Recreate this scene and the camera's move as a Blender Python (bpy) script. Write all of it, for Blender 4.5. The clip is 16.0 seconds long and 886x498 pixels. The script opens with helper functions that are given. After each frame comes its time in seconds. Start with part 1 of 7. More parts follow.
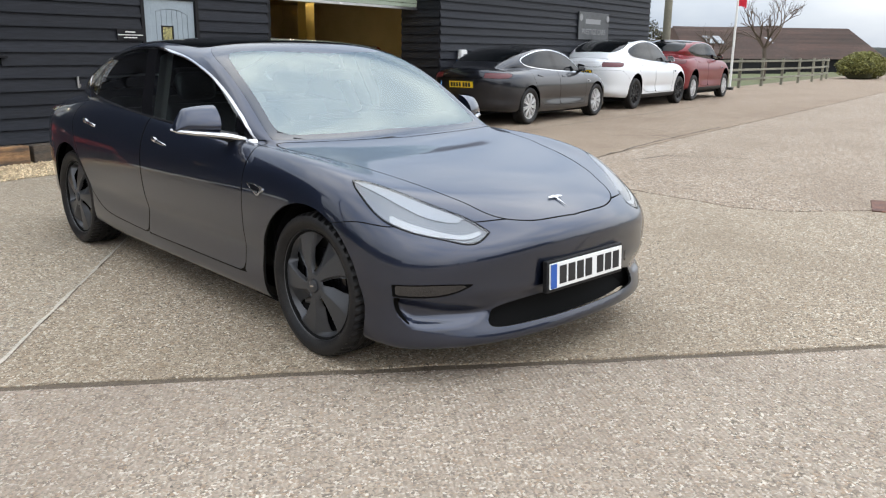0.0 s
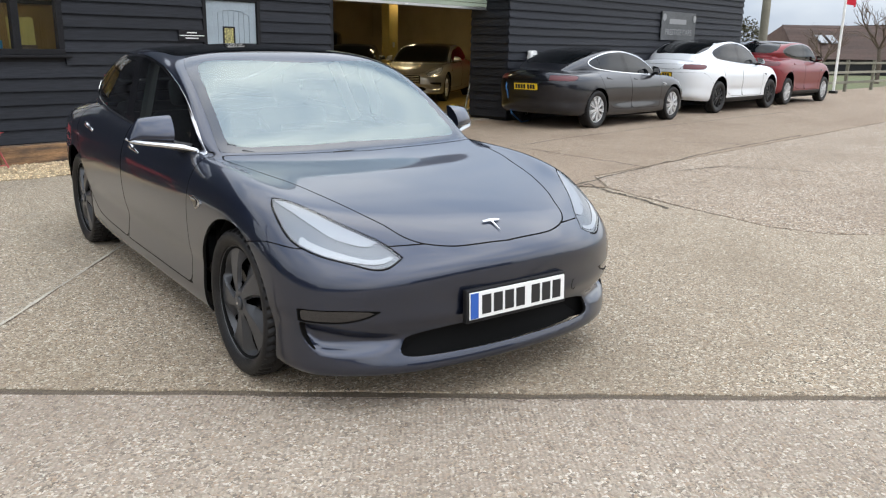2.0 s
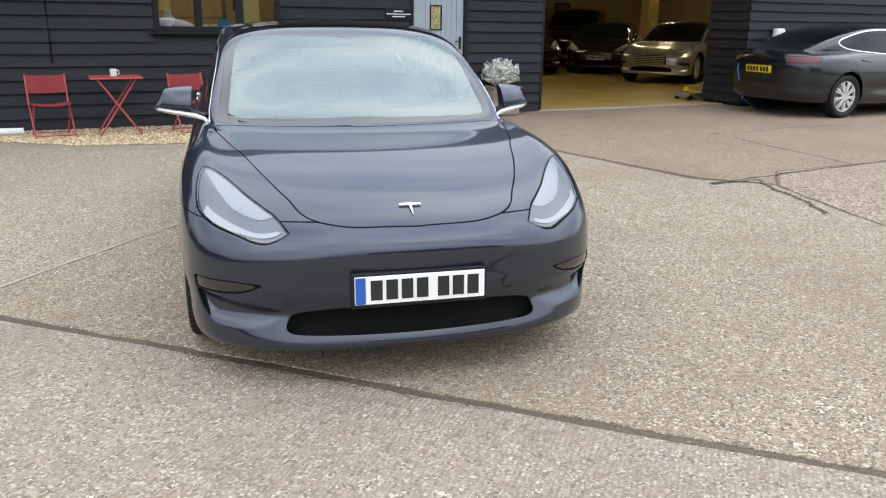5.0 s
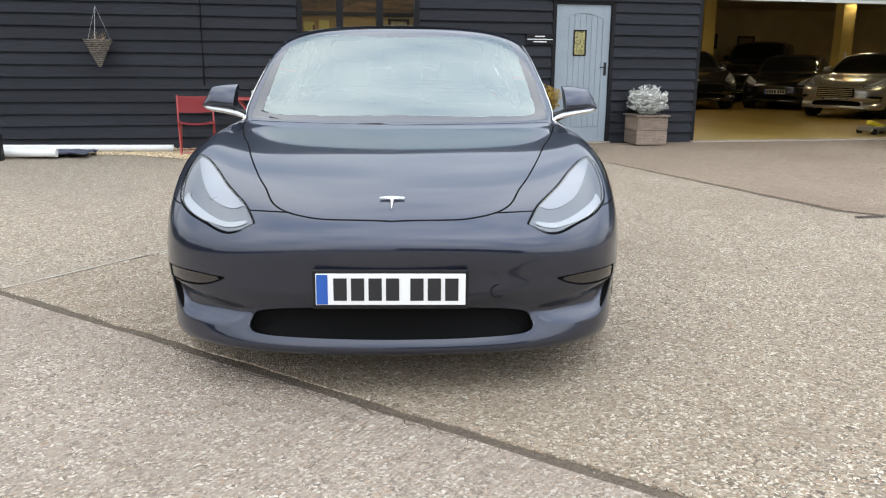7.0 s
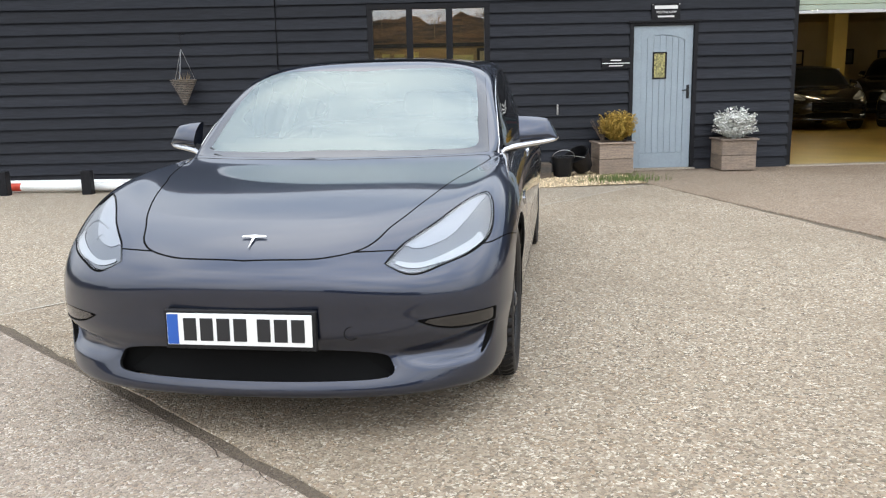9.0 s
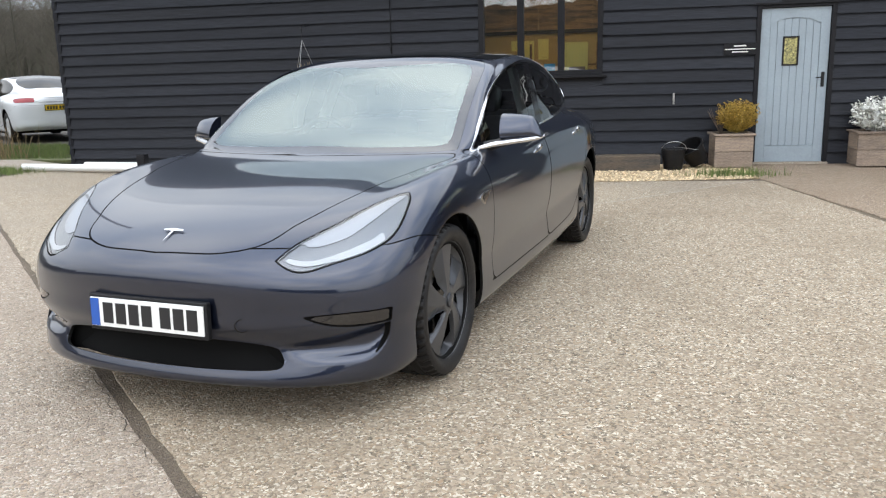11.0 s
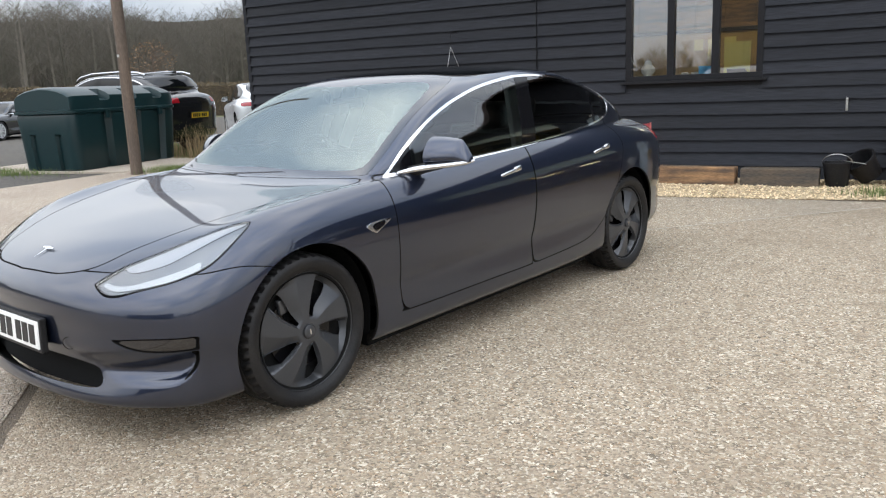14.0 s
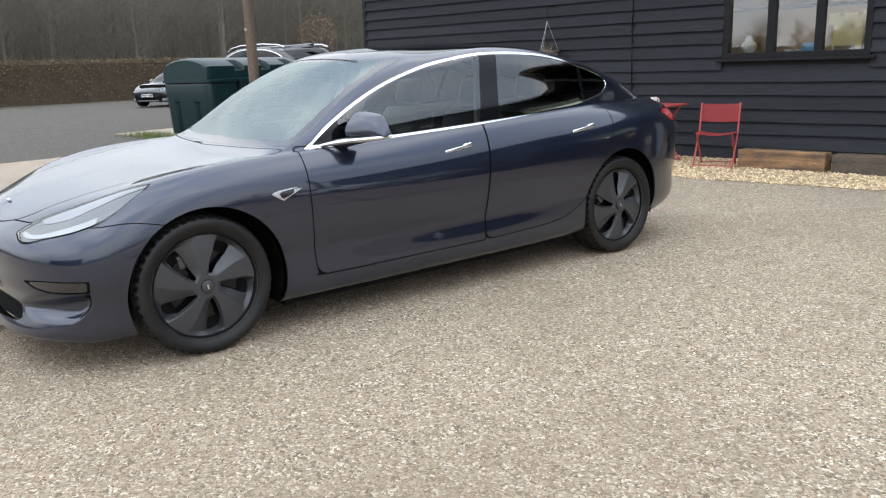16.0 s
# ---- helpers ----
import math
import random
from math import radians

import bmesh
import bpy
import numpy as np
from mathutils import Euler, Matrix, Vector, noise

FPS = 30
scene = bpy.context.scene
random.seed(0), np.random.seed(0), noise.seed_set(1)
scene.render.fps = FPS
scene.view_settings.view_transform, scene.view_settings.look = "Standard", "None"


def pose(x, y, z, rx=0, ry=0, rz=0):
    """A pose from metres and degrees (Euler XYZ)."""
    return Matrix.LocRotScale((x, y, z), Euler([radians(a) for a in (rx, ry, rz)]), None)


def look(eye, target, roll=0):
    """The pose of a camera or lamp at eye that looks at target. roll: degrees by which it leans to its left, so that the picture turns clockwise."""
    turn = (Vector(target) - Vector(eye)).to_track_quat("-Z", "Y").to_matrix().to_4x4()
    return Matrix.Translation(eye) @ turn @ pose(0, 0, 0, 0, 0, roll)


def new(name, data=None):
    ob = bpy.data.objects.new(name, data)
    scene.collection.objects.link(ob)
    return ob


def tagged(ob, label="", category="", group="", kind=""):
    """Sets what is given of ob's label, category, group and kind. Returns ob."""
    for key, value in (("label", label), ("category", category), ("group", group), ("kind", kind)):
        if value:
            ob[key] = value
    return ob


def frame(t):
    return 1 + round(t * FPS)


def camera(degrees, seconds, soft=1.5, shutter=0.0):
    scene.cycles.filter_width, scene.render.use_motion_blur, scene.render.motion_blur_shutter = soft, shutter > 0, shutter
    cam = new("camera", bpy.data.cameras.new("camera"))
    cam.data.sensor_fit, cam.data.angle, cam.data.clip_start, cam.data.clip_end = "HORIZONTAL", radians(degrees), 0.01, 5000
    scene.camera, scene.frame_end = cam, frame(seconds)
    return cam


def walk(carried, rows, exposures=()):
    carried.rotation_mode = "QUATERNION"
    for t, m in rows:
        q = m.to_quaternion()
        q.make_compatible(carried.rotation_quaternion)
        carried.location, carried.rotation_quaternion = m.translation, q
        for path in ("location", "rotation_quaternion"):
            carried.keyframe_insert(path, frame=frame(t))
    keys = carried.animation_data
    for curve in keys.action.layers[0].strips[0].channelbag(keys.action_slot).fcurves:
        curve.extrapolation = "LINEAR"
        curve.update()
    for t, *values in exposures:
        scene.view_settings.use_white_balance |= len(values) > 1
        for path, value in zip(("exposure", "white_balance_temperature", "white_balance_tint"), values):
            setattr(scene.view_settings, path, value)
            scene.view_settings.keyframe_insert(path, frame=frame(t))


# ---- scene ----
cam = camera(58.4, 16.0, soft=1.2)
PATH = [
    (0, (-3.175, -2.155, 1.34), (-1.611, -1.007, 0.855), 0.6),
    (0.5, (-3.078, -2.306, 1.387), (-1.546, -1.117, 0.899), 0.6),
    (1, (-2.938, -2.379, 1.41), (-1.435, -1.153, 0.92), 0.8),
    (1.5, (-2.717, -2.441, 1.419), (-1.256, -1.166, 0.929), 1.0),
    (2, (-2.573, -2.608, 1.425), (-1.169, -1.273, 0.929), 1.0),
    (2.5, (-2.414, -2.803, 1.442), (-1.088, -1.392, 0.943), 0.8),
    (3, (-2.168, -2.902, 1.424), (-0.927, -1.419, 0.914), 0.6),
    (3.5, (-1.912, -3.002, 1.422), (-0.758, -1.452, 0.903), 0.6),
    (4, (-1.69, -3.176, 1.418), (-0.643, -1.557, 0.887), 0.5),
    (4.2, (-1.607, -3.226, 1.426), (-0.602, -1.582, 0.89), 0.6),
    (6.3, (-0.698, -3.413, 1.312), (-0.159, -1.562, 0.778), 0.7),
    (6.5, (-0.631, -3.394, 1.274), (-0.127, -1.529, 0.755), 0.7),
    (7, (-0.438, -3.293, 1.194), (-0.036, -1.389, 0.732), 0.5),
    (7.5, (-0.232, -3.297, 1.167), (0.095, -1.368, 0.754), 0.4),
    (8, (0.046, -3.349, 1.195), (0.291, -1.403, 0.805), -0.1),
    (8.5, (0.295, -3.316, 1.195), (0.437, -1.359, 0.808), -0.8),
    (9, (0.568, -3.29, 1.21), (0.62, -1.33, 0.815), -1.4),
    (9.2, (0.661, -3.314, 1.211), (0.677, -1.354, 0.811), -1.6),
    (11.3, (1.72, -3.162, 1.27), (1.259, -1.263, 0.843), -1.5),
    (11.5, (1.811, -3.119, 1.28), (1.301, -1.233, 0.852), -1.4),
    (12, (2.017, -2.99, 1.28), (1.406, -1.135, 0.85), -1.4),
    (12.5, (2.226, -2.83, 1.292), (1.516, -1.009, 0.866), -1.5),
    (13, (2.488, -2.759, 1.303), (1.683, -0.976, 0.886), -2.0),
    (13.5, (2.751, -2.662, 1.313), (1.864, -0.917, 0.903), -2.3),
    (14, (3.025, -2.49, 1.311), (2.053, -0.79, 0.904), -2.4),
    (14.5, (3.325, -2.407, 1.323), (2.271, -0.758, 0.911), -2.3),
    (15, (3.606, -2.285, 1.323), (2.46, -0.703, 0.891), -2.0),
    (15.5, (3.842, -2.045, 1.311), (2.608, -0.535, 0.866), -2.0),
    (16, (4.131, -1.882, 1.289), (2.817, -0.446, 0.834), -1.8),
]
walk(cam, [(t, look(eye, target, roll)) for t, eye, target, roll in PATH], exposures=[(0.0, 0.92, 6440, 10), (4.0, 0.98, 6380, 10), (6.5, 1.0, 6320, 10), (8.5, 1.15, 6380, 10), (13.0, 1.13, 6440, 10), (16.0, 1.08, 6370, 10)])

# ---- sky, sun ----
world = bpy.data.worlds.new("overcast_sky")
scene.world = world
world.use_nodes = True
wn, wl = world.node_tree.nodes, world.node_tree.links
sky = wn.new("ShaderNodeTexSky")
sky.sky_type, sky.sun_disc = "NISHITA", False
sky.sun_elevation, sky.sun_rotation = radians(38), radians(200)
sky.air_density, sky.dust_density, sky.ozone_density = 1.0, 2.0, 1.0
# an overcast dome: three times brighter overhead than at the skyline, with soft cloud
cloud_map, cloud_coord = wn.new("ShaderNodeMapping"), wn.new("ShaderNodeTexCoord")
cloud_map.inputs["Scale"].default_value = (1.0, 1.0, 2.2)
cloud = wn.new("ShaderNodeTexNoise")
cloud.inputs["Scale"].default_value, cloud.inputs["Detail"].default_value = 1.9, 6.0
ramp = wn.new("ShaderNodeValToRGB")
ramp.color_ramp.elements[0].position, ramp.color_ramp.elements[0].color = 0.36, (0.52, 0.62, 0.78, 1)
ramp.color_ramp.elements[1].position, ramp.color_ramp.elements[1].color = 0.64, (1.22, 1.24, 1.25, 1)
height, rise, dome = wn.new("ShaderNodeSeparateXYZ"), wn.new("ShaderNodeMapRange"), wn.new("ShaderNodeVectorMath")
rise.inputs["From Min"].default_value, rise.inputs["From Max"].default_value = 0.0, 1.0
rise.inputs["To Min"].default_value, rise.inputs["To Max"].default_value = 4.6, 16.5
dome.operation = "SCALE"
sky_mix = wn.new("ShaderNodeMixRGB")
sky_mix.inputs["Fac"].default_value = 0.9
back = wn["Background"]
back.inputs["Strength"].default_value = 0.1
wl.new(cloud_coord.outputs["Generated"], cloud_map.inputs["Vector"])
wl.new(cloud_coord.outputs["Generated"], height.inputs[0])
wl.new(height.outputs["Z"], rise.inputs["Value"])
wl.new(cloud_map.outputs["Vector"], cloud.inputs["Vector"])
wl.new(cloud.outputs["Fac"], ramp.inputs["Fac"])
# the cloud is thinner, and brighter, on one side
lean, both = wn.new("ShaderNodeMapRange"), wn.new("ShaderNodeMath")
lean.inputs["From Min"].default_value, lean.inputs["From Max"].default_value = -0.8, 0.6
lean.inputs["To Min"].default_value, lean.inputs["To Max"].default_value = 0.66, 1.06
both.operation = "MULTIPLY"
bright_side = wn.new("ShaderNodeVectorMath")
bright_side.operation = "DOT_PRODUCT"
bright_side.inputs[1].default_value = (0.55, -0.75, 0.0)
wl.new(cloud_coord.outputs["Generated"], bright_side.inputs[0])
wl.new(bright_side.outputs["Value"], lean.inputs["Value"])
wl.new(rise.outputs["Result"], both.inputs[0]), wl.new(lean.outputs["Result"], both.inputs[1])
wl.new(ramp.outputs["Color"], dome.inputs[0]), wl.new(both.outputs[0], dome.inputs["Scale"])
wl.new(sky.outputs["Color"], sky_mix.inputs["Color1"])
wl.new(dome.outputs[0], sky_mix.inputs["Color2"])
wl.new(sky_mix.outputs["Color"], back.inputs["Color"])
sun = new("sun", bpy.data.lights.new("sun", "SUN"))
sun.data.energy, sun.data.angle, sun.data.color = 0.5, radians(180), (1.0, 0.96, 0.9)
sun.matrix_world = look((-6, -14, 16), (0, 0, 0))


# ---- materials ----
def mat(name, color, rough=0.6, metal=0.0, dark=None, big=1.5, small=60.0, vary=0.25, bump=0.1, coat=0.0, grain=0.35, per_piece=0.0, island=False, stretch=(1, 1, 1), spec=0.5):
    """A surface with stains at one scale and grain at another; dark is the colour the stains tend to."""
    m = bpy.data.materials.new(name)
    m.use_nodes = True
    n, l = m.node_tree.nodes, m.node_tree.links
    b = n["Principled BSDF"]
    b.inputs["Roughness"].default_value, b.inputs["Metallic"].default_value = rough, metal
    b.inputs["Coat Weight"].default_value, b.inputs["Coat Roughness"].default_value = coat, 0.03
    b.inputs["Specular IOR Level"].default_value = spec
    dark = dark or tuple(c * 0.55 for c in color)
    coord, mp = n.new("ShaderNodeTexCoord"), n.new("ShaderNodeMapping")
    mp.inputs["Scale"].default_value = stretch
    l.new(coord.outputs["Object"], mp.inputs["Vector"])
    vec = mp.outputs["Vector"]
    if per_piece:
        info = n.new("ShaderNodeNewGeometry" if island else "ShaderNodeObjectInfo")
        rnd = info.outputs["Random Per Island" if island else "Random"]
        shift = n.new("ShaderNodeVectorMath")
        shift.operation = "MULTIPLY_ADD"
        l.new(rnd, shift.inputs[0])
        shift.inputs[1].default_value = (37, 53, 71)
        l.new(vec, shift.inputs[2])
        vec = shift.outputs[0]
    stain, fine = n.new("ShaderNodeTexNoise"), n.new("ShaderNodeTexNoise")
    stain.inputs["Scale"].default_value, stain.inputs["Detail"].default_value = big, 4.0
    fine.inputs["Scale"].default_value, fine.inputs["Detail"].default_value = small, 3.0
    l.new(vec, stain.inputs["Vector"]), l.new(vec, fine.inputs["Vector"])
    r1 = n.new("ShaderNodeMapRange")
    r1.inputs["From Min"].default_value, r1.inputs["From Max"].default_value = 0.35, 0.7
    r1.inputs["To Max"].default_value = vary
    l.new(stain.outputs["Fac"], r1.inputs["Value"])
    mix = n.new("ShaderNodeMixRGB")
    mix.inputs["Color1"].default_value, mix.inputs["Color2"].default_value = (*color, 1), (*dark, 1)
    l.new(r1.outputs["Result"], mix.inputs["Fac"])
    r2 = n.new("ShaderNodeMapRange")
    r2.inputs["From Min"].default_value, r2.inputs["From Max"].default_value = 0.3, 0.7
    r2.inputs["To Min"].default_value, r2.inputs["To Max"].default_value = 1 - grain, 1 + grain
    l.new(fine.outputs["Fac"], r2.inputs["Value"])
    value = r2.outputs["Result"]
    if per_piece:
        r3 = n.new("ShaderNodeMapRange")
        r3.inputs["To Min"].default_value, r3.inputs["To Max"].default_value = 1 - per_piece, 1 + per_piece
        l.new(rnd, r3.inputs["Value"])
        mul = n.new("ShaderNodeMath")
        mul.operation = "MULTIPLY"
        l.new(value, mul.inputs[0]), l.new(r3.outputs["Result"], mul.inputs[1])
        value = mul.outputs[0]
    out = n.new("ShaderNodeVectorMath")
    out.operation = "SCALE"
    l.new(mix.outputs["Color"], out.inputs[0]), l.new(value, out.inputs["Scale"])
    l.new(out.outputs[0], b.inputs["Base Color"])
    if bump:
        bp = n.new("ShaderNodeBump")
        bp.inputs["Strength"].default_value, bp.inputs["Distance"].default_value = bump, 0.01
        l.new(fine.outputs["Fac"], bp.inputs["Height"])
        l.new(bp.outputs["Normal"], b.inputs["Normal"])
    m.diffuse_color = (*color, 1)
    return m


def glass(name, tint, rough=0.0, clear=0.85):
    """Thin glazing: a clear sheet that mirrors what its Fresnel gives and tints what shows through."""
    m = bpy.data.materials.new(name)
    m.use_nodes = True
    n, l = m.node_tree.nodes, m.node_tree.links
    n.remove(n["Principled BSDF"])
    tr, gl, mix, fr = n.new("ShaderNodeBsdfTransparent"), n.new("ShaderNodeBsdfGlossy"), n.new("ShaderNodeMixShader"), n.new("ShaderNodeFresnel")
    tr.inputs["Color"].default_value = (*(c * clear for c in tint), 1)
    gl.inputs["Color"].default_value, gl.inputs["Roughness"].default_value = (1, 1, 1, 1), rough
    fr.inputs["IOR"].default_value = 1.55
    l.new(fr.outputs["Fac"], mix.inputs["Fac"]), l.new(tr.outputs[0], mix.inputs[1]), l.new(gl.outputs[0], mix.inputs[2])
    l.new(mix.outputs[0], n["Material Output"].inputs["Surface"])
    return m


def lamp_mat(name, color, strength):
    m = bpy.data.materials.new(name)
    m.use_nodes = True
    b = m.node_tree.nodes["Principled BSDF"]
    b.inputs["Base Color"].default_value, b.inputs["Emission Color"].default_value = (*color, 1), (*color, 1)
    b.inputs["Emission Strength"].default_value = strength
    return m


def plain(name, color, rough=0.5, metal=0.0, coat=0.0):
    m = bpy.data.materials.new(name)
    m.use_nodes = True
    b = m.node_tree.nodes["Principled BSDF"]
    b.inputs["Base Color"].default_value = (*color, 1)
    b.inputs["Roughness"].default_value, b.inputs["Metallic"].default_value = rough, metal
    b.inputs["Coat Weight"].default_value = coat
    return m


def concrete(name, base, stones, cell=70.0, stone_mix=0.6, stain=(0.28, 0.24, 0.19), brushed=0.0):
    """Worn concrete: stones of many tones showing in a pale paste, with broad stains."""
    m = bpy.data.materials.new(name)
    m.use_nodes = True
    n, l = m.node_tree.nodes, m.node_tree.links
    b = n["Principled BSDF"]
    b.inputs["Roughness"].default_value = 0.85
    coord = n.new("ShaderNodeTexCoord")
    vec = coord.outputs["Object"]
    warp = n.new("ShaderNodeTexNoise")
    warp.inputs["Scale"].default_value, warp.inputs["Detail"].default_value = 40.0, 2.0
    l.new(vec, warp.inputs["Vector"])
    wv = n.new("ShaderNodeVectorMath")
    wv.operation = "MULTIPLY_ADD"
    wv.inputs[1].default_value = (0.03, 0.03, 0.03)
    l.new(warp.outputs["Color"], wv.inputs[0]), l.new(vec, wv.inputs[2])
    vor = n.new("ShaderNodeTexVoronoi")
    vor.inputs["Scale"].default_value, vor.inputs["Randomness"].default_value = cell, 1.0
    l.new(wv.outputs[0], vor.inputs["Vector"])
    bw = n.new("ShaderNodeSeparateColor")
    l.new(vor.outputs["Color"], bw.inputs[0])
    tones = n.new("ShaderNodeValToRGB")
    tones.color_ramp.interpolation = "CONSTANT"
    e = tones.color_ramp.elements
    e[0].position, e[0].color = 0.0, (*stones[0], 1)
    e[1].position, e[1].color = 1.0, (*stones[-1], 1)
    for k, c in enumerate(stones[1:-1]):
        el = e.new((k + 1) / (len(stones) - 1))
        el.color = (*c, 1)
    l.new(bw.outputs[0], tones.inputs["Fac"])
    # patches where the paste still covers the stones
    cover, big, mid = n.new("ShaderNodeTexNoise"), n.new("ShaderNodeTexNoise"), n.new("ShaderNodeTexNoise")
    for node, sc, dt in ((cover, 18.0, 4.0), (big, 0.55, 5.0), (mid, 3.1, 5.0)):
        node.inputs["Scale"].default_value, node.inputs["Detail"].default_value = sc, dt
        l.new(vec, node.inputs["Vector"])
    cr = n.new("ShaderNodeMapRange")
    cr.inputs["From Min"].default_value, cr.inputs["From Max"].default_value = 0.35, 0.65
    cr.inputs["To Min"].default_value, cr.inputs["To Max"].default_value = stone_mix, max(0.0, stone_mix - 0.45)
    l.new(cover.outputs["Fac"], cr.inputs["Value"])
    paste = n.new("ShaderNodeMixRGB")
    paste.inputs["Color1"].default_value = (*base, 1)
    l.new(cr.outputs["Result"], paste.inputs["Fac"]), l.new(tones.outputs["Color"], paste.inputs["Color2"])
    col = paste.outputs["Color"]
    for node, lo, hi, amount in ((big, 0.45, 0.72, 0.45), (mid, 0.52, 0.75, 0.35)):
        sr = n.new("ShaderNodeMapRange")
        sr.inputs["From Min"].default_value, sr.inputs["From Max"].default_value, sr.inputs["To Max"].default_value = lo, hi, amount
        l.new(node.outputs["Fac"], sr.inputs["Value"])
        st = n.new("ShaderNodeMixRGB")
        st.inputs["Color2"].default_value = (*stain, 1)
        l.new(sr.outputs["Result"], st.inputs["Fac"]), l.new(col, st.inputs["Color1"])
        col = st.outputs["Color"]
    l.new(col, b.inputs["Base Color"])
    height = n.new("ShaderNodeMath")
    height.operation = "MULTIPLY_ADD"
    height.inputs[1].default_value = -1.0
    l.new(vor.outputs["Distance"], height.inputs[0]), l.new(cover.outputs["Fac"], height.inputs[2])
    top = height.outputs[0]
    if brushed:
        wave, mp = n.new("ShaderNodeTexWave"), n.new("ShaderNodeMapping")
        mp.inputs["Rotation"].default_value = (0, 0, radians(45))
        wave.inputs["Scale"].default_value, wave.inputs["Distortion"].default_value, wave.inputs["Detail"].default_value, wave.inputs["Detail Scale"].default_value = 16.0, 3.5, 3.0, 2.0
        l.new(vec, mp.inputs["Vector"]), l.new(mp.outputs["Vector"], wave.inputs["Vector"])
        # the combed furrows are coloured darker
        furrow, furrow_tone = n.new("ShaderNodeMapRange"), n.new("ShaderNodeMixRGB")
        furrow.inputs["From Min"].default_value, furrow.inputs["From Max"].default_value, furrow.inputs["To Min"].default_value, furrow.inputs["To Max"].default_value = 0.0, 0.5, 0.13, 0.0
        furrow_tone.inputs["Color2"].default_value = (*[c * .62 for c in stain], 1)
        l.new(wave.outputs["Fac"], furrow.inputs["Value"]), l.new(furrow.outputs["Result"], furrow_tone.inputs["Fac"])
        l.new(col, furrow_tone.inputs["Color1"]), l.new(furrow_tone.outputs["Color"], b.inputs["Base Color"])
        add = n.new("ShaderNodeMath")
        add.operation = "MULTIPLY_ADD"
        add.inputs[1].default_value = brushed
        l.new(wave.outputs["Fac"], add.inputs[0]), l.new(top, add.inputs[2])
        top = add.outputs[0]
    bp = n.new("ShaderNodeBump")
    bp.inputs["Strength"].default_value, bp.inputs["Distance"].default_value = 0.9, 0.010
    l.new(top, bp.inputs["Height"]), l.new(bp.outputs["Normal"], b.inputs["Normal"])
    return m


STONES = [(0.030, 0.024, 0.018), (0.22, 0.16, 0.105), (0.42, 0.345, 0.26), (0.12, 0.098, 0.073), (0.54, 0.445, 0.345), (0.36, 0.24, 0.145), (0.38, 0.31, 0.235), (0.86, 0.80, 0.69), (0.23, 0.185, 0.135)]
M_AGG = concrete("exposed_aggregate_concrete", (0.362, 0.296, 0.216), [(r * .98, g * .975, b * .935) for r, g, b in STONES], 112.0, 0.81, stain=(0.24, 0.185, 0.125))
M_BRUSHED = concrete("brushed_concrete", (0.410, 0.342, 0.270), STONES, 108.0, 0.66, stain=(0.262, 0.206, 0.156), brushed=0.5)
M_SMOOTH = concrete("smooth_concrete", (0.420, 0.362, 0.296), STONES, 105.0, 0.45, stain=(0.32, 0.27, 0.21))
M_TAN = concrete("tan_worn_concrete", (0.290, 0.218, 0.150), [(r * .84, g * .80, b * .78) for r, g, b in STONES], 100.0, 0.6, stain=(0.19, 0.13, 0.085))
M_AGG_TAN = concrete("tan_exposed_aggregate", (0.315, 0.250, 0.185), [(r * .90, g * .87, b * .85) for r, g, b in STONES], 88.0, 0.95, stain=(0.22, 0.165, 0.115))
M_EARTH = concrete("earth_filled_joint", (0.165, 0.125, 0.086), [(0.06, 0.047, 0.034), (0.19, 0.15, 0.105), (0.30, 0.245, 0.175)], 130.0, 0.6, stain=(0.09, 0.07, 0.048))
M_CRACK = concrete("dirt_in_a_crack", (0.10, 0.078, 0.054), [(0.04, 0.032, 0.024), (0.13, 0.10, 0.07), (0.2, 0.16, 0.115)], 130.0, 0.6, stain=(0.05, 0.04, 0.028))
M_TRACK = concrete("grey_gravel_track", (0.080, 0.070, 0.058), [(0.022, 0.019, 0.016), (0.085, 0.075, 0.062), (0.05, 0.044, 0.037), (0.27, 0.24, 0.20)], 22.0, 0.95, stain=(0.075, 0.062, 0.045))
M_GRAVEL = concrete("golden_gravel_bed", (0.4, 0.3, 0.18), [(0.2, 0.13, 0.07), (0.5, 0.38, 0.23), (0.7, 0.6, 0.44)], 45.0, 0.9, stain=(0.25, 0.18, 0.1))
M_FIELD = mat("winter_grass_field", (0.10, 0.12, 0.045), 0.95, dark=(0.12, 0.1, 0.05), big=0.2, small=25, vary=0.8, bump=0.5)
M_GRASS = mat("grass_blades", (0.10, 0.16, 0.035), 0.8, dark=(0.16, 0.15, 0.06), big=3, vary=0.7, bump=0, per_piece=0.35, island=True)
M_STRAW = mat("dead_stalks", (0.30, 0.22, 0.12), 0.9, big=3, vary=0.5, bump=0, per_piece=0.3, island=True)
M_BOARD = mat("black_painted_weatherboard", (0.0115, 0.0132, 0.0184), 0.58, dark=(0.0235, 0.0247, 0.0295), big=3, small=45, vary=0.5, bump=0.35, grain=0.3, per_piece=0.22, stretch=(0.12, 1, 1.6), spec=0.24)
M_TRIM = mat("black_painted_trim", (0.010, 0.010, 0.012), 0.5, vary=0.4, bump=0.15, spec=0.2)
M_ROOF = mat("dark_roof_tile", (0.055, 0.04, 0.035), 0.85, big=2, vary=0.6, bump=0.4, per_piece=0.3)
M_DOOR = mat("pale_blue_grey_paint", (0.29, 0.345, 0.385), 0.45, dark=(0.24, 0.285, 0.315), big=4, small=40, vary=0.4, bump=0.05, grain=0.05)
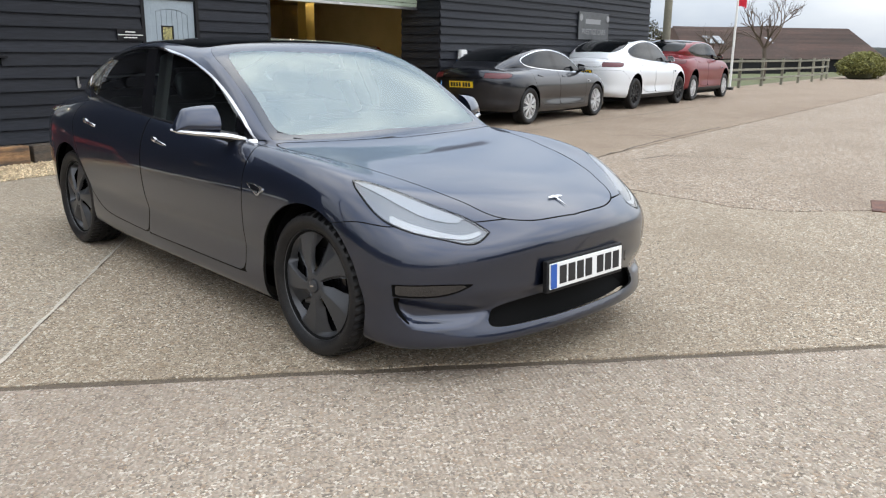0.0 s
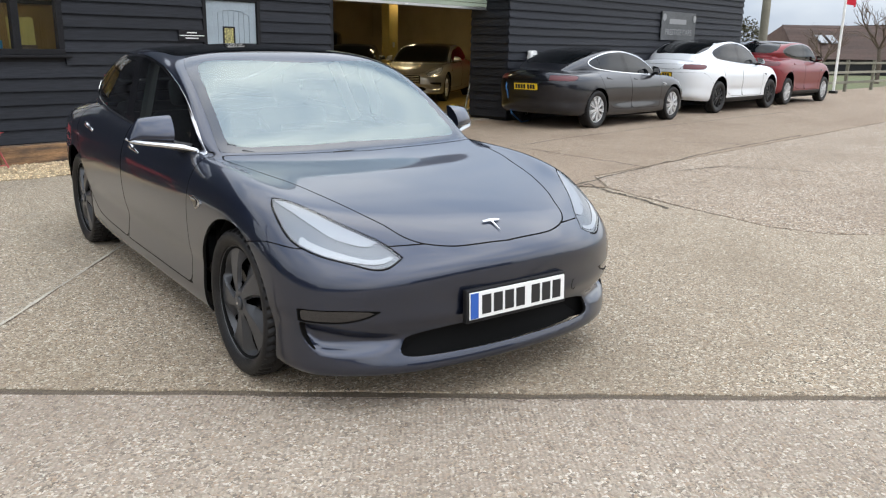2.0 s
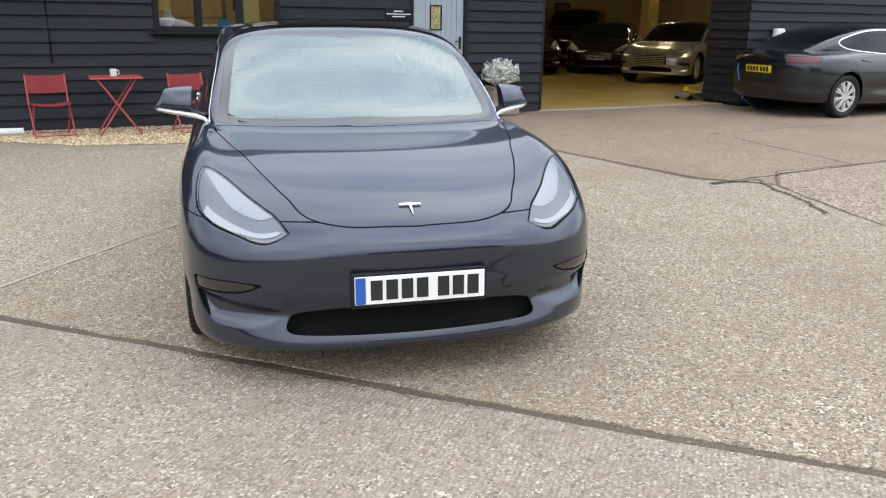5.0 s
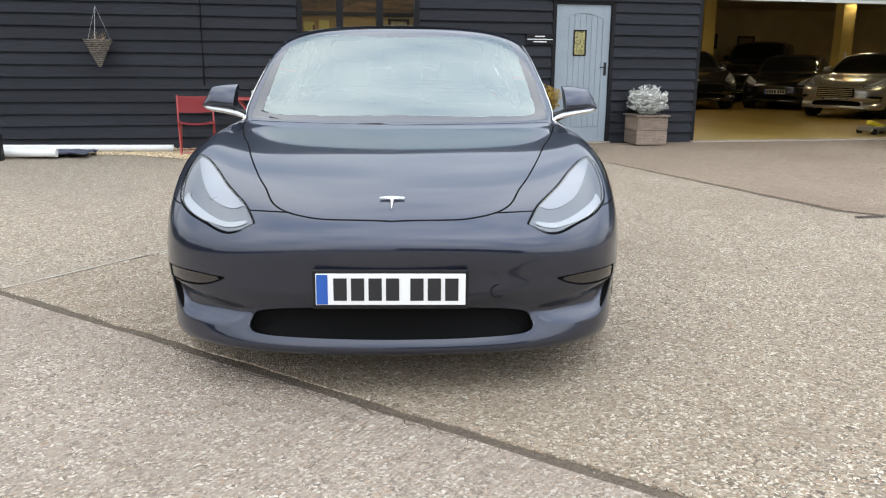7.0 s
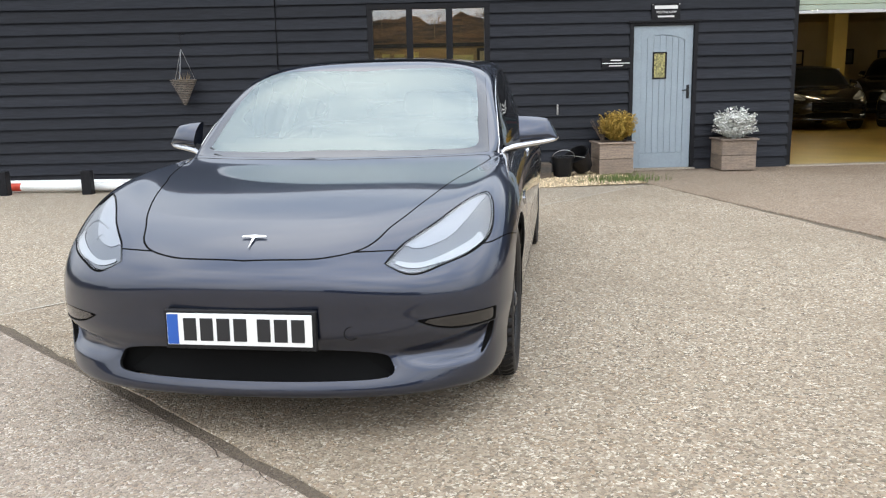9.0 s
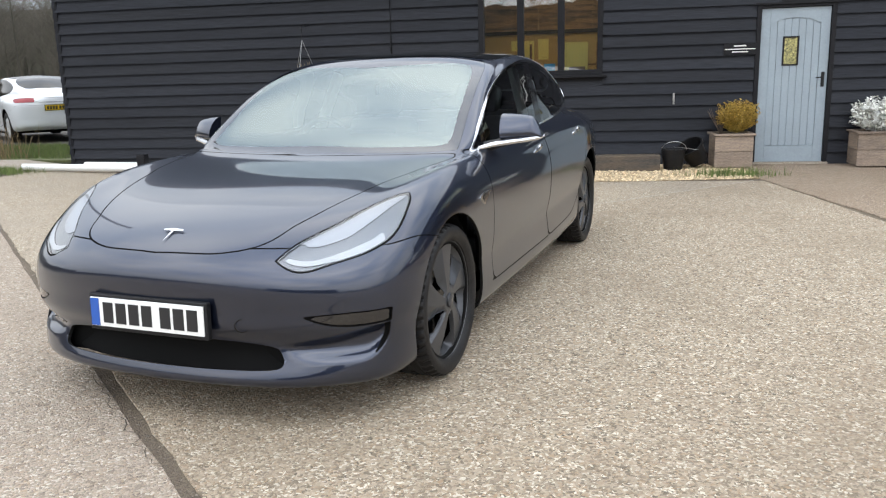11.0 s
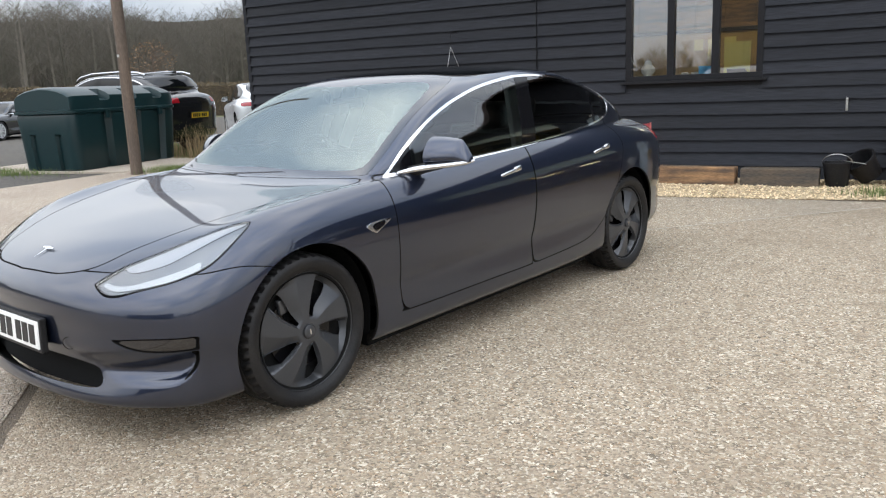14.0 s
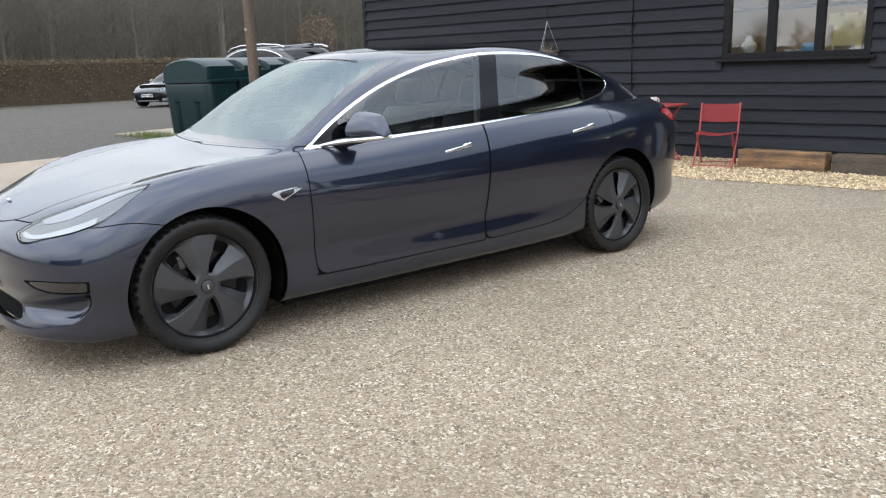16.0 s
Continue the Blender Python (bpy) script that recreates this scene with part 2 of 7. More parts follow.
M_GREYWOOD = mat("weathered_grey_wood", (0.26, 0.20, 0.15), 0.85, dark=(0.15, 0.12, 0.1), big=5, small=30, vary=0.7, bump=0.4, per_piece=0.25, stretch=(1, 1, 9))
M_SLEEPER = mat("old_oak_sleeper", (0.30, 0.17, 0.08), 0.85, dark=(0.06, 0.045, 0.035), big=5, small=40, vary=1.0, bump=0.5, stretch=(0.5, 2, 3))
M_SLEEPER_D = mat("tarred_sleeper", (0.055, 0.048, 0.042), 0.8, dark=(0.14, 0.1, 0.06), big=4, small=40, vary=0.7, bump=0.5, stretch=(0.5, 2, 3))
M_POLE = mat("weathered_pole_wood", (0.135, 0.098, 0.072), 0.85, dark=(0.07, 0.055, 0.045), big=2, small=30, vary=0.8, bump=0.5, stretch=(6, 6, 0.5))
M_RED = mat("faded_red_fabric", (0.42, 0.055, 0.06), 0.8, dark=(0.36, 0.08, 0.08), big=6, small=200, vary=0.6, bump=0.2, grain=0.1)
M_REDMET = mat("faded_red_metal", (0.40, 0.05, 0.05), 0.5, dark=(0.3, 0.09, 0.07), big=8, vary=0.6, bump=0.05, grain=0.1)
M_BLACKPL = mat("black_plastic", (0.010, 0.010, 0.011), 0.45, vary=0.3, bump=0.03, spec=0.3)
M_RUBBER = mat("tyre_rubber", (0.007, 0.007, 0.008), 0.5, dark=(0.020, 0.018, 0.016), big=9, small=120, vary=0.6, bump=0.1, spec=0.28)
M_GREENTANK = mat("dark_green_plastic", (0.0055, 0.021, 0.024), 0.33, dark=(0.008, 0.027, 0.029), big=2, small=60, vary=0.5, bump=0.03, grain=0.1, spec=0.35)
M_WHITE = mat("white_paint", (0.75, 0.75, 0.73), 0.5, vary=0.3, dark=(0.6, 0.58, 0.53), bump=0.03, grain=0.05)
M_WHITEPL = plain("white_plastic", (0.72, 0.72, 0.7), 0.35)
M_CREAM = mat("cream_plaster", (0.55, 0.47, 0.28), 0.8, vary=0.4, bump=0.05, grain=0.08)
M_YELLOWPOST = mat("yellow_painted_post", (0.58, 0.44, 0.13), 0.5, dark=(0.4, 0.3, 0.1), vary=0.4, bump=0.05, grain=0.06)
M_FLOORY = mat("yellow_sealed_floor", (0.42, 0.30, 0.075), 0.35, dark=(0.25, 0.18, 0.06), big=1.2, small=20, vary=0.6, bump=0.05, grain=0.1)
M_SHUTTER = mat("pale_green_steel_shutter", (0.36, 0.42, 0.33), 0.45, vary=0.4, bump=0.02, grain=0.05)
M_STEEL = mat("galvanised_steel", (0.5, 0.5, 0.5), 0.35, metal=0.9, vary=0.3, bump=0.02, grain=0.1)
M_CHROME = plain("polished_chrome", (0.85, 0.85, 0.86), 0.09, 1.0)
M_SATIN = plain("satin_metal", (0.62, 0.63, 0.65), 0.25, 1.0)
M_WINGLASS = glass("window_glass", (0.95, 0.97, 0.97), clear=0.97)
M_WINGLASS.node_tree.nodes["Fresnel"].inputs["IOR"].default_value = 2.15
M_TWIG = mat("bare_twig_bark", (0.13, 0.095, 0.07), 0.9, vary=0.5, bump=0.1, per_piece=0.3, island=True)
M_BARK = mat("tree_bark", (0.12, 0.095, 0.075), 0.95, vary=0.6, bump=0.5)


# ---- small mesh helpers ----
def link_mesh(name, bm, material, smooth=False, angle=None):
    me = bpy.data.meshes.new(name)
    bm.to_mesh(me)
    bm.free()
    for mm in material if isinstance(material, (list, tuple)) else (material,):
        me.materials.append(mm)
    if smooth:
        me.polygons.foreach_set("use_smooth", [True] * len(me.polygons))
        if angle:
            me.set_sharp_from_angle(angle=radians(angle))
    return new(name, me)


def part(name, bm, material, parent=None, label="", smooth=False, angle=35):
    """Links a bmesh as one mesh object, under a thing or a part."""
    ob = link_mesh(name, bm, material, smooth, angle)
    if parent is not None:
        ob.parent = parent
    if label:
        ob["label"] = label
    return ob


def thing(name, m, label, category, group="", kind=""):
    ob = new(name)
    ob.empty_display_size = 0.2
    ob.matrix_world = m
    return tagged(ob, label, category, group, kind)


def box(bm, x0, x1, y0, y1, z0, z1, bevel=0.0, m=None):
    r = bmesh.ops.create_cube(bm, size=1.0)
    vs = r["verts"]
    for v in vs:
        v.co = Vector((x0 + (v.co.x + 0.5) * (x1 - x0), y0 + (v.co.y + 0.5) * (y1 - y0), z0 + (v.co.z + 0.5) * (z1 - z0)))
        if m is not None:
            v.co = m @ v.co
    if bevel:
        es = list({e for v in vs for e in v.link_edges})
        bmesh.ops.bevel(bm, geom=es, offset=bevel, segments=2, profile=0.5, affect="EDGES")
    return bm


def boxed(*a, **k):
    return box(bmesh.new(), *a, **k)


def rod(bm, a, b, r0, r1=None, seg=10, cap=True):
    a, b = Vector(a), Vector(b)
    d = b - a
    q = d.to_track_quat("Z", "Y").to_matrix().to_4x4()
    m = Matrix.Translation((a + b) / 2) @ q
    bmesh.ops.create_cone(bm, cap_ends=cap, segments=seg, radius1=r0, radius2=r0 if r1 is None else r1, depth=d.length, matrix=m)
    return bm


def tube(bm, pts, r, seg=8):
    """A bent round bar through the points."""
    pts = [Vector(p) for p in pts]
    rings = []
    for i, p in enumerate(pts):
        d = (pts[min(i + 1, len(pts) - 1)] - pts[max(i - 1, 0)]).normalized()
        q = d.to_track_quat("Z", "Y")
        rr = r[i] if isinstance(r, (list, tuple)) else r
        rings.append([bm.verts.new(p + q @ Vector((rr * math.cos(2 * math.pi * k / seg), rr * math.sin(2 * math.pi * k / seg), 0))) for k in range(seg)])
    for a, b in zip(rings, rings[1:]):
        for k in range(seg):
            bm.faces.new((a[k], a[(k + 1) % seg], b[(k + 1) % seg], b[k]))
    bm.faces.new(list(reversed(rings[0])))
    bm.faces.new(rings[-1])
    return bm


def lathe(bm, profile, seg=32, axis="Z", m=None, close=False):
    """Turns a profile of (radius, height) round an axis."""
    rings = []
    for r, h in profile:
        ring = []
        for k in range(seg):
            a = 2 * math.pi * k / seg
            p = Vector((r * math.cos(a), r * math.sin(a), h)) if axis == "Z" else Vector((h, r * math.cos(a), r * math.sin(a)))
            ring.append(bm.verts.new(m @ p if m is not None else p))
        rings.append(ring)
    pairs = list(zip(rings, rings[1:])) + ([(rings[-1], rings[0])] if close else [])
    for a, b in pairs:
        for k in range(seg):
            bm.faces.new((a[k], a[(k + 1) % seg], b[(k + 1) % seg], b[k]))
    return bm


def prism(bm, outline, z0, z1, m=None):
    """A flat outline of (x, y), given thickness in z."""
    lo = [bm.verts.new(m @ Vector((x, y, z0)) if m is not None else (x, y, z0)) for x, y in outline]
    hi = [bm.verts.new(m @ Vector((x, y, z1)) if m is not None else (x, y, z1)) for x, y in outline]
    n = len(outline)
    bm.faces.new(list(reversed(lo)))
    bm.faces.new(hi)
    for k in range(n):
        bm.faces.new((lo[k], lo[(k + 1) % n], hi[(k + 1) % n], hi[k]))
    bmesh.ops.recalc_face_normals(bm, faces=bm.faces[:])
    return bm

# ---- ground ----
WALL_Y, RIGHT_Y = 8.05, 7.50
JOINT = -0.826         # the earthy joint runs along x + y = JOINT
SEAM = 3.02            # the seam across it runs along y - x = SEAM

tagged(part("ground", prism(bmesh.new(), [(-900, -900), (900, -900), (900, 900), (-900, 900)], -1.0, -0.03), M_FIELD), "flat winter grass fields reaching to the horizon", "ground", kind="structure")


edge_rnd = random.Random(21)


def rise(x):
    """The ground climbs gently towards the west."""
    return min(0.05, 0.0115 * max(0.0, -x - 2.0))


def climb(bm):
    """Breaks a flat piece of ground where the climb begins and lays it on the slope."""
    for x in (-2.0, -6.348):
        bmesh.ops.bisect_plane(bm, geom=bm.verts[:] + bm.edges[:] + bm.faces[:], plane_co=(x, 0, 0), plane_no=(1, 0, 0))
    for v in bm.verts:
        v.co.z += rise(v.co.x)
    return bm



def crumbled(outline):
    """Near edges broken into short uneven steps."""
    out = []
    for (x0, y0), (x1, y1) in zip(outline, outline[1:] + outline[:1]):
        L = math.hypot(x1 - x0, y1 - y0)
        n = max(1, min(160, int(L / 0.11)))
        nx, ny = -(y1 - y0) / L, (x1 - x0) / L
        drift = 0.0
        for k in range(n):
            t = k / n
            x, y = x0 + (x1 - x0) * t, y0 + (y1 - y0) * t
            drift = 0.75 * drift + edge_rnd.gauss(0, 0.0045)
            j = 0.0 if k == 0 or max(abs(x), abs(y)) > 11 else drift + (edge_rnd.choice((0, 0, 0, 0, 1, -1)) * 0.008)
            out.append((x + nx * j, y + ny * j))
    return out


def slab(outline, material, z1=0.0, name="slab", parent=None, label=""):
    bm = bmesh.new()
    prism(bm, crumbled(outline), -0.12, z1)
    top = [e for e in bm.edges if all(v.co.z > z1 - 1e-4 for v in e.verts)]
    bmesh.ops.bevel(bm, geom=top, offset=0.003, segments=1, affect="EDGES")
    return part(name, climb(bm), material, parent, label)


M_SLAB2 = concrete("half_worn_concrete", (0.364, 0.302, 0.226), [(r, g, b * .95) for r, g, b in STONES], 104.0, 0.75)
yard = tagged(part("pavement", climb(boxed(-8.6, 60, -30, 8.3, -0.14, -0.006)), M_EARTH), "concrete yard of worn slabs with earth-filled joints", "yard", kind="structure")
g = 0.026
# the slabs: corners from the two seams and the yard's edges
CX, CY = (JOINT - SEAM) / 2, (JOINT + SEAM) / 2
slab([(CX + 0.026, CY + 0.020), (8.0, JOINT - 8.0 + g * 2), (8.0, -2.2), (5.4, -1.9), (4.12, -0.55), (4.02, -0.1), (4.28, 0.9), (4.62, 1.85), (4.1, 2.4), (3.42, 6.30), (3.3, SEAM + 3.3 - 0.004)], M_AGG, parent=yard)
slab([(CX + 0.022, CY + 0.028), (3.3, SEAM + 3.3 + 0.004), (2.3, 6.32), (0.4, 6.2), (-1.2, 6.55), (-2.2, 7.3), (-6.8, 7.5), (-6.8, 6.8 + JOINT + g)], M_SLAB2, parent=yard)
slab([(-8.6, 8.6 + JOINT - g), (-8.6, -30), (30 + JOINT, -30)], M_BRUSHED, parent=yard)
slab([(30 + JOINT + 0.05, -30), (60, -30), (60, -2.4), (8.02, -2.22), (8.02, JOINT - 8.0 + g * 2)], M_AGG, parent=yard)
slab([(4.66, 1.85), (4.32, 0.9), (4.05, -0.1), (4.14, -0.52), (5.4, -1.87), (8.0, -2.17), (60, -2.35), (60, 2.55), (5.2, 2.38)], M_AGG_TAN, 0.0, parent=yard)
slab([(4.2, 2.42), (4.66, 1.9), (5.2, 2.41), (60, 2.58), (60, 8.2), (10.0, 8.2), (3.4, 8.2), (3.4, 6.45)], M_TAN, 0.003, parent=yard)



def crack(points, width, parent, material=None, label="thin dark crack in the concrete"):
    """A thin earthy crack that wanders along its points."""
    bm = bmesh.new()
    prev = None
    pts = [Vector((x, y, 0.0)) for x, y in points]
    steps = [a.lerp(b, k / 14) for a, b in zip(pts, pts[1:]) for k in range(14)] + [pts[-1]]
    for k, p in enumerate(steps):
        d = (steps[min(k + 1, len(steps) - 1)] - steps[max(k - 1, 0)]).normalized()
        side = Vector((-d.y, d.x, 0))
        w = width * edge_rnd.uniform(0.35, 1.2)
        q = p + side * edge_rnd.gauss(0, 0.012 if material is None else 0.003)
        pair = [bm.verts.new(q + side * s * w / 2 + Vector((0, 0, 0.0045))) for s in (1, -1)]
        if prev:
            bm.faces.new((prev[0], prev[1], pair[1], pair[0]))
        prev = pair
    part("crack", bm, material or M_CRACK, parent, label)


crack([(4.08, 2.12), (4.66, 2.1), (4.42, 1.68), (4.38, 1.45), (4.28, 1.2), (4.08, 0.86)], 0.045, yard)
crack([(6.6, 4.4), (6.5, 3.74), (6.43, 3.14), (6.31, 2.4)], 0.035, yard)
crack([(6.38, 1.92), (7.22, 1.74), (7.58, 0.79)], 0.03, yard)
crack([(9.18, 3.5), (9.7, 2.84), (9.6, 2.5)], 0.035, yard)
crack([(4.08, 2.14), (5.94, 2.34), (8.78, 2.52), (12.0, 2.56)], 0.04, yard)
crack([(6.5, 4.75), (7.9, 4.9), (9.8, 4.95), (13.0, 4.94), (18.0, 4.9)], 0.030, yard)
M_SEAM = mat("pale_mortar", (0.50, 0.45, 0.37), 0.9, big=3, small=60, vary=0.6, bump=0.1, grain=0.2)
crack([(CX + 0.04, CY + 0.04), (-1.0, SEAM - 1.0), (0.2, SEAM + 0.2), (1.6, SEAM + 1.6), (3.3, SEAM + 3.3)], 0.022, yard, M_SEAM, "pale mortar line between two slabs")
crack([(6.5, 4.6), (6.58, 3.95)], 0.008, yard)
crack([(-.90, .02), (-.64, -.24), (-.13, -.75), (.14, -1.02)], 0.005, yard)
tagged(slab([(-6.6, 8.1), (3.42, 8.1), (3.42, 6.55), (2.3, 6.36), (0.4, 6.23), (-1.2, 6.58), (-2.2, 7.33), (-6.6, 7.52)], M_GRAVEL, 0.004, "gravel_bed"), "bed of golden gravel along the barn wall", "gravel", kind="structure")
tagged(part("track", climb(prism(bmesh.new(), [(-60, -60), (-8.6, -60), (-8.6, 14), (-9.5, 30), (-60, 30)], -0.14, -0.012)), M_TRACK), "dark grey loose gravel track and parking ground", "track", kind="structure")
tagged(slab([(-12.2, 5.9), (-8.65, 6.6), (-7.0, 7.4), (-6.7, 8.0), (-8.2, 8.9), (-12.6, 8.9)], M_SMOOTH, 0.02, "concrete_base"), "old concrete base under the oil tank", "base", kind="structure")


# ---- barn ----
def wall_box(name, x0, x1, y0, y1, z0, z1, label, material=None):
    return tagged(part(name, boxed(x0, x1, y0, y1, z0, z1), material or M_TRIM), label, "wall", kind="structure")


rnd = random.Random(5)


def board(parent, length, m, height=0.19, waves=True):
    """One weatherboard: thin at the top, thick at its rough lower edge."""
    bm = bmesh.new()
    n = max(1, int(length / 0.6))
    rows = []
    for k in range(n + 1):
        x = length * k / n
        j = rnd.uniform(-0.004, 0.004) if waves else 0
        t = rnd.uniform(-0.0015, 0.0015)
        rows.append([bm.verts.new(p) for p in ((x, 0.0, 0.012 + j), (x, -0.050 + t, 0.0 + j), (x, -0.047 + t, 0.012 + j), (x, -0.008, height), (x, 0.0, height))])
    for a, b in zip(rows, rows[1:]):
        for k in range(5):
            bm.faces.new((a[k], a[(k + 1) % 5], b[(k + 1) % 5], b[k]))
    bm.faces.new(rows[0]), bm.faces.new(list(reversed(rows[-1])))
    bmesh.ops.recalc_face_normals(bm, faces=bm.faces[:])
    ob = part("weatherboard", bm, M_BOARD, parent)
    ob.matrix_world = m
    return ob


PITCH = 0.159


def clad(parent, x0, x1, y, z0, z1, holes=(), side=None):
    """Boards over a wall that faces -y, from x0 to x1, broken at openings (x0, x1, z0, z1); side: pose of a wall turned another way."""
    base = side or Matrix.Identity(4)
    z, k = z0, 0
    while z < z1:
        spans = [(x0, x1)]
        for a, b, c, d in holes:
            if z + 0.15 > c and z < d - 0.02:
                spans = [s for p, q in spans for s in ((p, min(q, a)), (max(p, b), q)) if s[1] - s[0] > 0.03]
        for p, q in spans:
            cuts = [p]
            while q - cuts[-1] > 13.0:
                cuts.append(cuts[-1] + rnd.uniform(7.0, 9.5))
            cuts.append(q)
            for a, b in zip(cuts, cuts[1:]):
                board(parent, b - a - 0.003, base @ pose(a, y - 0.002 + rnd.uniform(-0.002, 0.002), z + rnd.uniform(-0.003, 0.003), rnd.uniform(-0.3, 0.3), rnd.uniform(-0.05, 0.05), 0))
        z += PITCH
        k += 1


WIN = (-0.10, 1.59, 1.235, 2.37)
DOOR = (3.54, 4.50, 0.0, 2.045)
GAR = (5.85, 9.80, 0.0, 2.9)
END_L, END_R, TOP = -6.62, 20.2, 4.1
CEIL = 3.1
wall_a = wall_box("wall_north", END_L, WIN[0], WALL_Y, WALL_Y + 0.14, 0, TOP, "black weatherboarded timber barn wall on a low plinth")
for nm, *b in (("wall_north_under_window", WIN[0], WIN[1], 0, WIN[2]), ("wall_north_over_window", WIN[0], WIN[1], WIN[3], TOP), ("wall_north_middle", WIN[1], DOOR[0], 0, TOP), ("wall_north_over_door", DOOR[0], DOOR[1], DOOR[3], TOP), ("wall_north_pier", DOOR[1], GAR[0], 0, TOP), ("wall_north_over_garage", GAR[0], GAR[1], GAR[3], TOP)):
    wall_box(nm, b[0], b[1], WALL_Y, WALL_Y + 0.14, b[2], b[3], "black weatherboarded timber barn wall")
wall_b = wall_box("wall_west", END_L, END_L + 0.14, WALL_Y + 0.14, 16.0, 0, TOP, "black weatherboarded barn end wall")
wall_c = wall_box("wall_garage_return", 9.80, 9.94, RIGHT_Y + 0.14, 8.45, 0, TOP, "black weatherboarded return beside the garage opening")
wall_d = wall_box("wall_northeast", 9.80, END_R, RIGHT_Y, RIGHT_Y + 0.14, 0, TOP, "long black weatherboarded barn wall behind parked cars")
wall_box("wall_east", END_R - 0.14, END_R, RIGHT_Y + 0.14, 16.0, 0, TOP, "black weatherboarded barn end wall")
wall_box("wall_back", END_L, END_R, 22.0, 22.14, 0, TOP, "cream plastered back wall of the garage", M_CREAM)
wall_box("wall_room_partition", 4.9, 5.0, WALL_Y + 0.14, 22.0, 0, TOP, "cream plastered partition wall", M_CREAM)
wall_box("wall_garage_partition", 19.0, 19.1, RIGHT_Y + 0.14, 22.0, 0, TOP, "cream plastered partition wall", M_CREAM)
tagged(part("floor", boxed(5.0, 19.0, WALL_Y + 0.05, 22.0, -0.1, 0.012), M_FLOORY), "sealed yellow garage floor with a dull shine", "floor", kind="structure")
tagged(part("floor_room", boxed(END_L + 0.14, 4.9, WALL_Y + 0.14, 22.0, -0.1, 0.02), M_GREYWOOD), "plain wooden office floor", "floor", kind="structure")
tagged(part("ceiling", boxed(END_L, END_R, WALL_Y + 0.14, 22.0, CEIL - 0.12, CEIL), M_CREAM), "plain boarded ceiling inside the barn", "ceiling", kind="structure")
tagged(part("threshold", boxed(GAR[0], GAR[1], 7.93, 8.12, -0.05, 0.02, 0.006), M_SMOOTH), "pale concrete threshold of the garage", "threshold", kind="structure")
# roof: two slopes with an overhang
bm = bmesh.new()
for s in (1, -1):
    ya, yb = (7.0, 14.6) if s > 0 else (22.2, 14.6)
    vs = [bm.verts.new(p) for p in ((END_L - 0.3, ya, 3.95), (END_R + 0.3, ya, 3.95), (END_R + 0.3, yb, 6.6), (END_L - 0.3, yb, 6.6))]
    vs2 = [bm.verts.new(v.co + Vector((0, 0, 0.16))) for v in vs]
    bm.faces.new(vs), bm.faces.new(vs2)
    for k in range(4):
        bm.faces.new((vs[k], vs[(k + 1) % 4], vs2[(k + 1) % 4], vs2[k]))
bmesh.ops.recalc_face_normals(bm, faces=bm.faces[:])
tagged(part("roof", bm, M_ROOF), "dark tiled pitched barn roof with a low eave", "roof", kind="structure")
clad(wall_a, END_L, GAR[0], WALL_Y, -0.004, TOP, (WIN, (DOOR[0], DOOR[1], -1, DOOR[3])))
clad(wall_d, 9.77, END_R, RIGHT_Y, 0.07, TOP)
clad(wall_c, 0.0, 0.95, 0.0, 0.07, TOP, side=pose(9.80, 8.45, 0, 0, 0, -90))
clad(wall_b, 0.0, 8.0, 0.0, 0.07, TOP, side=pose(END_L, 16.0, 0, 0, 0, -90))
tagged(part("corner_trim", boxed(END_L - 0.04, END_L + 0.03, WALL_Y - 0.045, WALL_Y + 0.06, 0.02, TOP, 0.004), M_TRIM), "black painted corner board", "trim", kind="structure")
tagged(part("jamb_trim", boxed(GAR[0] - 0.02, GAR[0] + 0.06, WALL_Y - 0.03, WALL_Y + 0.2, 0.0, GAR[3], 0.004), M_TRIM), "black painted garage door jamb", "trim", kind="structure")

import collections

# ---- cars: a smooth shell through named feature lines, cut along its shut lines ----
def spline_points(ctrl, n):
    """Uniform cubic B-spline along the first axis of ctrl (two phantom ends included), n steps a span."""
    spans = len(ctrl) - 3
    u = np.linspace(0, spans, spans * n + 1)
    k = np.minimum(u.astype(int), spans - 1)
    f = (u - k)[(...,) + (None,) * (ctrl.ndim - 1)]
    b = [(1 - f) ** 3 / 6, (3 * f**3 - 6 * f**2 + 4) / 6, (-3 * f**3 + 3 * f**2 + 3 * f + 1) / 6, f**3 / 6]
    return sum(b[i] * ctrl[k + i] for i in range(4))


MIRROR = np.array([-1.0, 1.0, 1.0])


def with_ends(net):
    """Phantom rows and columns: mirrored over the middle plane at front, rear and ridge, straight on at the sill."""
    net = np.concatenate([net[:, 1:2] * MIRROR, net, net[:, -2:-1] * MIRROR], 1)
    return np.concatenate([2 * net[:1] - net[1:2], net, net[-2:-1] * MIRROR], 0)


def shell(rows, nu, nv):
    """The half body as a grid of points from its feature lines."""
    net = np.array(rows, float)
    c = net.copy()
    for _ in range(3):
        e = with_ends(c)
        at = spline_points(spline_points(e, 1).swapaxes(0, 1), 1).swapaxes(0, 1)
        c = c + (net - at)
    e = with_ends(c)
    return spline_points(spline_points(e, nv).swapaxes(0, 1), nu).swapaxes(0, 1)


def grid_mesh(grid):
    h, w = grid.shape[:2]
    idx = np.arange(h * w).reshape(h, w)
    f = np.stack([idx[:-1, :-1], idx[:-1, 1:], idx[1:, 1:], idx[1:, :-1]], -1).reshape(-1, 4)
    return grid.reshape(-1, 3), [tuple(q) for q in f.tolist()]


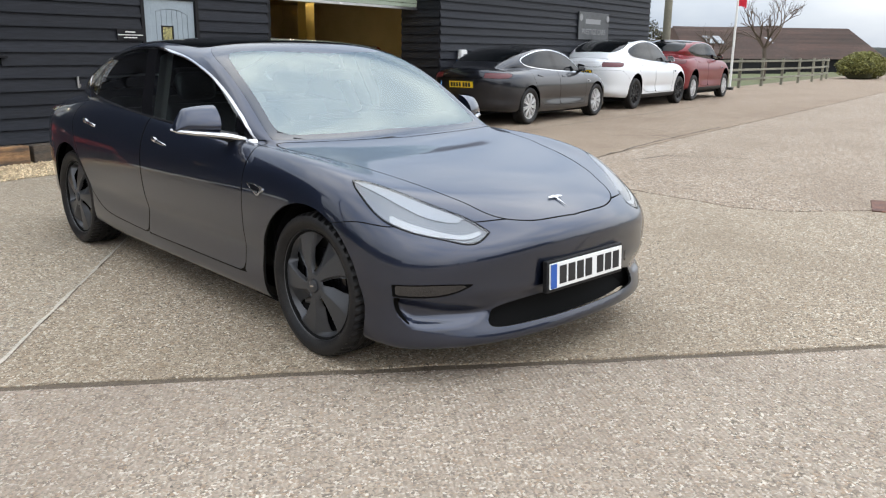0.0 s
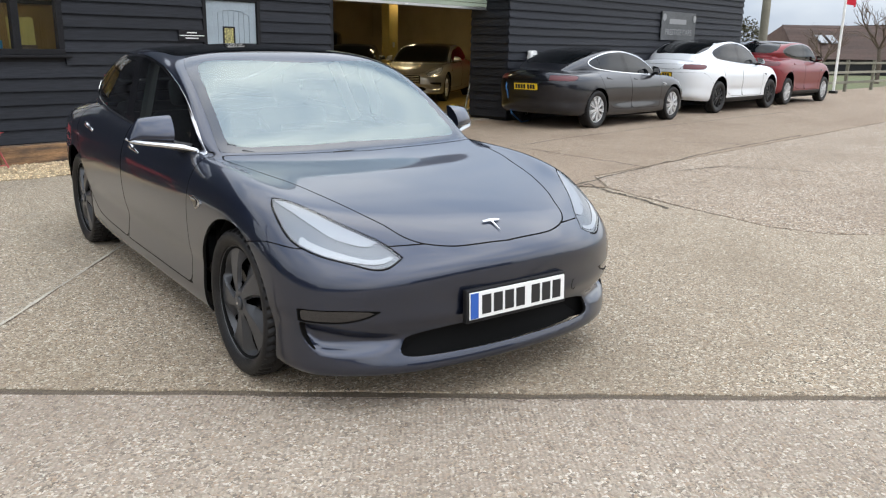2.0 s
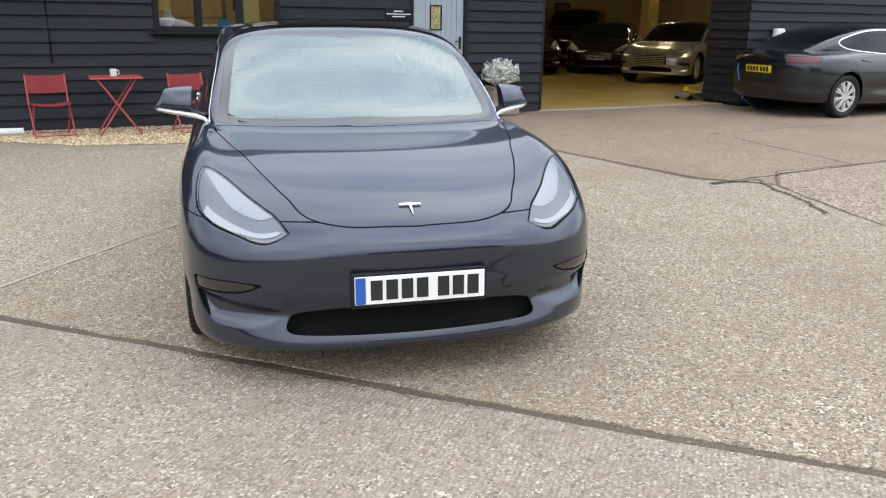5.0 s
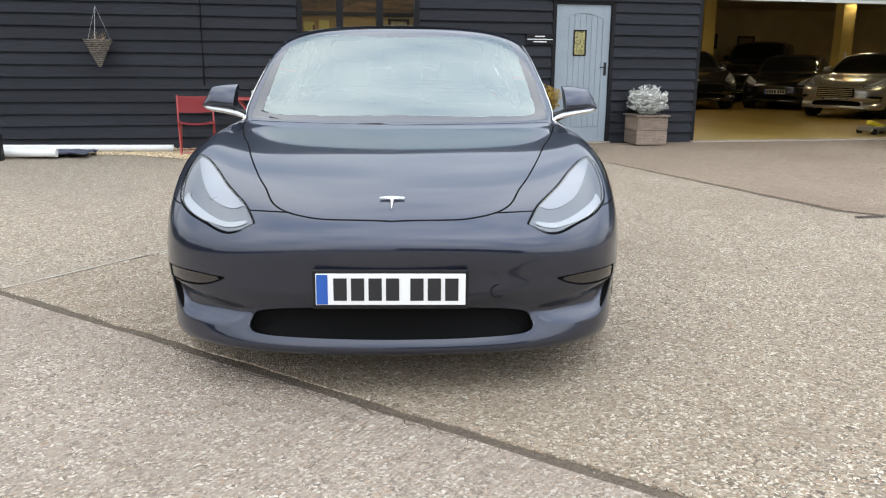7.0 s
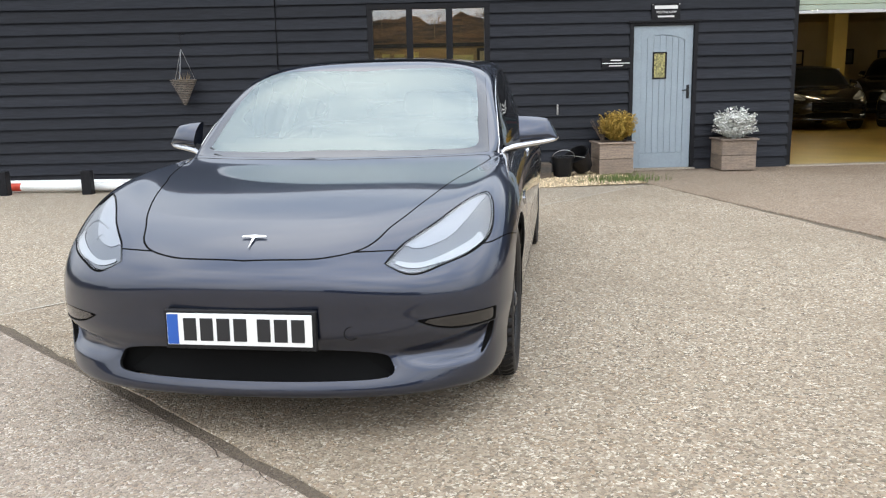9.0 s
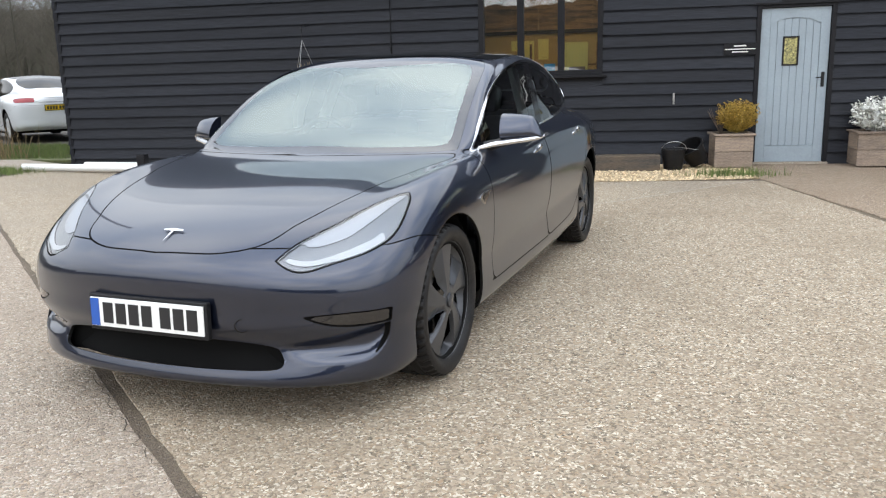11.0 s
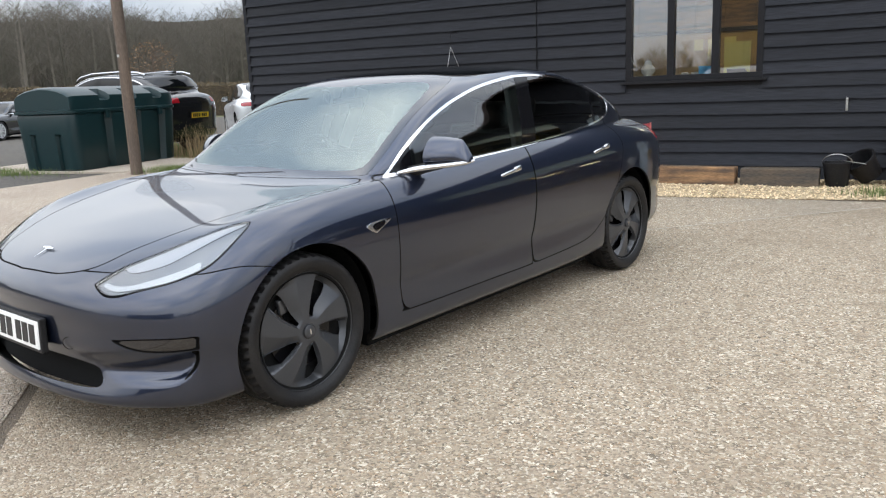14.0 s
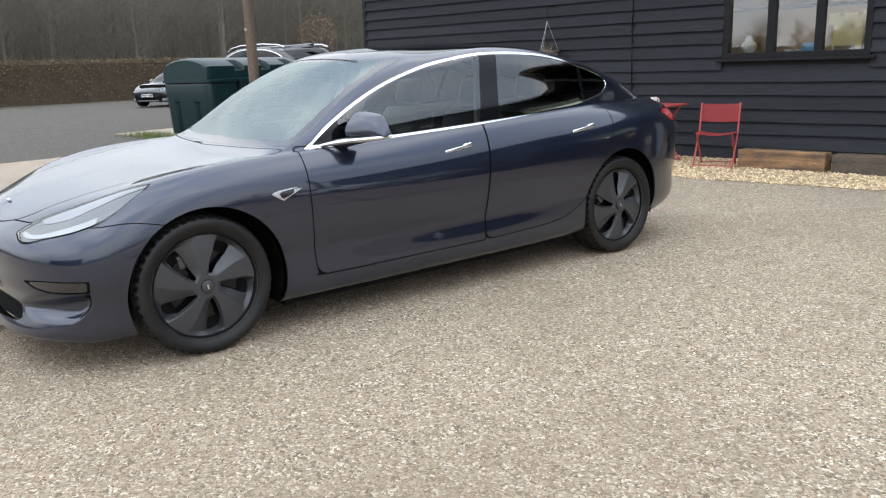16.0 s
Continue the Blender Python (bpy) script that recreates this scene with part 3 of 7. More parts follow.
def outline(points, steps=8, corners=()):
    """A closed smooth outline through 2D points (Catmull-Rom), with sharp corners at the given numbers."""
    p = np.array(points, float)
    n = len(p)
    out = []
    for i in range(n):
        a, b, c, d = p[i - 1], p[i], p[(i + 1) % n], p[(i + 2) % n]
        if i in corners:
            a = 2 * b - c
        if (i + 1) % n in corners:
            d = 2 * c - b
        for t in np.linspace(0, 1, steps, endpoint=False):
            out.append(0.5 * (2 * b + (c - a) * t + (2 * a - 5 * b + 4 * c - d) * t**2 + (3 * b - a - 3 * c + d) * t**3))
    return np.array(out)


def inside_by(q, poly):
    """Signed distance of 2D points to a closed outline: negative inside."""
    a, b = poly, np.roll(poly, -1, 0)
    ab = b - a
    out = np.empty(len(q))
    for s in range(0, len(q), 4000):
        d = q[s:s + 4000, None] - a
        t = np.clip((d * ab).sum(-1) / np.maximum((ab**2).sum(-1), 1e-12), 0, 1)
        dist = np.sqrt((((d - t[..., None] * ab)) ** 2).sum(-1)).min(1)
        y0, y1, yq = a[:, 1], b[:, 1], q[s:s + 4000, 1:2]
        cross = (y0 > yq) != (y1 > yq)
        xi = a[:, 0] + (yq - y0) / np.where(y1 == y0, 1e-12, y1 - y0) * ab[:, 0]
        odd = ((cross & (q[s:s + 4000, 0:1] < xi)).sum(1) % 2).astype(bool)
        out[s:s + 4000] = np.where(odd, -dist, dist)
    return out


def cut(V, F, d):
    """Splits faces along d = 0; gives the points and the faces within (d < 0) and outside."""
    V, new_pts, made = np.asarray(V), [], {}
    n, inn, out = len(V), [], []
    neg = d < 0

    def mid(i, j):
        key = (i, j) if i < j else (j, i)
        if key not in made:
            t = d[i] / (d[i] - d[j])
            made[key] = n + len(new_pts)
            new_pts.append(V[i] + t * (V[j] - V[i]))
        return made[key]

    for f in F:
        s = [neg[i] for i in f]
        if all(s):
            inn.append(f)
        elif not any(s):
            out.append(f)
        else:
            fi, fo = [], []
            for k, i in enumerate(f):
                j = f[(k + 1) % len(f)]
                (fi if neg[i] else fo).append(i)
                if neg[i] != neg[j]:
                    c = mid(i, j)
                    fi.append(c), fo.append(c)
            if len(fi) > 2:
                inn.append(tuple(fi))
            if len(fo) > 2:
                out.append(tuple(fo))
    return (np.concatenate([V, np.array(new_pts)]) if new_pts else V), inn, out


def split(V, F, view, poly, gap=0.0025):
    """Cuts an outline seen along one axis ("side", "top", "front") out of the faces, leaving a narrow gap; gives the points, the piece and the rest."""
    pick = {"side": [1, 2], "top": [0, 1], "front": [0, 2]}[view]
    V, inn, out = cut(V, F, inside_by(V[:, pick], poly) + gap)
    V, _, out = cut(V, out, inside_by(V[:, pick], poly) - gap)
    return V, inn, out


def normals_of(V, F):
    nrm = np.zeros_like(V)
    for f in F:
        a, b, c = V[f[0]], V[f[1]], V[f[2]]
        v = np.cross(b - a, c - a)
        for i in f:
            nrm[i] += v
    ln = np.linalg.norm(nrm, axis=1, keepdims=True)
    return nrm / np.maximum(ln, 1e-12)


WARP = [None]   # how the shell is stretched for other makes of car


def panel(name, V, F, material, parent, label="", mirror="", lip=0.0, push=0.0, seam=None):
    """A panel of the shell as a mesh: mirror "both" joins the two halves, "left" or "right" makes one; lip turns its edge inwards, push shifts it along its normals, seam is the material of the turned edge."""
    used = sorted({i for f in F for i in f})
    remap = {i: k for k, i in enumerate(used)}
    P, given = np.asarray(V)[used][:, :3], np.asarray(V)[used][:, 3:]
    G = [tuple(remap[i] for i in f) for f in F]
    N = given / np.maximum(np.linalg.norm(given, axis=1, keepdims=True), 1e-9) if given.shape[1] == 3 else normals_of(P, G)
    shade = N if given.shape[1] == 3 and not WARP[0] else None
    kinds = [0] * len(G)
    P = P + push * N
    if WARP[0]:
        P = WARP[0](P)
    if lip:
        edge = {}
        for f in G:
            for k, i in enumerate(f):
                j = f[(k + 1) % len(f)]
                key = (min(i, j), max(i, j))
                edge[key] = None if key in edge else (i, j)
        rim = [e for e in edge.values() if e and not (abs(P[e[0]][0]) < 1e-4 and abs(P[e[1]][0]) < 1e-4)]
        ids = sorted({i for e in rim for i in e})
        low = {i: len(P) + k for k, i in enumerate(ids)}
        P = np.concatenate([P, np.array([P[i] - lip * N[i] for i in ids])]) if ids else P
        if shade is not None and ids:
            shade = np.concatenate([shade, shade[ids]])
        G = G + [(j, i, low[i], low[j]) for i, j in rim]
        kinds += [1] * len(rim)
    if mirror == "right":
        P, G = P * MIRROR, [tuple(reversed(f)) for f in G]
        shade = shade * MIRROR if shade is not None else None
    if mirror == "both":
        n = len(P)
        P, G = np.concatenate([P, P * MIRROR]), G + [tuple(n + i for i in reversed(f)) for f in G]
        kinds += kinds
        shade = np.concatenate([shade, shade * MIRROR]) if shade is not None else None
    me = bpy.data.meshes.new(name)
    me.from_pydata([tuple(p) for p in P], [], G)
    me.materials.append(material)
    if seam:
        me.materials.append(seam)
        me.polygons.foreach_set("material_index", kinds)
    me.polygons.foreach_set("use_smooth", [True] * len(me.polygons))
    if shade is not None:
        me.normals_split_custom_set_from_vertices([tuple(v) for v in shade])
    else:
        if mirror == "both":
            bm = bmesh.new()
            bm.from_mesh(me)
            bmesh.ops.remove_doubles(bm, verts=[v for v in bm.verts if abs(v.co.x) < 1e-4], dist=1e-4)
            bm.to_mesh(me)
            bm.free()
        me.set_sharp_from_angle(angle=radians(40))
    ob = new(name, me)
    ob.parent = parent
    if label:
        ob["label"] = label
    return ob


# feature lines of the saloon: (half width, distance behind the front axle, height), from the middle of the nose round to the middle of the tail
SALOON = [
    # underside edge
    [(0, -0.71, 0.205), (0.28, -0.695, 0.205), (0.53, -0.64, 0.203), (0.72, -0.54, 0.2), (0.815, -0.4, 0.2), (0.84, 0, 0.21), (0.85, 0.5, 0.21), (0.855, 1.45, 0.21), (0.855, 2.35, 0.215), (0.85, 2.9, 0.24), (0.78, 3.42, 0.25), (0.5, 3.68, 0.27), (0, 3.74, 0.27)],
    # lip and sill
    [(0, -0.80, 0.235), (0.3, -0.781, 0.234), (0.56, -0.722, 0.232), (0.757, -0.60, 0.232), (0.868, -0.405, 0.235), (0.89, 0, 0.25), (0.895, 0.5, 0.248), (0.9, 1.45, 0.248), (0.9, 2.35, 0.255), (0.89, 2.9, 0.30), (0.83, 3.48, 0.33), (0.53, 3.77, 0.35), (0, 3.82, 0.35)],
    # lower bumper and door foot
    [(0, -0.757, 0.345), (0.3, -0.739, 0.345), (0.56, -0.684, 0.345), (0.765, -0.578, 0.35), (0.878, -0.39, 0.36), (0.912, 0, 0.37), (0.905, 0.5, 0.345), (0.908, 1.45, 0.345), (0.91, 2.35, 0.36), (0.925, 2.9, 0.41), (0.84, 3.465, 0.45), (0.56, 3.77, 0.47), (0, 3.855, 0.47)],
    # scallop along the doors
    [(0, -0.785, 0.43), (0.3, -0.766, 0.43), (0.565, -0.707, 0.43), (0.778, -0.587, 0.435), (0.894, -0.38, 0.445), (0.92, 0, 0.46), (0.903, 0.5, 0.455), (0.8955, 1.45, 0.455), (0.904, 2.35, 0.47), (0.932, 2.9, 0.51), (0.85, 3.465, 0.54), (0.57, 3.775, 0.55), (0, 3.86, 0.55)],
    # widest line
    [(0, -0.788, 0.5), (0.3, -0.769, 0.5), (0.57, -0.708, 0.5), (0.783, -0.584, 0.505), (0.899, -0.37, 0.52), (0.925, 0, 0.54), (0.915, 0.5, 0.53), (0.91, 1.45, 0.53), (0.92, 2.35, 0.55), (0.937, 2.9, 0.59), (0.855, 3.465, 0.62), (0.58, 3.78, 0.63), (0, 3.865, 0.63)],
    # upper bumper and door middle
    [(0, -0.795, 0.61), (0.3, -0.776, 0.607), (0.57, -0.706, 0.605), (0.776, -0.567, 0.625), (0.889, -0.35, 0.665), (0.922, 0, 0.71), (0.92, 0.5, 0.7), (0.92, 1.45, 0.7), (0.925, 2.35, 0.725), (0.93, 2.9, 0.765), (0.85, 3.465, 0.79), (0.58, 3.79, 0.79), (0, 3.88, 0.79)],
    # shoulder, front of the bonnet
    [(0, -0.725, 0.7), (0.3, -0.702, 0.7), (0.535, -0.618, 0.705), (0.718, -0.48, 0.735), (0.835, -0.28, 0.795), (0.887, 0, 0.84), (0.897, 0.5, 0.84), (0.892, 1.45, 0.85), (0.897, 2.35, 0.88), (0.89, 2.9, 0.9214), (0.81, 3.415, 0.9354), (0.56, 3.76, 0.938), (0, 3.86, 0.938)],
    # bonnet crease and belt line
    [(0, -0.47, 0.8), (0.29, -0.44, 0.803), (0.5, -0.38, 0.815), (0.66, -0.26, 0.845), (0.76, -0.1, 0.885), (0.81, 0.2, 0.92), (0.835, 0.6, 0.925), (0.84, 1.45, 0.95), (0.835, 2.35, 0.985), (0.79, 2.9, 1.006), (0.67, 3.315, 1.006), (0.48, 3.67, 1.015), (0, 3.79, 1.04)],
    # bonnet middle
    [(0, 0.02, 0.888), (0.28, 0.05, 0.891), (0.49, 0.12, 0.898), (0.645, 0.24, 0.911), (0.735, 0.38, 0.925), (0.785, 0.58, 0.935), (0.805, 0.85, 0.955), (0.815, 1.5, 0.98), (0.805, 2.35, 1.015), (0.74, 2.9, 1.0345), (0.63, 3.28, 1.032), (0.45, 3.57, 1.035), (0, 3.66, 1.055)],
    # foot of the windscreen
    [(0, 0.445, 0.951), (0.28, 0.458, 0.952), (0.5, 0.493, 0.957), (0.722, 0.565, 0.975), (0.782, 0.68, 0.998), (0.79, 0.8, 1.033), (0.798, 1.05, 1.05), (0.806, 1.55, 1.065), (0.79, 2.33, 1.09), (0.73, 2.87, 1.112), (0.64, 3.21, 1.11), (0.44, 3.38, 1.11), (0, 3.46, 1.13)],
    # middle of the glass
    [(0, 0.83, 1.182), (0.28, 0.834, 1.181), (0.51, 0.848, 1.178), (0.697, 0.888, 1.175), (0.735, 0.99, 1.187), (0.745, 1.1, 1.197), (0.748, 1.3, 1.207), (0.756, 1.65, 1.217), (0.742, 2.28, 1.227), (0.69, 2.76, 1.235), (0.60, 3.01, 1.227), (0.38, 3.1, 1.245), (0, 3.17, 1.265)],
    # roof rail
    [(0, 1.2, 1.388), (0.28, 1.21, 1.385), (0.49, 1.235, 1.374), (0.638, 1.29, 1.354), (0.672, 1.41, 1.352), (0.683, 1.54, 1.364), (0.688, 1.69, 1.376), (0.69, 1.88, 1.385), (0.675, 2.23, 1.378), (0.632, 2.5, 1.357), (0.538, 2.66, 1.345), (0.35, 2.76, 1.36), (0, 2.8, 1.38)],
    # roof
    [(0, 1.56, 1.438), (0.18, 1.57, 1.436), (0.33, 1.6, 1.43), (0.407, 1.66, 1.426), (0.447, 1.73, 1.425), (0.462, 1.81, 1.427), (0.472, 1.94, 1.426), (0.472, 2.03, 1.427), (0.452, 2.18, 1.423), (0.405, 2.3, 1.417), (0.324, 2.37, 1.412), (0.188, 2.42, 1.412), (0, 2.44, 1.416)],
    # ridge
    [(0, 1.92, 1.455), (0, 1.94, 1.455), (0, 1.96, 1.455), (0, 1.98, 1.456), (0, 2, 1.456), (0, 2.01, 1.456), (0, 2.02, 1.456), (0, 2.03, 1.456), (0, 2.05, 1.455), (0, 2.07, 1.455), (0, 2.1, 1.454), (0, 2.13, 1.453), (0, 2.16, 1.452)],
]
M_PAINT = mat("dark_grey_metallic_paint", (0.0156, 0.0214, 0.0420), 0.33, metal=0.8, dark=(0.0147, 0.0203, 0.0397), big=1, small=900, vary=0.5, bump=0.0, coat=1.0, grain=0.12)
M_PAINT.node_tree.nodes["Principled BSDF"].inputs["Coat IOR"].default_value = 1.63
M_PAINT.node_tree.nodes["Principled BSDF"].inputs["Coat Tint"].default_value = (0.93, 0.96, 1.0, 1)
M_UNDER = plain("black_underbody_and_gap_shade", (0.006, 0.006, 0.006), 0.8)
M_PIANO = plain("gloss_black_trim", (0.006, 0.006, 0.007), 0.08, coat=1.0)
M_UNDER.node_tree.nodes["Principled BSDF"].inputs["Specular IOR Level"].default_value = 0.1
M_PILLAR = plain("satin_black_pillar", (0.005, 0.005, 0.006), 0.12)
M_PILLAR.node_tree.nodes["Principled BSDF"].inputs["Specular IOR Level"].default_value = 0.3
M_FRIT = plain("black_glass_border", (0.014, 0.018, 0.028), 0.08, coat=0.6)
M_FRIT.node_tree.nodes["Principled BSDF"].inputs["Coat IOR"].default_value = 1.45
M_WS = glass("windscreen_glass", (0.80, 0.92, 0.90), clear=0.92)
M_WS.node_tree.nodes["Fresnel"].inputs["IOR"].default_value = 2.75
M_WS.node_tree.nodes["Glossy BSDF"].inputs["Color"].default_value = (0.85, 0.97, 0.97, 1)
M_SIDEGLASS = glass("tinted_side_glass", (0.66, 0.76, 0.74), clear=0.9)
M_SIDEGLASS.node_tree.nodes["Fresnel"].inputs["IOR"].default_value = 1.95
M_ROOFGLASS = plain("black_roof_glass", (0.005, 0.006, 0.007), 0.05)
M_ROOFGLASS.node_tree.nodes["Principled BSDF"].inputs["Specular IOR Level"].default_value = 0.4
M_AERO = mat("matt_grey_wheel_cover", (0.054, 0.056, 0.061), 0.3, metal=0.35, big=8, small=300, vary=0.3, bump=0.02, grain=0.1)
M_RIMEDGE = plain("grey_rim_edge", (0.085, 0.086, 0.09), 0.3, 0.6)
M_ALLOY = plain("machined_alloy", (0.62, 0.62, 0.62), 0.35, 0.5)
M_LAMPBOWL = plain("silver_lamp_bowl", (0.46, 0.48, 0.50), 0.35, 0.3)
M_LAMPDARK = plain("grey_lamp_housing", (0.24, 0.255, 0.27), 0.3, 0.3)
M_DRL = plain("white_light_guide", (0.54, 0.56, 0.57), 0.3)
M_LENS = glass("clear_lamp_lens", (0.97, 0.98, 1.0), clear=0.98)
M_REDLENS = plain("red_lamp_lens", (0.26, 0.006, 0.012), 0.2, coat=0.12)
M_REDDULL = plain("dull_red_lamp_lens", (0.09, 0.008, 0.012), 0.3, coat=0.1)
M_SEAT = mat("black_seat_leather", (0.018, 0.018, 0.019), 0.5, vary=0.3, bump=0.05)
M_HEADLINER = plain("pale_grey_headlining", (0.45, 0.45, 0.44), 0.9)
M_WOODTRIM = plain("pale_wood_dash_trim", (0.40, 0.32, 0.22), 0.4)
M_PLATEW = plain("white_reflective_plate", (0.78, 0.78, 0.76), 0.4)
M_PLATEY = plain("yellow_reflective_plate", (0.75, 0.50, 0.02), 0.4)
M_INK = plain("black_ink", (0.012, 0.012, 0.013), 0.5)
M_BLUE = plain("blue_plate_band", (0.02, 0.09, 0.38), 0.4)
CAR_AT = pose(0.077, 0.139, -0.049, 0.42, 0, -10.18)   # settled on its springs, nose a little down
HUB_Z, TYRE_R = 0.345, 0.345
SUBJECT_WHEELS = ((0.0, .375), (2.875, .355), .326)   # axle and hub height in the settled body, rolling radius


def mirrored(points):
    """An outline given for x >= 0 from front middle to rear middle, closed over the middle plane."""
    p = list(points)
    return p + [(-0.25, p[-1][1]), (-0.25, p[0][1])]


LAMP = outline([(.487, -.678), (.55, -.683), (.605, -.664), (.665, -.617), (.752, -.532), (.805, -.452), (.829, -.385), (.834, -.305), (.822, -.212), (.80, -.172), (.752, -.232), (.69, -.335), (.635, -.437), (.575, -.527), (.535, -.583)], 6, corners=(0, 9))
BONNET = outline(mirrored([(0, -.73), (.21, -.715), (.31, -.69), (.39, -.648), (.44, -.592), (.475, -.505), (.522, -.40), (.587, -.205), (.645, .012), (.682, .12), (.753, .43), (.748, .50), (.60, .462), (.30, .42), (0, .395)]), 6, corners=(0, 11, 14, 15, 16))
SCREEN = outline(mirrored([(0, .425), (.28, .44), (.50, .468), (.66, .498), (.744, .535), (.736, .61), (.717, .76), (.695, .955), (.667, 1.19), (.64, 1.30), (.60, 1.385), (.50, 1.35), (.30, 1.29), (0, 1.26)]), 6, corners=(0, 4, 10, 13, 14, 15))
CLEAR = outline(mirrored([(0, .50), (.28, .50), (.52, .525), (.64, .548), (.684, .595), (.668, .76), (.648, .95), (.622, 1.12), (.592, 1.20), (.54, 1.222), (.30, 1.165), (0, 1.125)]), 6, corners=(0, 11, 12, 13))
ROOF_PANE = outline(mirrored([(0, 1.275), (.30, 1.305), (.50, 1.367), (.588, 1.41), (.622, 1.52), (.635, 1.75), (.63, 2.1), (.60, 2.4), (.535, 2.52), (.30, 2.60), (0, 2.62)]), 6, corners=(0, 3, 10, 11, 12))
REAR_PANE = outline(mirrored([(0, 2.635), (.30, 2.615), (.50, 2.56), (.57, 2.75), (.585, 2.95), (.55, 3.12), (.42, 3.30), (0, 3.40)]), 6, corners=(0, 7, 8, 9))
DAYLIGHT = outline([(.598, .938), (1.044, .952), (1.753, .980), (2.443, 1.028), (2.75, 1.063), (2.90, 1.105), (2.955, 1.16), (2.93, 1.20), (2.84, 1.242), (2.645, 1.298), (2.402, 1.35), (2.142, 1.376), (1.888, 1.381), (1.75, 1.373), (1.602, 1.355), (1.438, 1.328), (1.282, 1.288), (1.144, 1.244), (1.014, 1.191), (.886, 1.128), (.762, 1.057), (.69, 1.006), (.64, .966)], 5, corners=(0,))
DOOR_F = outline([(.549, .955), (.551, .72), (.558, .48), (.572, .335), (.62, .318), (1.3, .318), (1.669, .318), (1.688, .55), (1.714, .774), (1.735, .985), (1.735, 1.15), (.80, 1.0), (.62, .952)], 5, corners=(0, 6, 10, 11, 12))
DOOR_R = outline([(1.741, 1.15), (1.741, .985), (1.720, .774), (1.694, .55), (1.675, .318), (2.154, .335), (2.338, .36), (2.44, .405), (2.523, .461), (2.60, .555), (2.661, .665), (2.73, .79), (2.79, .90), (2.808, 1.0), (2.80, 1.085), (2.5, 1.15)], 5, corners=(0, 4, 14, 15))
BUMPER = outline([(-1, .716), (-.65, .716), (-.43, .707), (-.30, .715), (-.17, .692), (-.17, .0), (-1, .0)], 5, corners=(0, 1, 2, 4, 5, 6))
REAR_BUMPER = outline([(4.0, .80), (3.55, .80), (3.40, .74), (3.24, .62), (3.1, .5), (3.1, .0), (4.0, .0)], 5, corners=(0, 1, 4, 5, 6))
BOOT = outline([(-.2, .86), (.33, .86), (.43, .88), (.47, .95), (.52, 1.04), (.53, 1.2), (-.2, 1.2)], 5, corners=(0, 5, 6))
TAIL = outline([(3.40, .945), (3.55, .958), (4.0, .958), (4.0, .87), (3.60, .862), (3.47, .890)], 5, corners=(0, 2, 3))
GRILLE = outline(mirrored([(0, .278), (.3, .279), (.47, .283), (.515, .30), (.507, .335), (.472, .366), (.30, .386), (0, .392)]), 5, corners=(0, 7, 8, 9))
FOG = outline([(.600, .483), (.72, .489), (.854, .485), (.850, .437), (.735, .440), (.66, .456)], 5, corners=(0, 2, 3))
VENT = outline([(.800, .318), (.818, .335), (.836, .372), (.848, .430), (.830, .428), (.815, .38)], 5, corners=(3,))
SCOOP = outline([(.50, .372), (.60, .388), (.70, .405), (.80, .430), (.852, .437), (.838, .365), (.812, .322), (.765, .306), (.62, .312), (.54, .336)], 5, corners=(4,))
BADGE = outline([(.332, .767), (.43, .776), (.540, .786), (.458, .749), (.402, .722), (.366, .744)], 4, corners=(0, 2, 4))


def main_piece(F):
    """The largest connected run of faces, and the rest."""
    root = {}

    def top(i):
        while root.setdefault(i, i) != i:
            root[i] = root[root[i]]
            i = root[i]
        return i

    for f in F:
        for i in f[1:]:
            root[top(i)] = top(f[0])
    runs = collections.Counter(top(f[0]) for f in F)
    if not runs:
        return [], []
    best = runs.most_common(1)[0][0]
    return [f for f in F if top(f[0]) == best], [f for f in F if top(f[0]) != best]


def take(V, F, view, poly, gap=0.0025, low=-9.0, high=9.0, ahead=99.0, behind=-99.0):
    """split(), but only among faces between two heights and two distances."""
    V = np.asarray(V)
    use, keep = [], []
    for f in F:
        z, s = V[f[0]][2], V[f[0]][1]
        (use if low < z < high and behind < s < ahead else keep).append(f)
    V, inn, out = split(V, use, view, poly, gap)
    return V, inn, keep + out


def arch_cut(V, F):
    d = np.full(len(V), 1.0)
    for s, r in ((0.022, 0.378), (2.885, 0.372)):
        d = np.minimum(d, np.where(V[:, 0] > 0.55, np.hypot(V[:, 1] - s, V[:, 2] - 0.365) - r, 1.0))
    return d


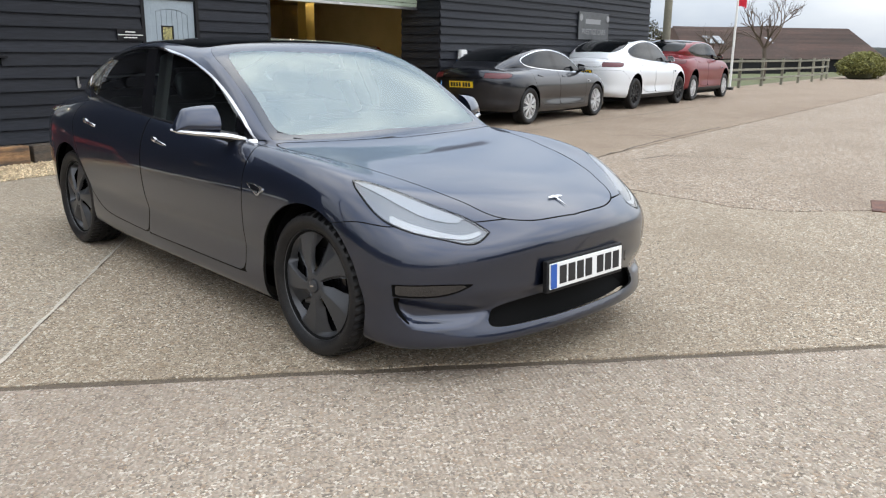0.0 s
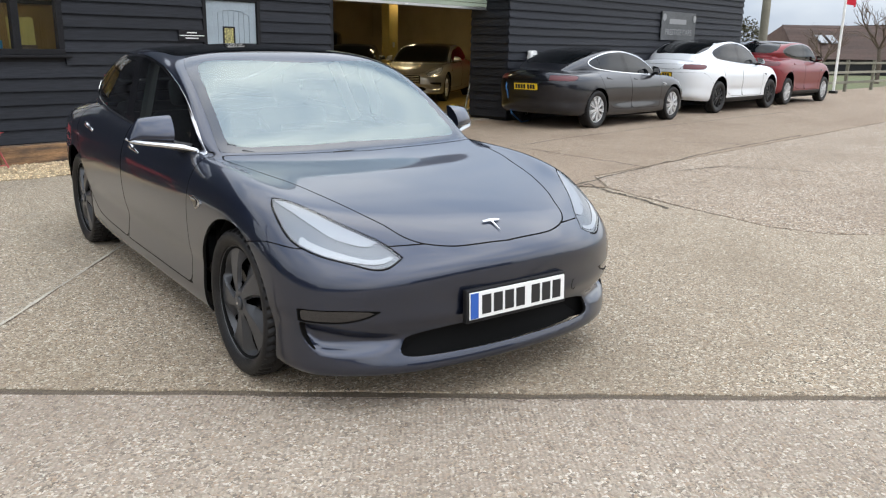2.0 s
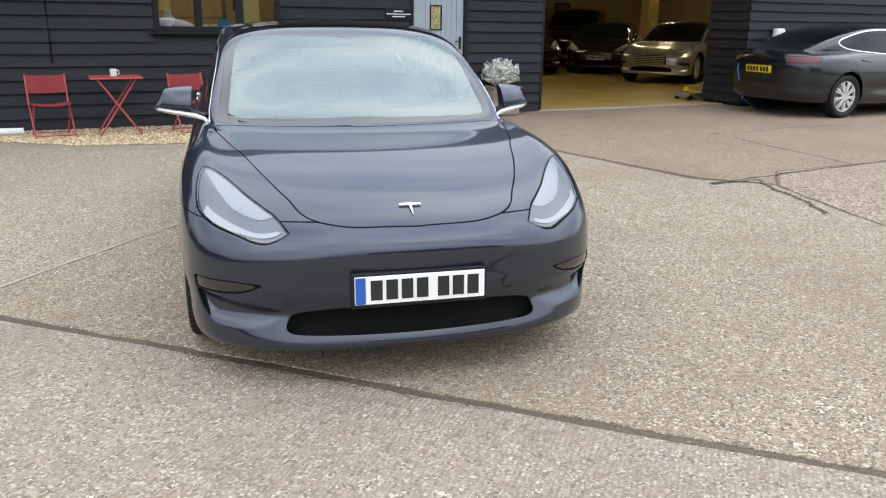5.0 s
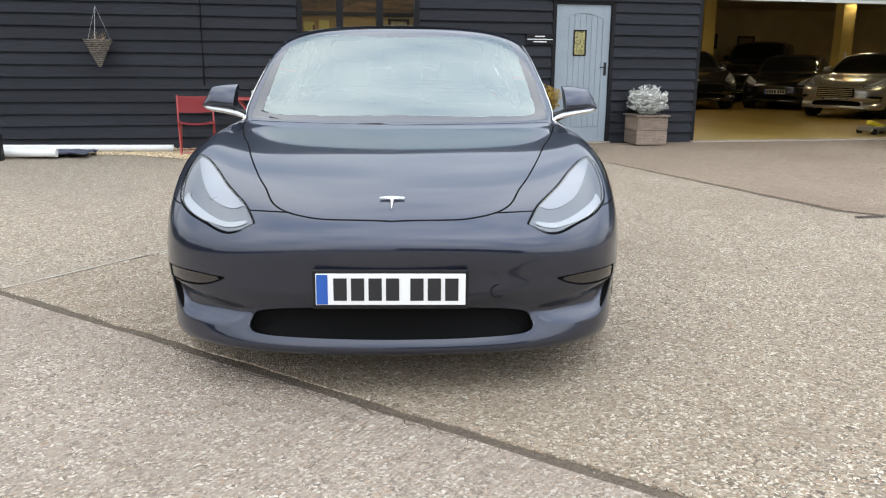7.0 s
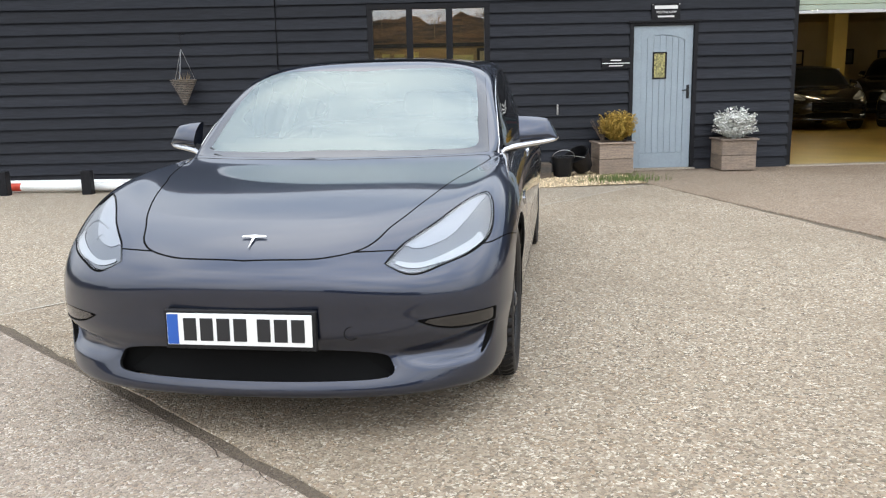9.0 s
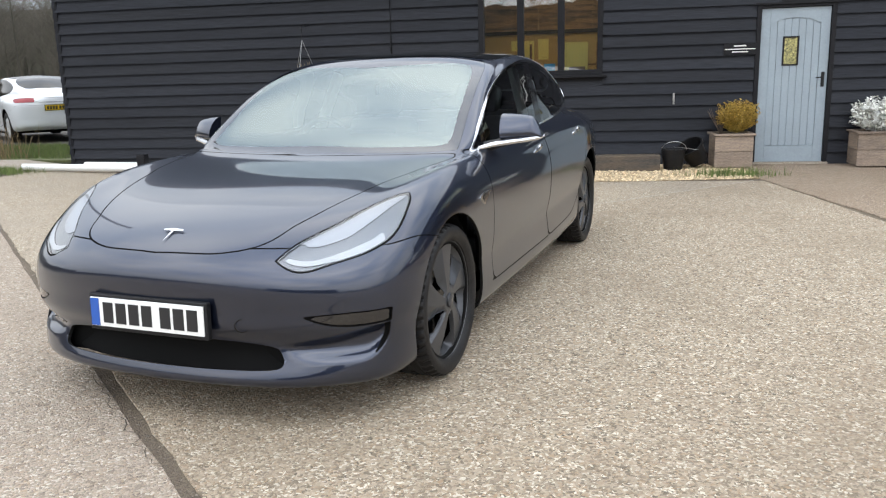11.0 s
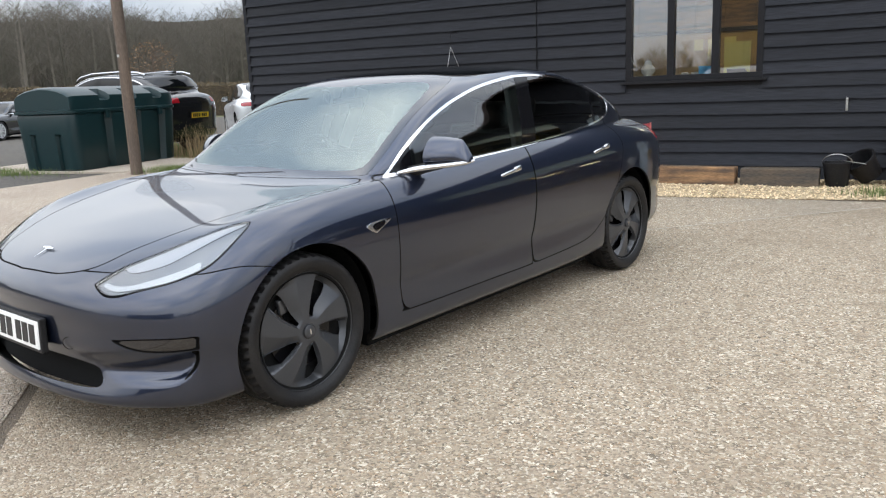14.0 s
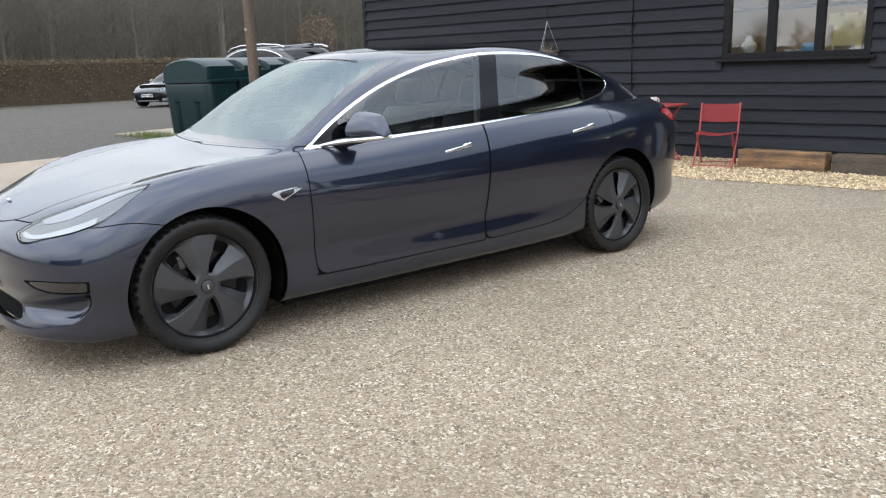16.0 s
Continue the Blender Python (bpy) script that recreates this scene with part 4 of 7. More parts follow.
def aero_cover(bm_seg=100):
    """Five broad blades round a cap, with a slot beside each blade; x is outwards."""
    R, N, K = 0.243, 44, 260
    r, a = np.linspace(0.03, R, N), np.linspace(0, 2 * np.pi, K, endpoint=False)
    rr, aa = np.meshgrid(r, a, indexing="ij")
    k = np.mod(aa + 0.62 * (rr - 0.12) * 2, 2 * np.pi / 5) / (2 * np.pi / 5)
    ramp = np.clip((k - 0.34) / 0.46, 0, 1) * (k < 0.90) + np.clip((0.97 - k) / 0.07, 0, 1) * (k >= 0.90)
    mid_r = np.clip((rr - 0.05) / 0.05, 0, 1) * np.clip((0.230 - rr) / 0.022, 0, 1)
    h = 0.018 * (1 - (rr / R) ** 2) - 0.044 * ramp * mid_r
    h = np.where(rr > 0.236, 0.004, h)
    P = np.stack([h, rr * np.cos(aa), rr * np.sin(aa)], -1).reshape(-1, 3)
    idx = np.arange(N * K).reshape(N, K)
    F = [(idx[i, j], idx[i, (j + 1) % K], idx[i + 1, (j + 1) % K], idx[i + 1, j]) for i in range(N - 1) for j in range(K)]
    w = np.interp(rr, [0.056, 0.09, 0.165, 0.200, 0.214], [0.006, 0.018, 0.034, 0.032, 0.018])
    centre = 0.78
    d = (np.abs(k - centre) * 2 * np.pi / 5 * rr - w).reshape(-1)
    d = np.where((rr.reshape(-1) < 0.058) | (rr.reshape(-1) > 0.213), 0.02, d)
    V, inn, out = cut(P, [tuple(int(i) for i in f) for f in F], d)
    return V, out


AERO_V, AERO_F = aero_cover()


def spoke_wheel(parent, n=9, w=0.034):
    bm = bmesh.new()
    for k in range(n):
        a = 2 * math.pi * k / n
        for sgn in (-1, 1):
            m = pose(0.012, 0, 0) @ Matrix.Rotation(a, 4, "X") @ Matrix.Rotation(sgn * 0.10, 4, "X")
            box(bm, -0.02, 0.006, -w / 3, w / 3, 0.05, 0.225, 0.003, m)
    lathe(bm, [(0.0, 0.015), (0.055, 0.012), (0.065, -0.02)], 24, "X")
    lathe(bm, [(0.218, -0.03), (0.224, 0.002), (0.238, 0.006), (0.243, -0.002), (0.235, -0.06), (0.218, -0.1)], 48, "X")
    return part("rim", bm, M_ALLOY, parent, "bright multi-spoke alloy rim", smooth=True)


def wheel(car, x, s, turn, aero=True, rim_mat=None, R=None, z=None, rim_scale=1.0):
    """A tyre with blocks and grooves on a covered or spoked rim; x is the wheel's middle plane."""
    out = 1 if x > 0 else -1
    R, z = R or TYRE_R, z or HUB_Z
    w = new("wheel")
    w.parent = car
    w.matrix_basis = pose(x, s, z, 0, 0, 0 if out > 0 else 180) @ Matrix.Rotation(turn, 4, "X")
    bm = bmesh.new()
    K = 144
    prof = [(.238, .088, 0), (.246, .100, 0), (.262, .108, 0), (.285, .1165, 0), (.308, .1165, 0), (.326, .110, 0), (.3375, .100, 1), (.344, .082, 1), (.345, .060, 1), (.338, .057, 0), (.338, .051, 0), (.345, .048, 0), (.345, .020, 0), (.338, .017, 0), (.338, .010, 0), (.345, .007, 2)]
    prof = prof + [(r, -x1, b) for r, x1, b in reversed(prof)]
    inner = 0.238 * rim_scale
    rings = []
    for r, h, b in prof:
        ring = []
        for j in range(K):
            g = 0.010 if (b == 1 and (j + (1 if h > 0 else 2)) % 3 == 0) or (b == 2 and j % 6 == 0) else 0.0
            a = 2 * math.pi * (j + (0.6 if b == 1 and abs(h) < 0.09 else 0)) / K
            q = inner + (r - 0.238) * (R - inner) / (0.345 - 0.238) - g
            ring.append(bm.verts.new((h, q * math.cos(a), q * math.sin(a))))
        rings.append(ring)
    for a, b in zip(rings, rings[1:]):
        for j in range(K):
            bm.faces.new((a[j], a[(j + 1) % K], b[(j + 1) % K], b[j]))
    bmesh.ops.recalc_face_normals(bm, faces=bm.faces[:])
    part("tyre", bm, M_RUBBER, w, "black treaded tyre", smooth=True, angle=28)
    part("barrel", lathe(bmesh.new(), [(0.0, 0.03), (0.16, 0.03), (0.20, 0.035), (0.232, 0.05), (0.24, 0.09), (0.247, 0.094), (0.238, 0.07), (0.225, -0.09), (0.24, -0.1)], 48, "X"), M_UNDER, w, smooth=True)
    if aero:
        c = panel("wheel_cover", AERO_V * np.array([1, rim_scale, rim_scale]) + np.array([0.083, 0, 0]), AERO_F, M_AERO, w, "matt grey five-blade wheel cover", lip=0.005)
        part("rim_edge", lathe(bmesh.new(), [(r * rim_scale, h) for r, h in ((0.236, 0.086), (0.240, 0.094), (0.247, 0.097), (0.251, 0.092), (0.246, 0.08))], 64, "X"), M_RIMEDGE, w, smooth=True)
        cap = bmesh.new()
        lathe(cap, [(0.0, 0.112), (0.022, 0.111), (0.029, 0.108), (0.032, 0.098)], 24, "X")
        part("hub_cap", cap, M_AERO, w, smooth=True)
        part("hub_mark", boxed(0.111, 0.1135, -0.004, 0.004, -0.012, 0.012), M_SATIN, w, "small silver emblem on the cap")
        bd = bmesh.new()
        lathe(bd, [(0.0, 0.045), (0.165, 0.045), (0.165, 0.035)], 40, "X")
        part("brake_disc", bd, M_PILLAR, w, smooth=True)
        part("caliper", boxed(0.03, 0.06, -0.09, -0.05, 0.10, 0.165, 0.008), M_RIMEDGE, w, "silver brake caliper behind the cover")
    else:
        sp = spoke_wheel(w)
        sp.matrix_basis = pose(0.085, 0, 0)
        if rim_mat:
            sp.data.materials[0] = rim_mat
        bd = bmesh.new()
        lathe(bd, [(0.0, 0.04), (0.165, 0.04), (0.165, 0.03)], 32, "X")
        part("brake_disc", bd, M_STEEL, w, smooth=True)
    return w


def number_plate(car, m, back, width=0.52, height=0.111):
    """A flat plate in its black holder with seven dark bars where its characters stand."""
    e = new("number_plate")
    e.parent = car
    e.matrix_basis = m
    part("plate_holder", boxed(-width / 2 - 0.012, width / 2 + 0.012, 0.004, 0.030, -height / 2 - 0.016, height / 2 + 0.012, 0.004), M_BLACKPL, e, "black plastic plate holder")
    part("plate", boxed(-width / 2, width / 2, -0.003, 0.004, -height / 2, height / 2, 0.002), M_PLATEW if not back else M_PLATEY, e, "white plate with dark bars" if not back else "yellow plate with dark bars")
    if not back:
        part("blue_band", boxed(-width / 2 + 0.003, -width / 2 + 0.042, -0.0055, -0.002, -height / 2 + 0.003, height / 2 - 0.003), M_BLUE, e, "blue band at the plate's edge")
    x = -width / 2 + (0.062 if not back else 0.03)
    for k in range(7):
        if k == 4:
            x += 0.024
        part("bar", boxed(x, x + 0.046, -0.0055, -0.002, -0.0395, 0.0395), M_INK, e)
        x += 0.0605
    return e


def seat(car, x, s, name="seat", wide=0.25):
    e = new(name)
    e.parent = car
    e.matrix_basis = pose(x, s, 0)
    part("cushion", boxed(-wide, wide, -0.28, 0.26, 0.36, 0.52, 0.05), M_SEAT, e, smooth=True, angle=60)
    part("backrest", boxed(-wide, wide, -0.07, 0.07, 0.0, 0.60, 0.05, pose(0, 0.25, 0.46, -20)), M_SEAT, e, smooth=True, angle=60)
    part("headrest", boxed(-0.13, 0.13, -0.05, 0.05, 0.62, 0.80, 0.045, pose(0, 0.25, 0.46, -17)), M_SEAT, e, smooth=True, angle=60)
    return e


def wing_mirror(car, side, paint):
    """A rounded painted shell over a bright lower strip on an arm; the glass looks back."""
    e = new("wing_mirror")
    e.parent = car
    n_u, n_v = 18, 13
    bm = bmesh.new()
    grid = []
    for i in range(n_u + 1):
        u = i / n_u
        row = []
        for j in range(n_v + 1):
            v = j / n_v
            x = 0.885 + 0.182 * u - 0.02 * (1 - u) * v
            top = 1.108 - 0.030 * u**2 - 0.075 * max(0, u - 0.72) ** 1.4 / 0.28**1.4
            low = 0.972 + 0.016 * u
            half = (top - low) / 2
            ang = math.pi * (v - 0.5)
            z = (top + low) / 2 + half * math.sin(ang)
            depth = 0.15 * (1 - 0.60 * u**2.0)
            s = 0.915 + 0.025 * u - depth * (max(0.0, math.cos(ang)) ** 0.55) * (1.0 - 0.72 * v**1.15) - 0.015 * (1 - u)
            row.append(bm.verts.new((side * x, s, z)))
        grid.append(row)
    for a, b in zip(grid, grid[1:]):
        for j in range(n_v):
            bm.faces.new((a[j], b[j], b[j + 1], a[j + 1]))
    bm.faces.new(grid[0]), bm.faces.new(list(reversed(grid[-1])))
    bmesh.ops.recalc_face_normals(bm, faces=bm.faces[:])
    part("mirror_shell", bm, paint, e, smooth=True, angle=50)
    bm = bmesh.new()
    box(bm, 0.905, 1.03, 0.912, 0.922, 0.995, 1.07, 0.004)
    for v in bm.verts:
        v.co.x *= side
    bmesh.ops.recalc_face_normals(bm, faces=bm.faces[:])
    part("mirror_glass", bm, M_CHROME, e, "mirror glass")
    bm = bmesh.new()
    tube(bm, [(side * .80, .69, .950), (side * .85, .745, .962), (side * .92, .79, .972), (side * 1.00, .84, .980), (side * 1.05, .90, .986), (side * 1.068, .945, .992)], [.010, .013, .014, .013, .012, .006], 8)
    part("mirror_strip", bm, M_SATIN, e, "bright satin strip under the mirror", smooth=True)
    bm = bmesh.new()
    tube(bm, [(side * .80, .78, .945), (side * .86, .82, .962), (side * .93, .86, .985)], [.030, .024, .03], 8)
    part("mirror_arm", bm, M_BLACKPL, e, smooth=True)
    return e


def saloon(paint, m, label, aero=True, plates=(True, True), fine=True, warp=None, wheels=None, skirt=None, trim=None, group=""):
    """A car from the shell. fine: with its cabin; warp: a stretch for another make; wheels: (half track, axle, axle, radius, rim material); skirt: height of black cladding."""
    car = thing("car", m, label, "car", group)
    WARP[0] = warp
    V, F = grid_mesh(shell(SALOON, 14, 9) if fine else shell(SALOON, 8, 6))
    # the scoops beside the lower grille sink into the bumper
    front = V[:, 1] < -0.4
    d = np.where(front, inside_by(V[:, [0, 2]], SCOOP), 1.0)
    deep = np.clip(-d / 0.032, 0, 1)
    V = V.copy()
    V[:, 1] += 0.048 * deep * np.clip((V[:, 0] - 0.42) / 0.36, 0, 1)
    across = normals_of(V, F)
    across[np.abs(V[:, 0]) < 1e-4, 0] = 0.0
    V = np.concatenate([V, across], 1)
    V, _, F = cut(V, F, arch_cut(V, F))
    V, grille, F = take(V, F, "front", GRILLE, 0.0, ahead=-0.5)
    shellV, shellF = V, F
    V, screen, F = take(V, F, "top", SCREEN, 0.0006, low=0.90, ahead=1.9)
    edge = np.where(V[:, 1] > 1.75, 0.1, np.maximum(0.668 + 0.27 * (1.33 - V[:, 2]), np.where(V[:, 1] < 0.85, 0.775 - 0.3 * np.maximum(0, V[:, 1] - 0.62), 0)))
    V, flank, other = cut(V, F, edge - V[:, 0])
    V, glass_side, F = take(V, flank, "side", DAYLIGHT, 0.0, low=0.85)
    glass_side, spare = main_piece(glass_side)
    F = F + spare
    F = F + other
    V, roof, F = take(V, F, "top", ROOF_PANE, 0.002, low=1.2)
    V, rear, F = take(V, F, "top", REAR_PANE, 0.002, low=1.0, behind=2.4)
    V, lamp, F = take(V, F, "top", LAMP, 0.0025, low=0.55, ahead=0.0)
    V, bonnet, F = take(V, F, "top", BONNET, 0.0032, low=0.64, ahead=0.65)
    V, door_f, F = take(V, F, "side", DOOR_F, 0.003)
    V, door_r, F = take(V, F, "side", DOOR_R, 0.003)
    V, fog, F = take(V, F, "front", FOG, 0.003, ahead=-0.4)
    V, vent, F = take(V, F, "front", VENT, 0.0, ahead=-0.4)
    V, bumper, F = take(V, F, "side", BUMPER, 0.002, ahead=0.1)
    V, tail, F = take(V, F, "side", TAIL, 0.002, behind=3.0)
    V, mid_tail, tail = cut(V, tail, V[:, 0] - 0.46)
    F = F + mid_tail
    V, rbumper, F = take(V, F, "side", REAR_BUMPER, 0.0015, behind=3.0)
    V, boot, F = take(V, F, "front", BOOT, 0.002, behind=3.38)
    if skirt:
        V, low, F = cut(V, F, V[:, 2] - skirt)
        while low:
            piece, low = main_piece(low)
            if len(piece) > 8:
                for sd in ("left", "right"):
                    panel("cladding", V, piece, M_BLACKPL, car, "black plastic lower cladding", mirror=sd, lip=0.012)
    # turned panel edges are coloured black, as the shade in the shut lines
    panel("body", V, F, paint, car, mirror="both", lip=0.012, seam=M_UNDER)
    panel("bonnet", V, bonnet, paint, car, mirror="both", lip=0.012, seam=M_UNDER)
    fb = panel("front_bumper", V, bumper, paint, car, mirror="both", lip=0.012, seam=M_UNDER)
    panel("rear_bumper", V, rbumper, paint, car, mirror="both", lip=0.012, seam=M_UNDER)
    panel("boot_lid", V, boot, paint, car, mirror="both", lip=0.012, seam=M_UNDER)
    # black shell added behind the shut lines, its colour standing for shade in the gaps
    inner = [f for f in shellF if shellV[f[0]][2] < 0.93 or (shellV[f[0]][1] < 0.62)]
    panel("inner_shell", shellV, inner, M_UNDER, car, mirror="both", push=-0.014)
    # glazing
    cV, clear, border = cut(V, screen, inside_by(V[:, [0, 1]], CLEAR))
    panel("windscreen", cV, clear, M_WS if fine else M_ROOFGLASS, car, "windscreen mirroring the pale sky", mirror="both").visible_shadow = False
    panel("windscreen_border", cV, border, M_FRIT, car, mirror="both")
    panel("roof_glass", V, roof, M_ROOFGLASS, car, "black glass roof", mirror="both")
    panel("rear_window", V, rear, M_ROOFGLASS, car, mirror="both")
    gV, pane, chrome = cut(V, glass_side, inside_by(V[:, [1, 2]], DAYLIGHT) + 0.0125)
    for sd in ("left", "right"):
        panel("window_trim", gV, chrome, trim or M_CHROME, car, "window surround", mirror=sd, push=0.003, lip=0.006)
        pV, pF = gV, pane
        bars = [outline([(1.70, .9), (1.845, .9), (1.985, 1.5), (1.855, 1.5)], 3, corners=(0, 1, 2, 3)), outline([(2.60, .95), (2.64, .95), (2.715, 1.4), (2.685, 1.4)], 3, corners=(0, 1, 2, 3)), outline([(.55, .9), (.80, .9), (.815, 1.3), (.55, 1.3)], 3, corners=(0, 1, 2, 3))]
        for b in bars:
            pV, pillar, pF = take(pV, pF, "side", b, 0.0)
            pillar, spare = main_piece(pillar)
            pF = pF + spare
            panel("window_pillar", pV, pillar, M_PILLAR, car, mirror=sd)
        for lo, hi in ((-9, 1.78), (1.78, 2.65), (2.65, 9)):
            fs = [f for f in pF if lo < pV[f[0]][1] <= hi]
            if fs:
                panel("side_window", pV, fs, M_SIDEGLASS if fine else M_ROOFGLASS, car, mirror=sd).visible_shadow = False
        panel("front_door", V, door_f, paint, car, mirror=sd, lip=0.012, seam=M_UNDER)
        panel("rear_door", V, door_r, paint, car, mirror=sd, lip=0.012, seam=M_UNDER)
        # headlamp: lens over bowls
        hl = new("headlight")
        hl.parent = car
        sg = -1 if sd == "right" else 1
        panel("lens", V, lamp, M_LENS, hl, mirror=sd, push=0.001).visible_shadow = False
        hd = inside_by(V[:, [0, 1]], LAMP)
        hV, core, rim = cut(V, lamp, hd + 0.006)
        panel("lamp_frame", hV, rim, M_PIANO, hl, "black lamp surround", mirror=sd, push=-0.003)
        # three bands: bright bowl above, grey housing, light guide along the foot
        cross = inside_by(hV[:, [0, 1]], outline([(.46, -.62), (.60, -.59), (.70, -.505), (.75, -.40), (.79, -.33), (.90, -.32), (.9, -.9), (.4, -.9)], 5, corners=(0, 5, 6, 7)))
        hV, low, up = cut(hV, core, cross)
        guide = inside_by(hV[:, [0, 1]], outline([(.50, -.655), (.60, -.630), (.69, -.555), (.77, -.455), (.79, -.40), (.81, -.44), (.76, -.525), (.67, -.60), (.60, -.648), (.54, -.664)], 5, corners=(0, 4)))
        hV, drl, low = cut(hV, low, guide)
        panel("light_guide", hV, drl, M_DRL, hl, "white light guide", mirror=sd, push=-0.005)
        bright = inside_by(hV[:, [0, 1]], outline([(.540, -.585), (.60, -.573), (.685, -.495), (.735, -.40), (.768, -.31), (.80, -.20), (.79, -.19), (.75, -.245), (.69, -.345), (.635, -.447), (.58, -.527)], 5, corners=(0, 5)))
        hV, bowl, up = cut(hV, up, bright)
        panel("reflector", hV, bowl, M_LAMPBOWL, hl, "bright silver reflector", mirror=sd, push=-0.006)
        panel("lamp_housing", hV, up + low, M_LAMPDARK, hl, "grey lamp housing", mirror=sd, push=-0.0105)
        for c in range(3 if fine else 0):
            bm = bmesh.new()
            lathe(bm, [(0.0, 0.0), (0.022, 0.004), (0.026, 0.014), (0.024, 0.016)], 20, "Z", pose(sg * (.66 + .05 * c), -.50 + .075 * c, .715 + .018 * c, 55, 0, sg * 25))
            part("projector", bm, M_LAMPBOWL, hl, smooth=True)
        panel("fog_lamp", V, fog, M_PIANO, car, "narrow fog lamp with dark lens", mirror=sd, push=-0.004)
        panel("side_vent", V, vent, M_UNDER, car, mirror=sd, push=-0.03)
        panel("tail_light", V, tail, M_REDLENS if fine or "behind" in group else M_REDDULL, car, "red wrap-round tail light", mirror=sd, push=-0.001)
        # repeater badge on the wing
        bV, badge, _ = split(V, F, "side", BADGE, 0.0)
        badge = [f for f in badge if bV[f[0]][0] > 0.8]
        rp = panel("side_repeater", bV, badge, M_SATIN, car, "bright triangular repeater on the wing", mirror=sd, push=0.006, lip=0.006)
        bV, lens, _ = split(bV, badge, "side", outline([(.372, .7635), (.44, .770), (.520, .7795), (.452, .7515), (.404, .729), (.385, .745)], 4, corners=(0, 2, 4)), 0.0)
        panel("repeater_lens", bV, main_piece(lens)[0], M_PIANO, rp, "dark lens of the repeater", mirror=sd, push=0.009)
        for s0, z0, s1, z1 in ((1.41, .850, 1.606, .876), (2.413, .880, 2.611, .907)):
            bm = bmesh.new()
            L = math.hypot(s1 - s0, z1 - z0)
            mm = pose(sg * (.884 if s0 < 2 else .897), s0, z0) @ Matrix.Rotation(math.atan2(z1 - z0, s1 - s0), 4, "X")
            box(bm, -0.008, 0.009, 0.0, L * 0.72, -0.010, 0.010, 0.006, mm)
            box(bm, -0.008, 0.010, L * 0.68, L, -0.013, 0.017, 0.008, mm)
            if warp:
                for v in bm.verts:
                    v.co = warp(np.array([v.co]))[0]
            part("door_handle", bm, M_SATIN if fine else paint, car, "flush door handle", smooth=True, angle=50)
    if fine:
        spot = V[np.argmin((V[:, 0] - .385) ** 2 + (V[:, 2] - .452) ** 2 + (V[:, 1] > -.4) * 9)]
        bm = bmesh.new()
        tube(bm, [(spot[0] + .024 * math.cos(a), spot[1] - .0005 + .011 * math.cos(a), spot[2] + .024 * math.sin(a)) for a in [2 * math.pi * k / 24 for k in range(25)]], .0014, 5)
        part("towing_eye_cap", bm, M_UNDER, fb, "thin round shut line of the towing eye cap")
    # lower grille: dark box with slats
    panel("grille", V, grille, M_UNDER, fb, mirror="both", push=-0.06)
    for k in range(4):
        bm = bmesh.new()
        z = .312 + k * .021
        tube(bm, [(-.46, -.645, z), (-.3, -.672, z), (0, -.69, z), (.3, -.672, z), (.46, -.645, z)], .004, 6)
        part("grille_slat", bm, M_UNDER, fb)
    # wells, floor
    WARP[0] = None
    half, a0, a1, R, rim = wheels or (.79, 0.0, 2.875, TYRE_R, None)
    up = R - TYRE_R
    for s in (a0, a1):
        for sg in (-1, 1):
            bm = bmesh.new()
            lathe(bm, [(.385 * R / .345, .0), (.385 * R / .345, .29)], 40, "X", pose(sg * .56 - (.29 if sg < 0 else 0), s + .02, .365 + up))
            bmesh.ops.delete(bm, geom=[v for v in bm.verts if v.co.z < 0.2], context="VERTS")
            part("wheel_well", bm, M_UNDER, car)
    part("underfloor", boxed(-.80, .80, .42, a1 - .42, .17 + up, .24 + up), M_UNDER, car)
    part("underfloor", boxed(-.52, .52, -.58, .42, .225 + up, .26 + up), M_UNDER, car)
    part("underfloor", boxed(-.52, .52, a1 - .42, a1 + .8, .25 + up, .30 + up), M_UNDER, car)
    part("grille_backing", boxed(-.57, .57, -.665, -.60, .25 + up, .46 + up), M_UNDER, car)
    part("well_wall", boxed(-.55, .55, -.38, .45, .26, .80), M_UNDER, car)
    part("well_wall", boxed(-.55, .55, a1 - .42, a1 + .47, .30, .80), M_UNDER, car)
    for k, (x, s) in enumerate(((half, a0), (-half, a0), (half, a1), (-half, a1))):
        wheel(car, x, s, (0.15, 1.8, 0.7, 1.1)[k], aero, rim, SUBJECT_WHEELS[2] if fine else R, SUBJECT_WHEELS[k // 2][1] if fine else R, 1.05 if fine else 1.0)
    for sg in (1, -1):
        mir = wing_mirror(car, sg, paint)
        if warp:
            base = warp(np.array([[.85, .8, 1.0]]))[0]
            mir.matrix_basis = Matrix.Translation(Vector((sg * (base[0] - .85), base[1] - .8, base[2] - 1.0)))
    put = warp or (lambda p: p)
    if plates[0]:
        number_plate(car, Matrix.Translation(Vector(put(np.array([[0, -.815, .475]]))[0])) @ pose(0, 0, 0, -3), False)
    if plates[1]:
        number_plate(car, Matrix.Translation(Vector(put(np.array([[0, 3.888, .745]]))[0])) @ pose(0, 0, 0, 8, 0, 180), True)
    if not fine:
        return car
    # cabin
    for x in (-.36, .36):
        seat(car, x, 1.62)
    seat(car, 0, 2.45, "rear_bench", 0.62)
    dash = part("dashboard", boxed(-.70, .70, .72, 1.02, .70, .90, .04), M_SEAT, car, smooth=True, angle=60)
    part("dash_trim", boxed(-.66, .66, 1.021, 1.03, .80, .835), M_WOODTRIM, dash, "pale wooden dash strip")
    part("screen", boxed(-.19, .19, 1.04, 1.055, .80, 1.02, .006), M_PIANO, car, "black centre screen")
    bm = bmesh.new()
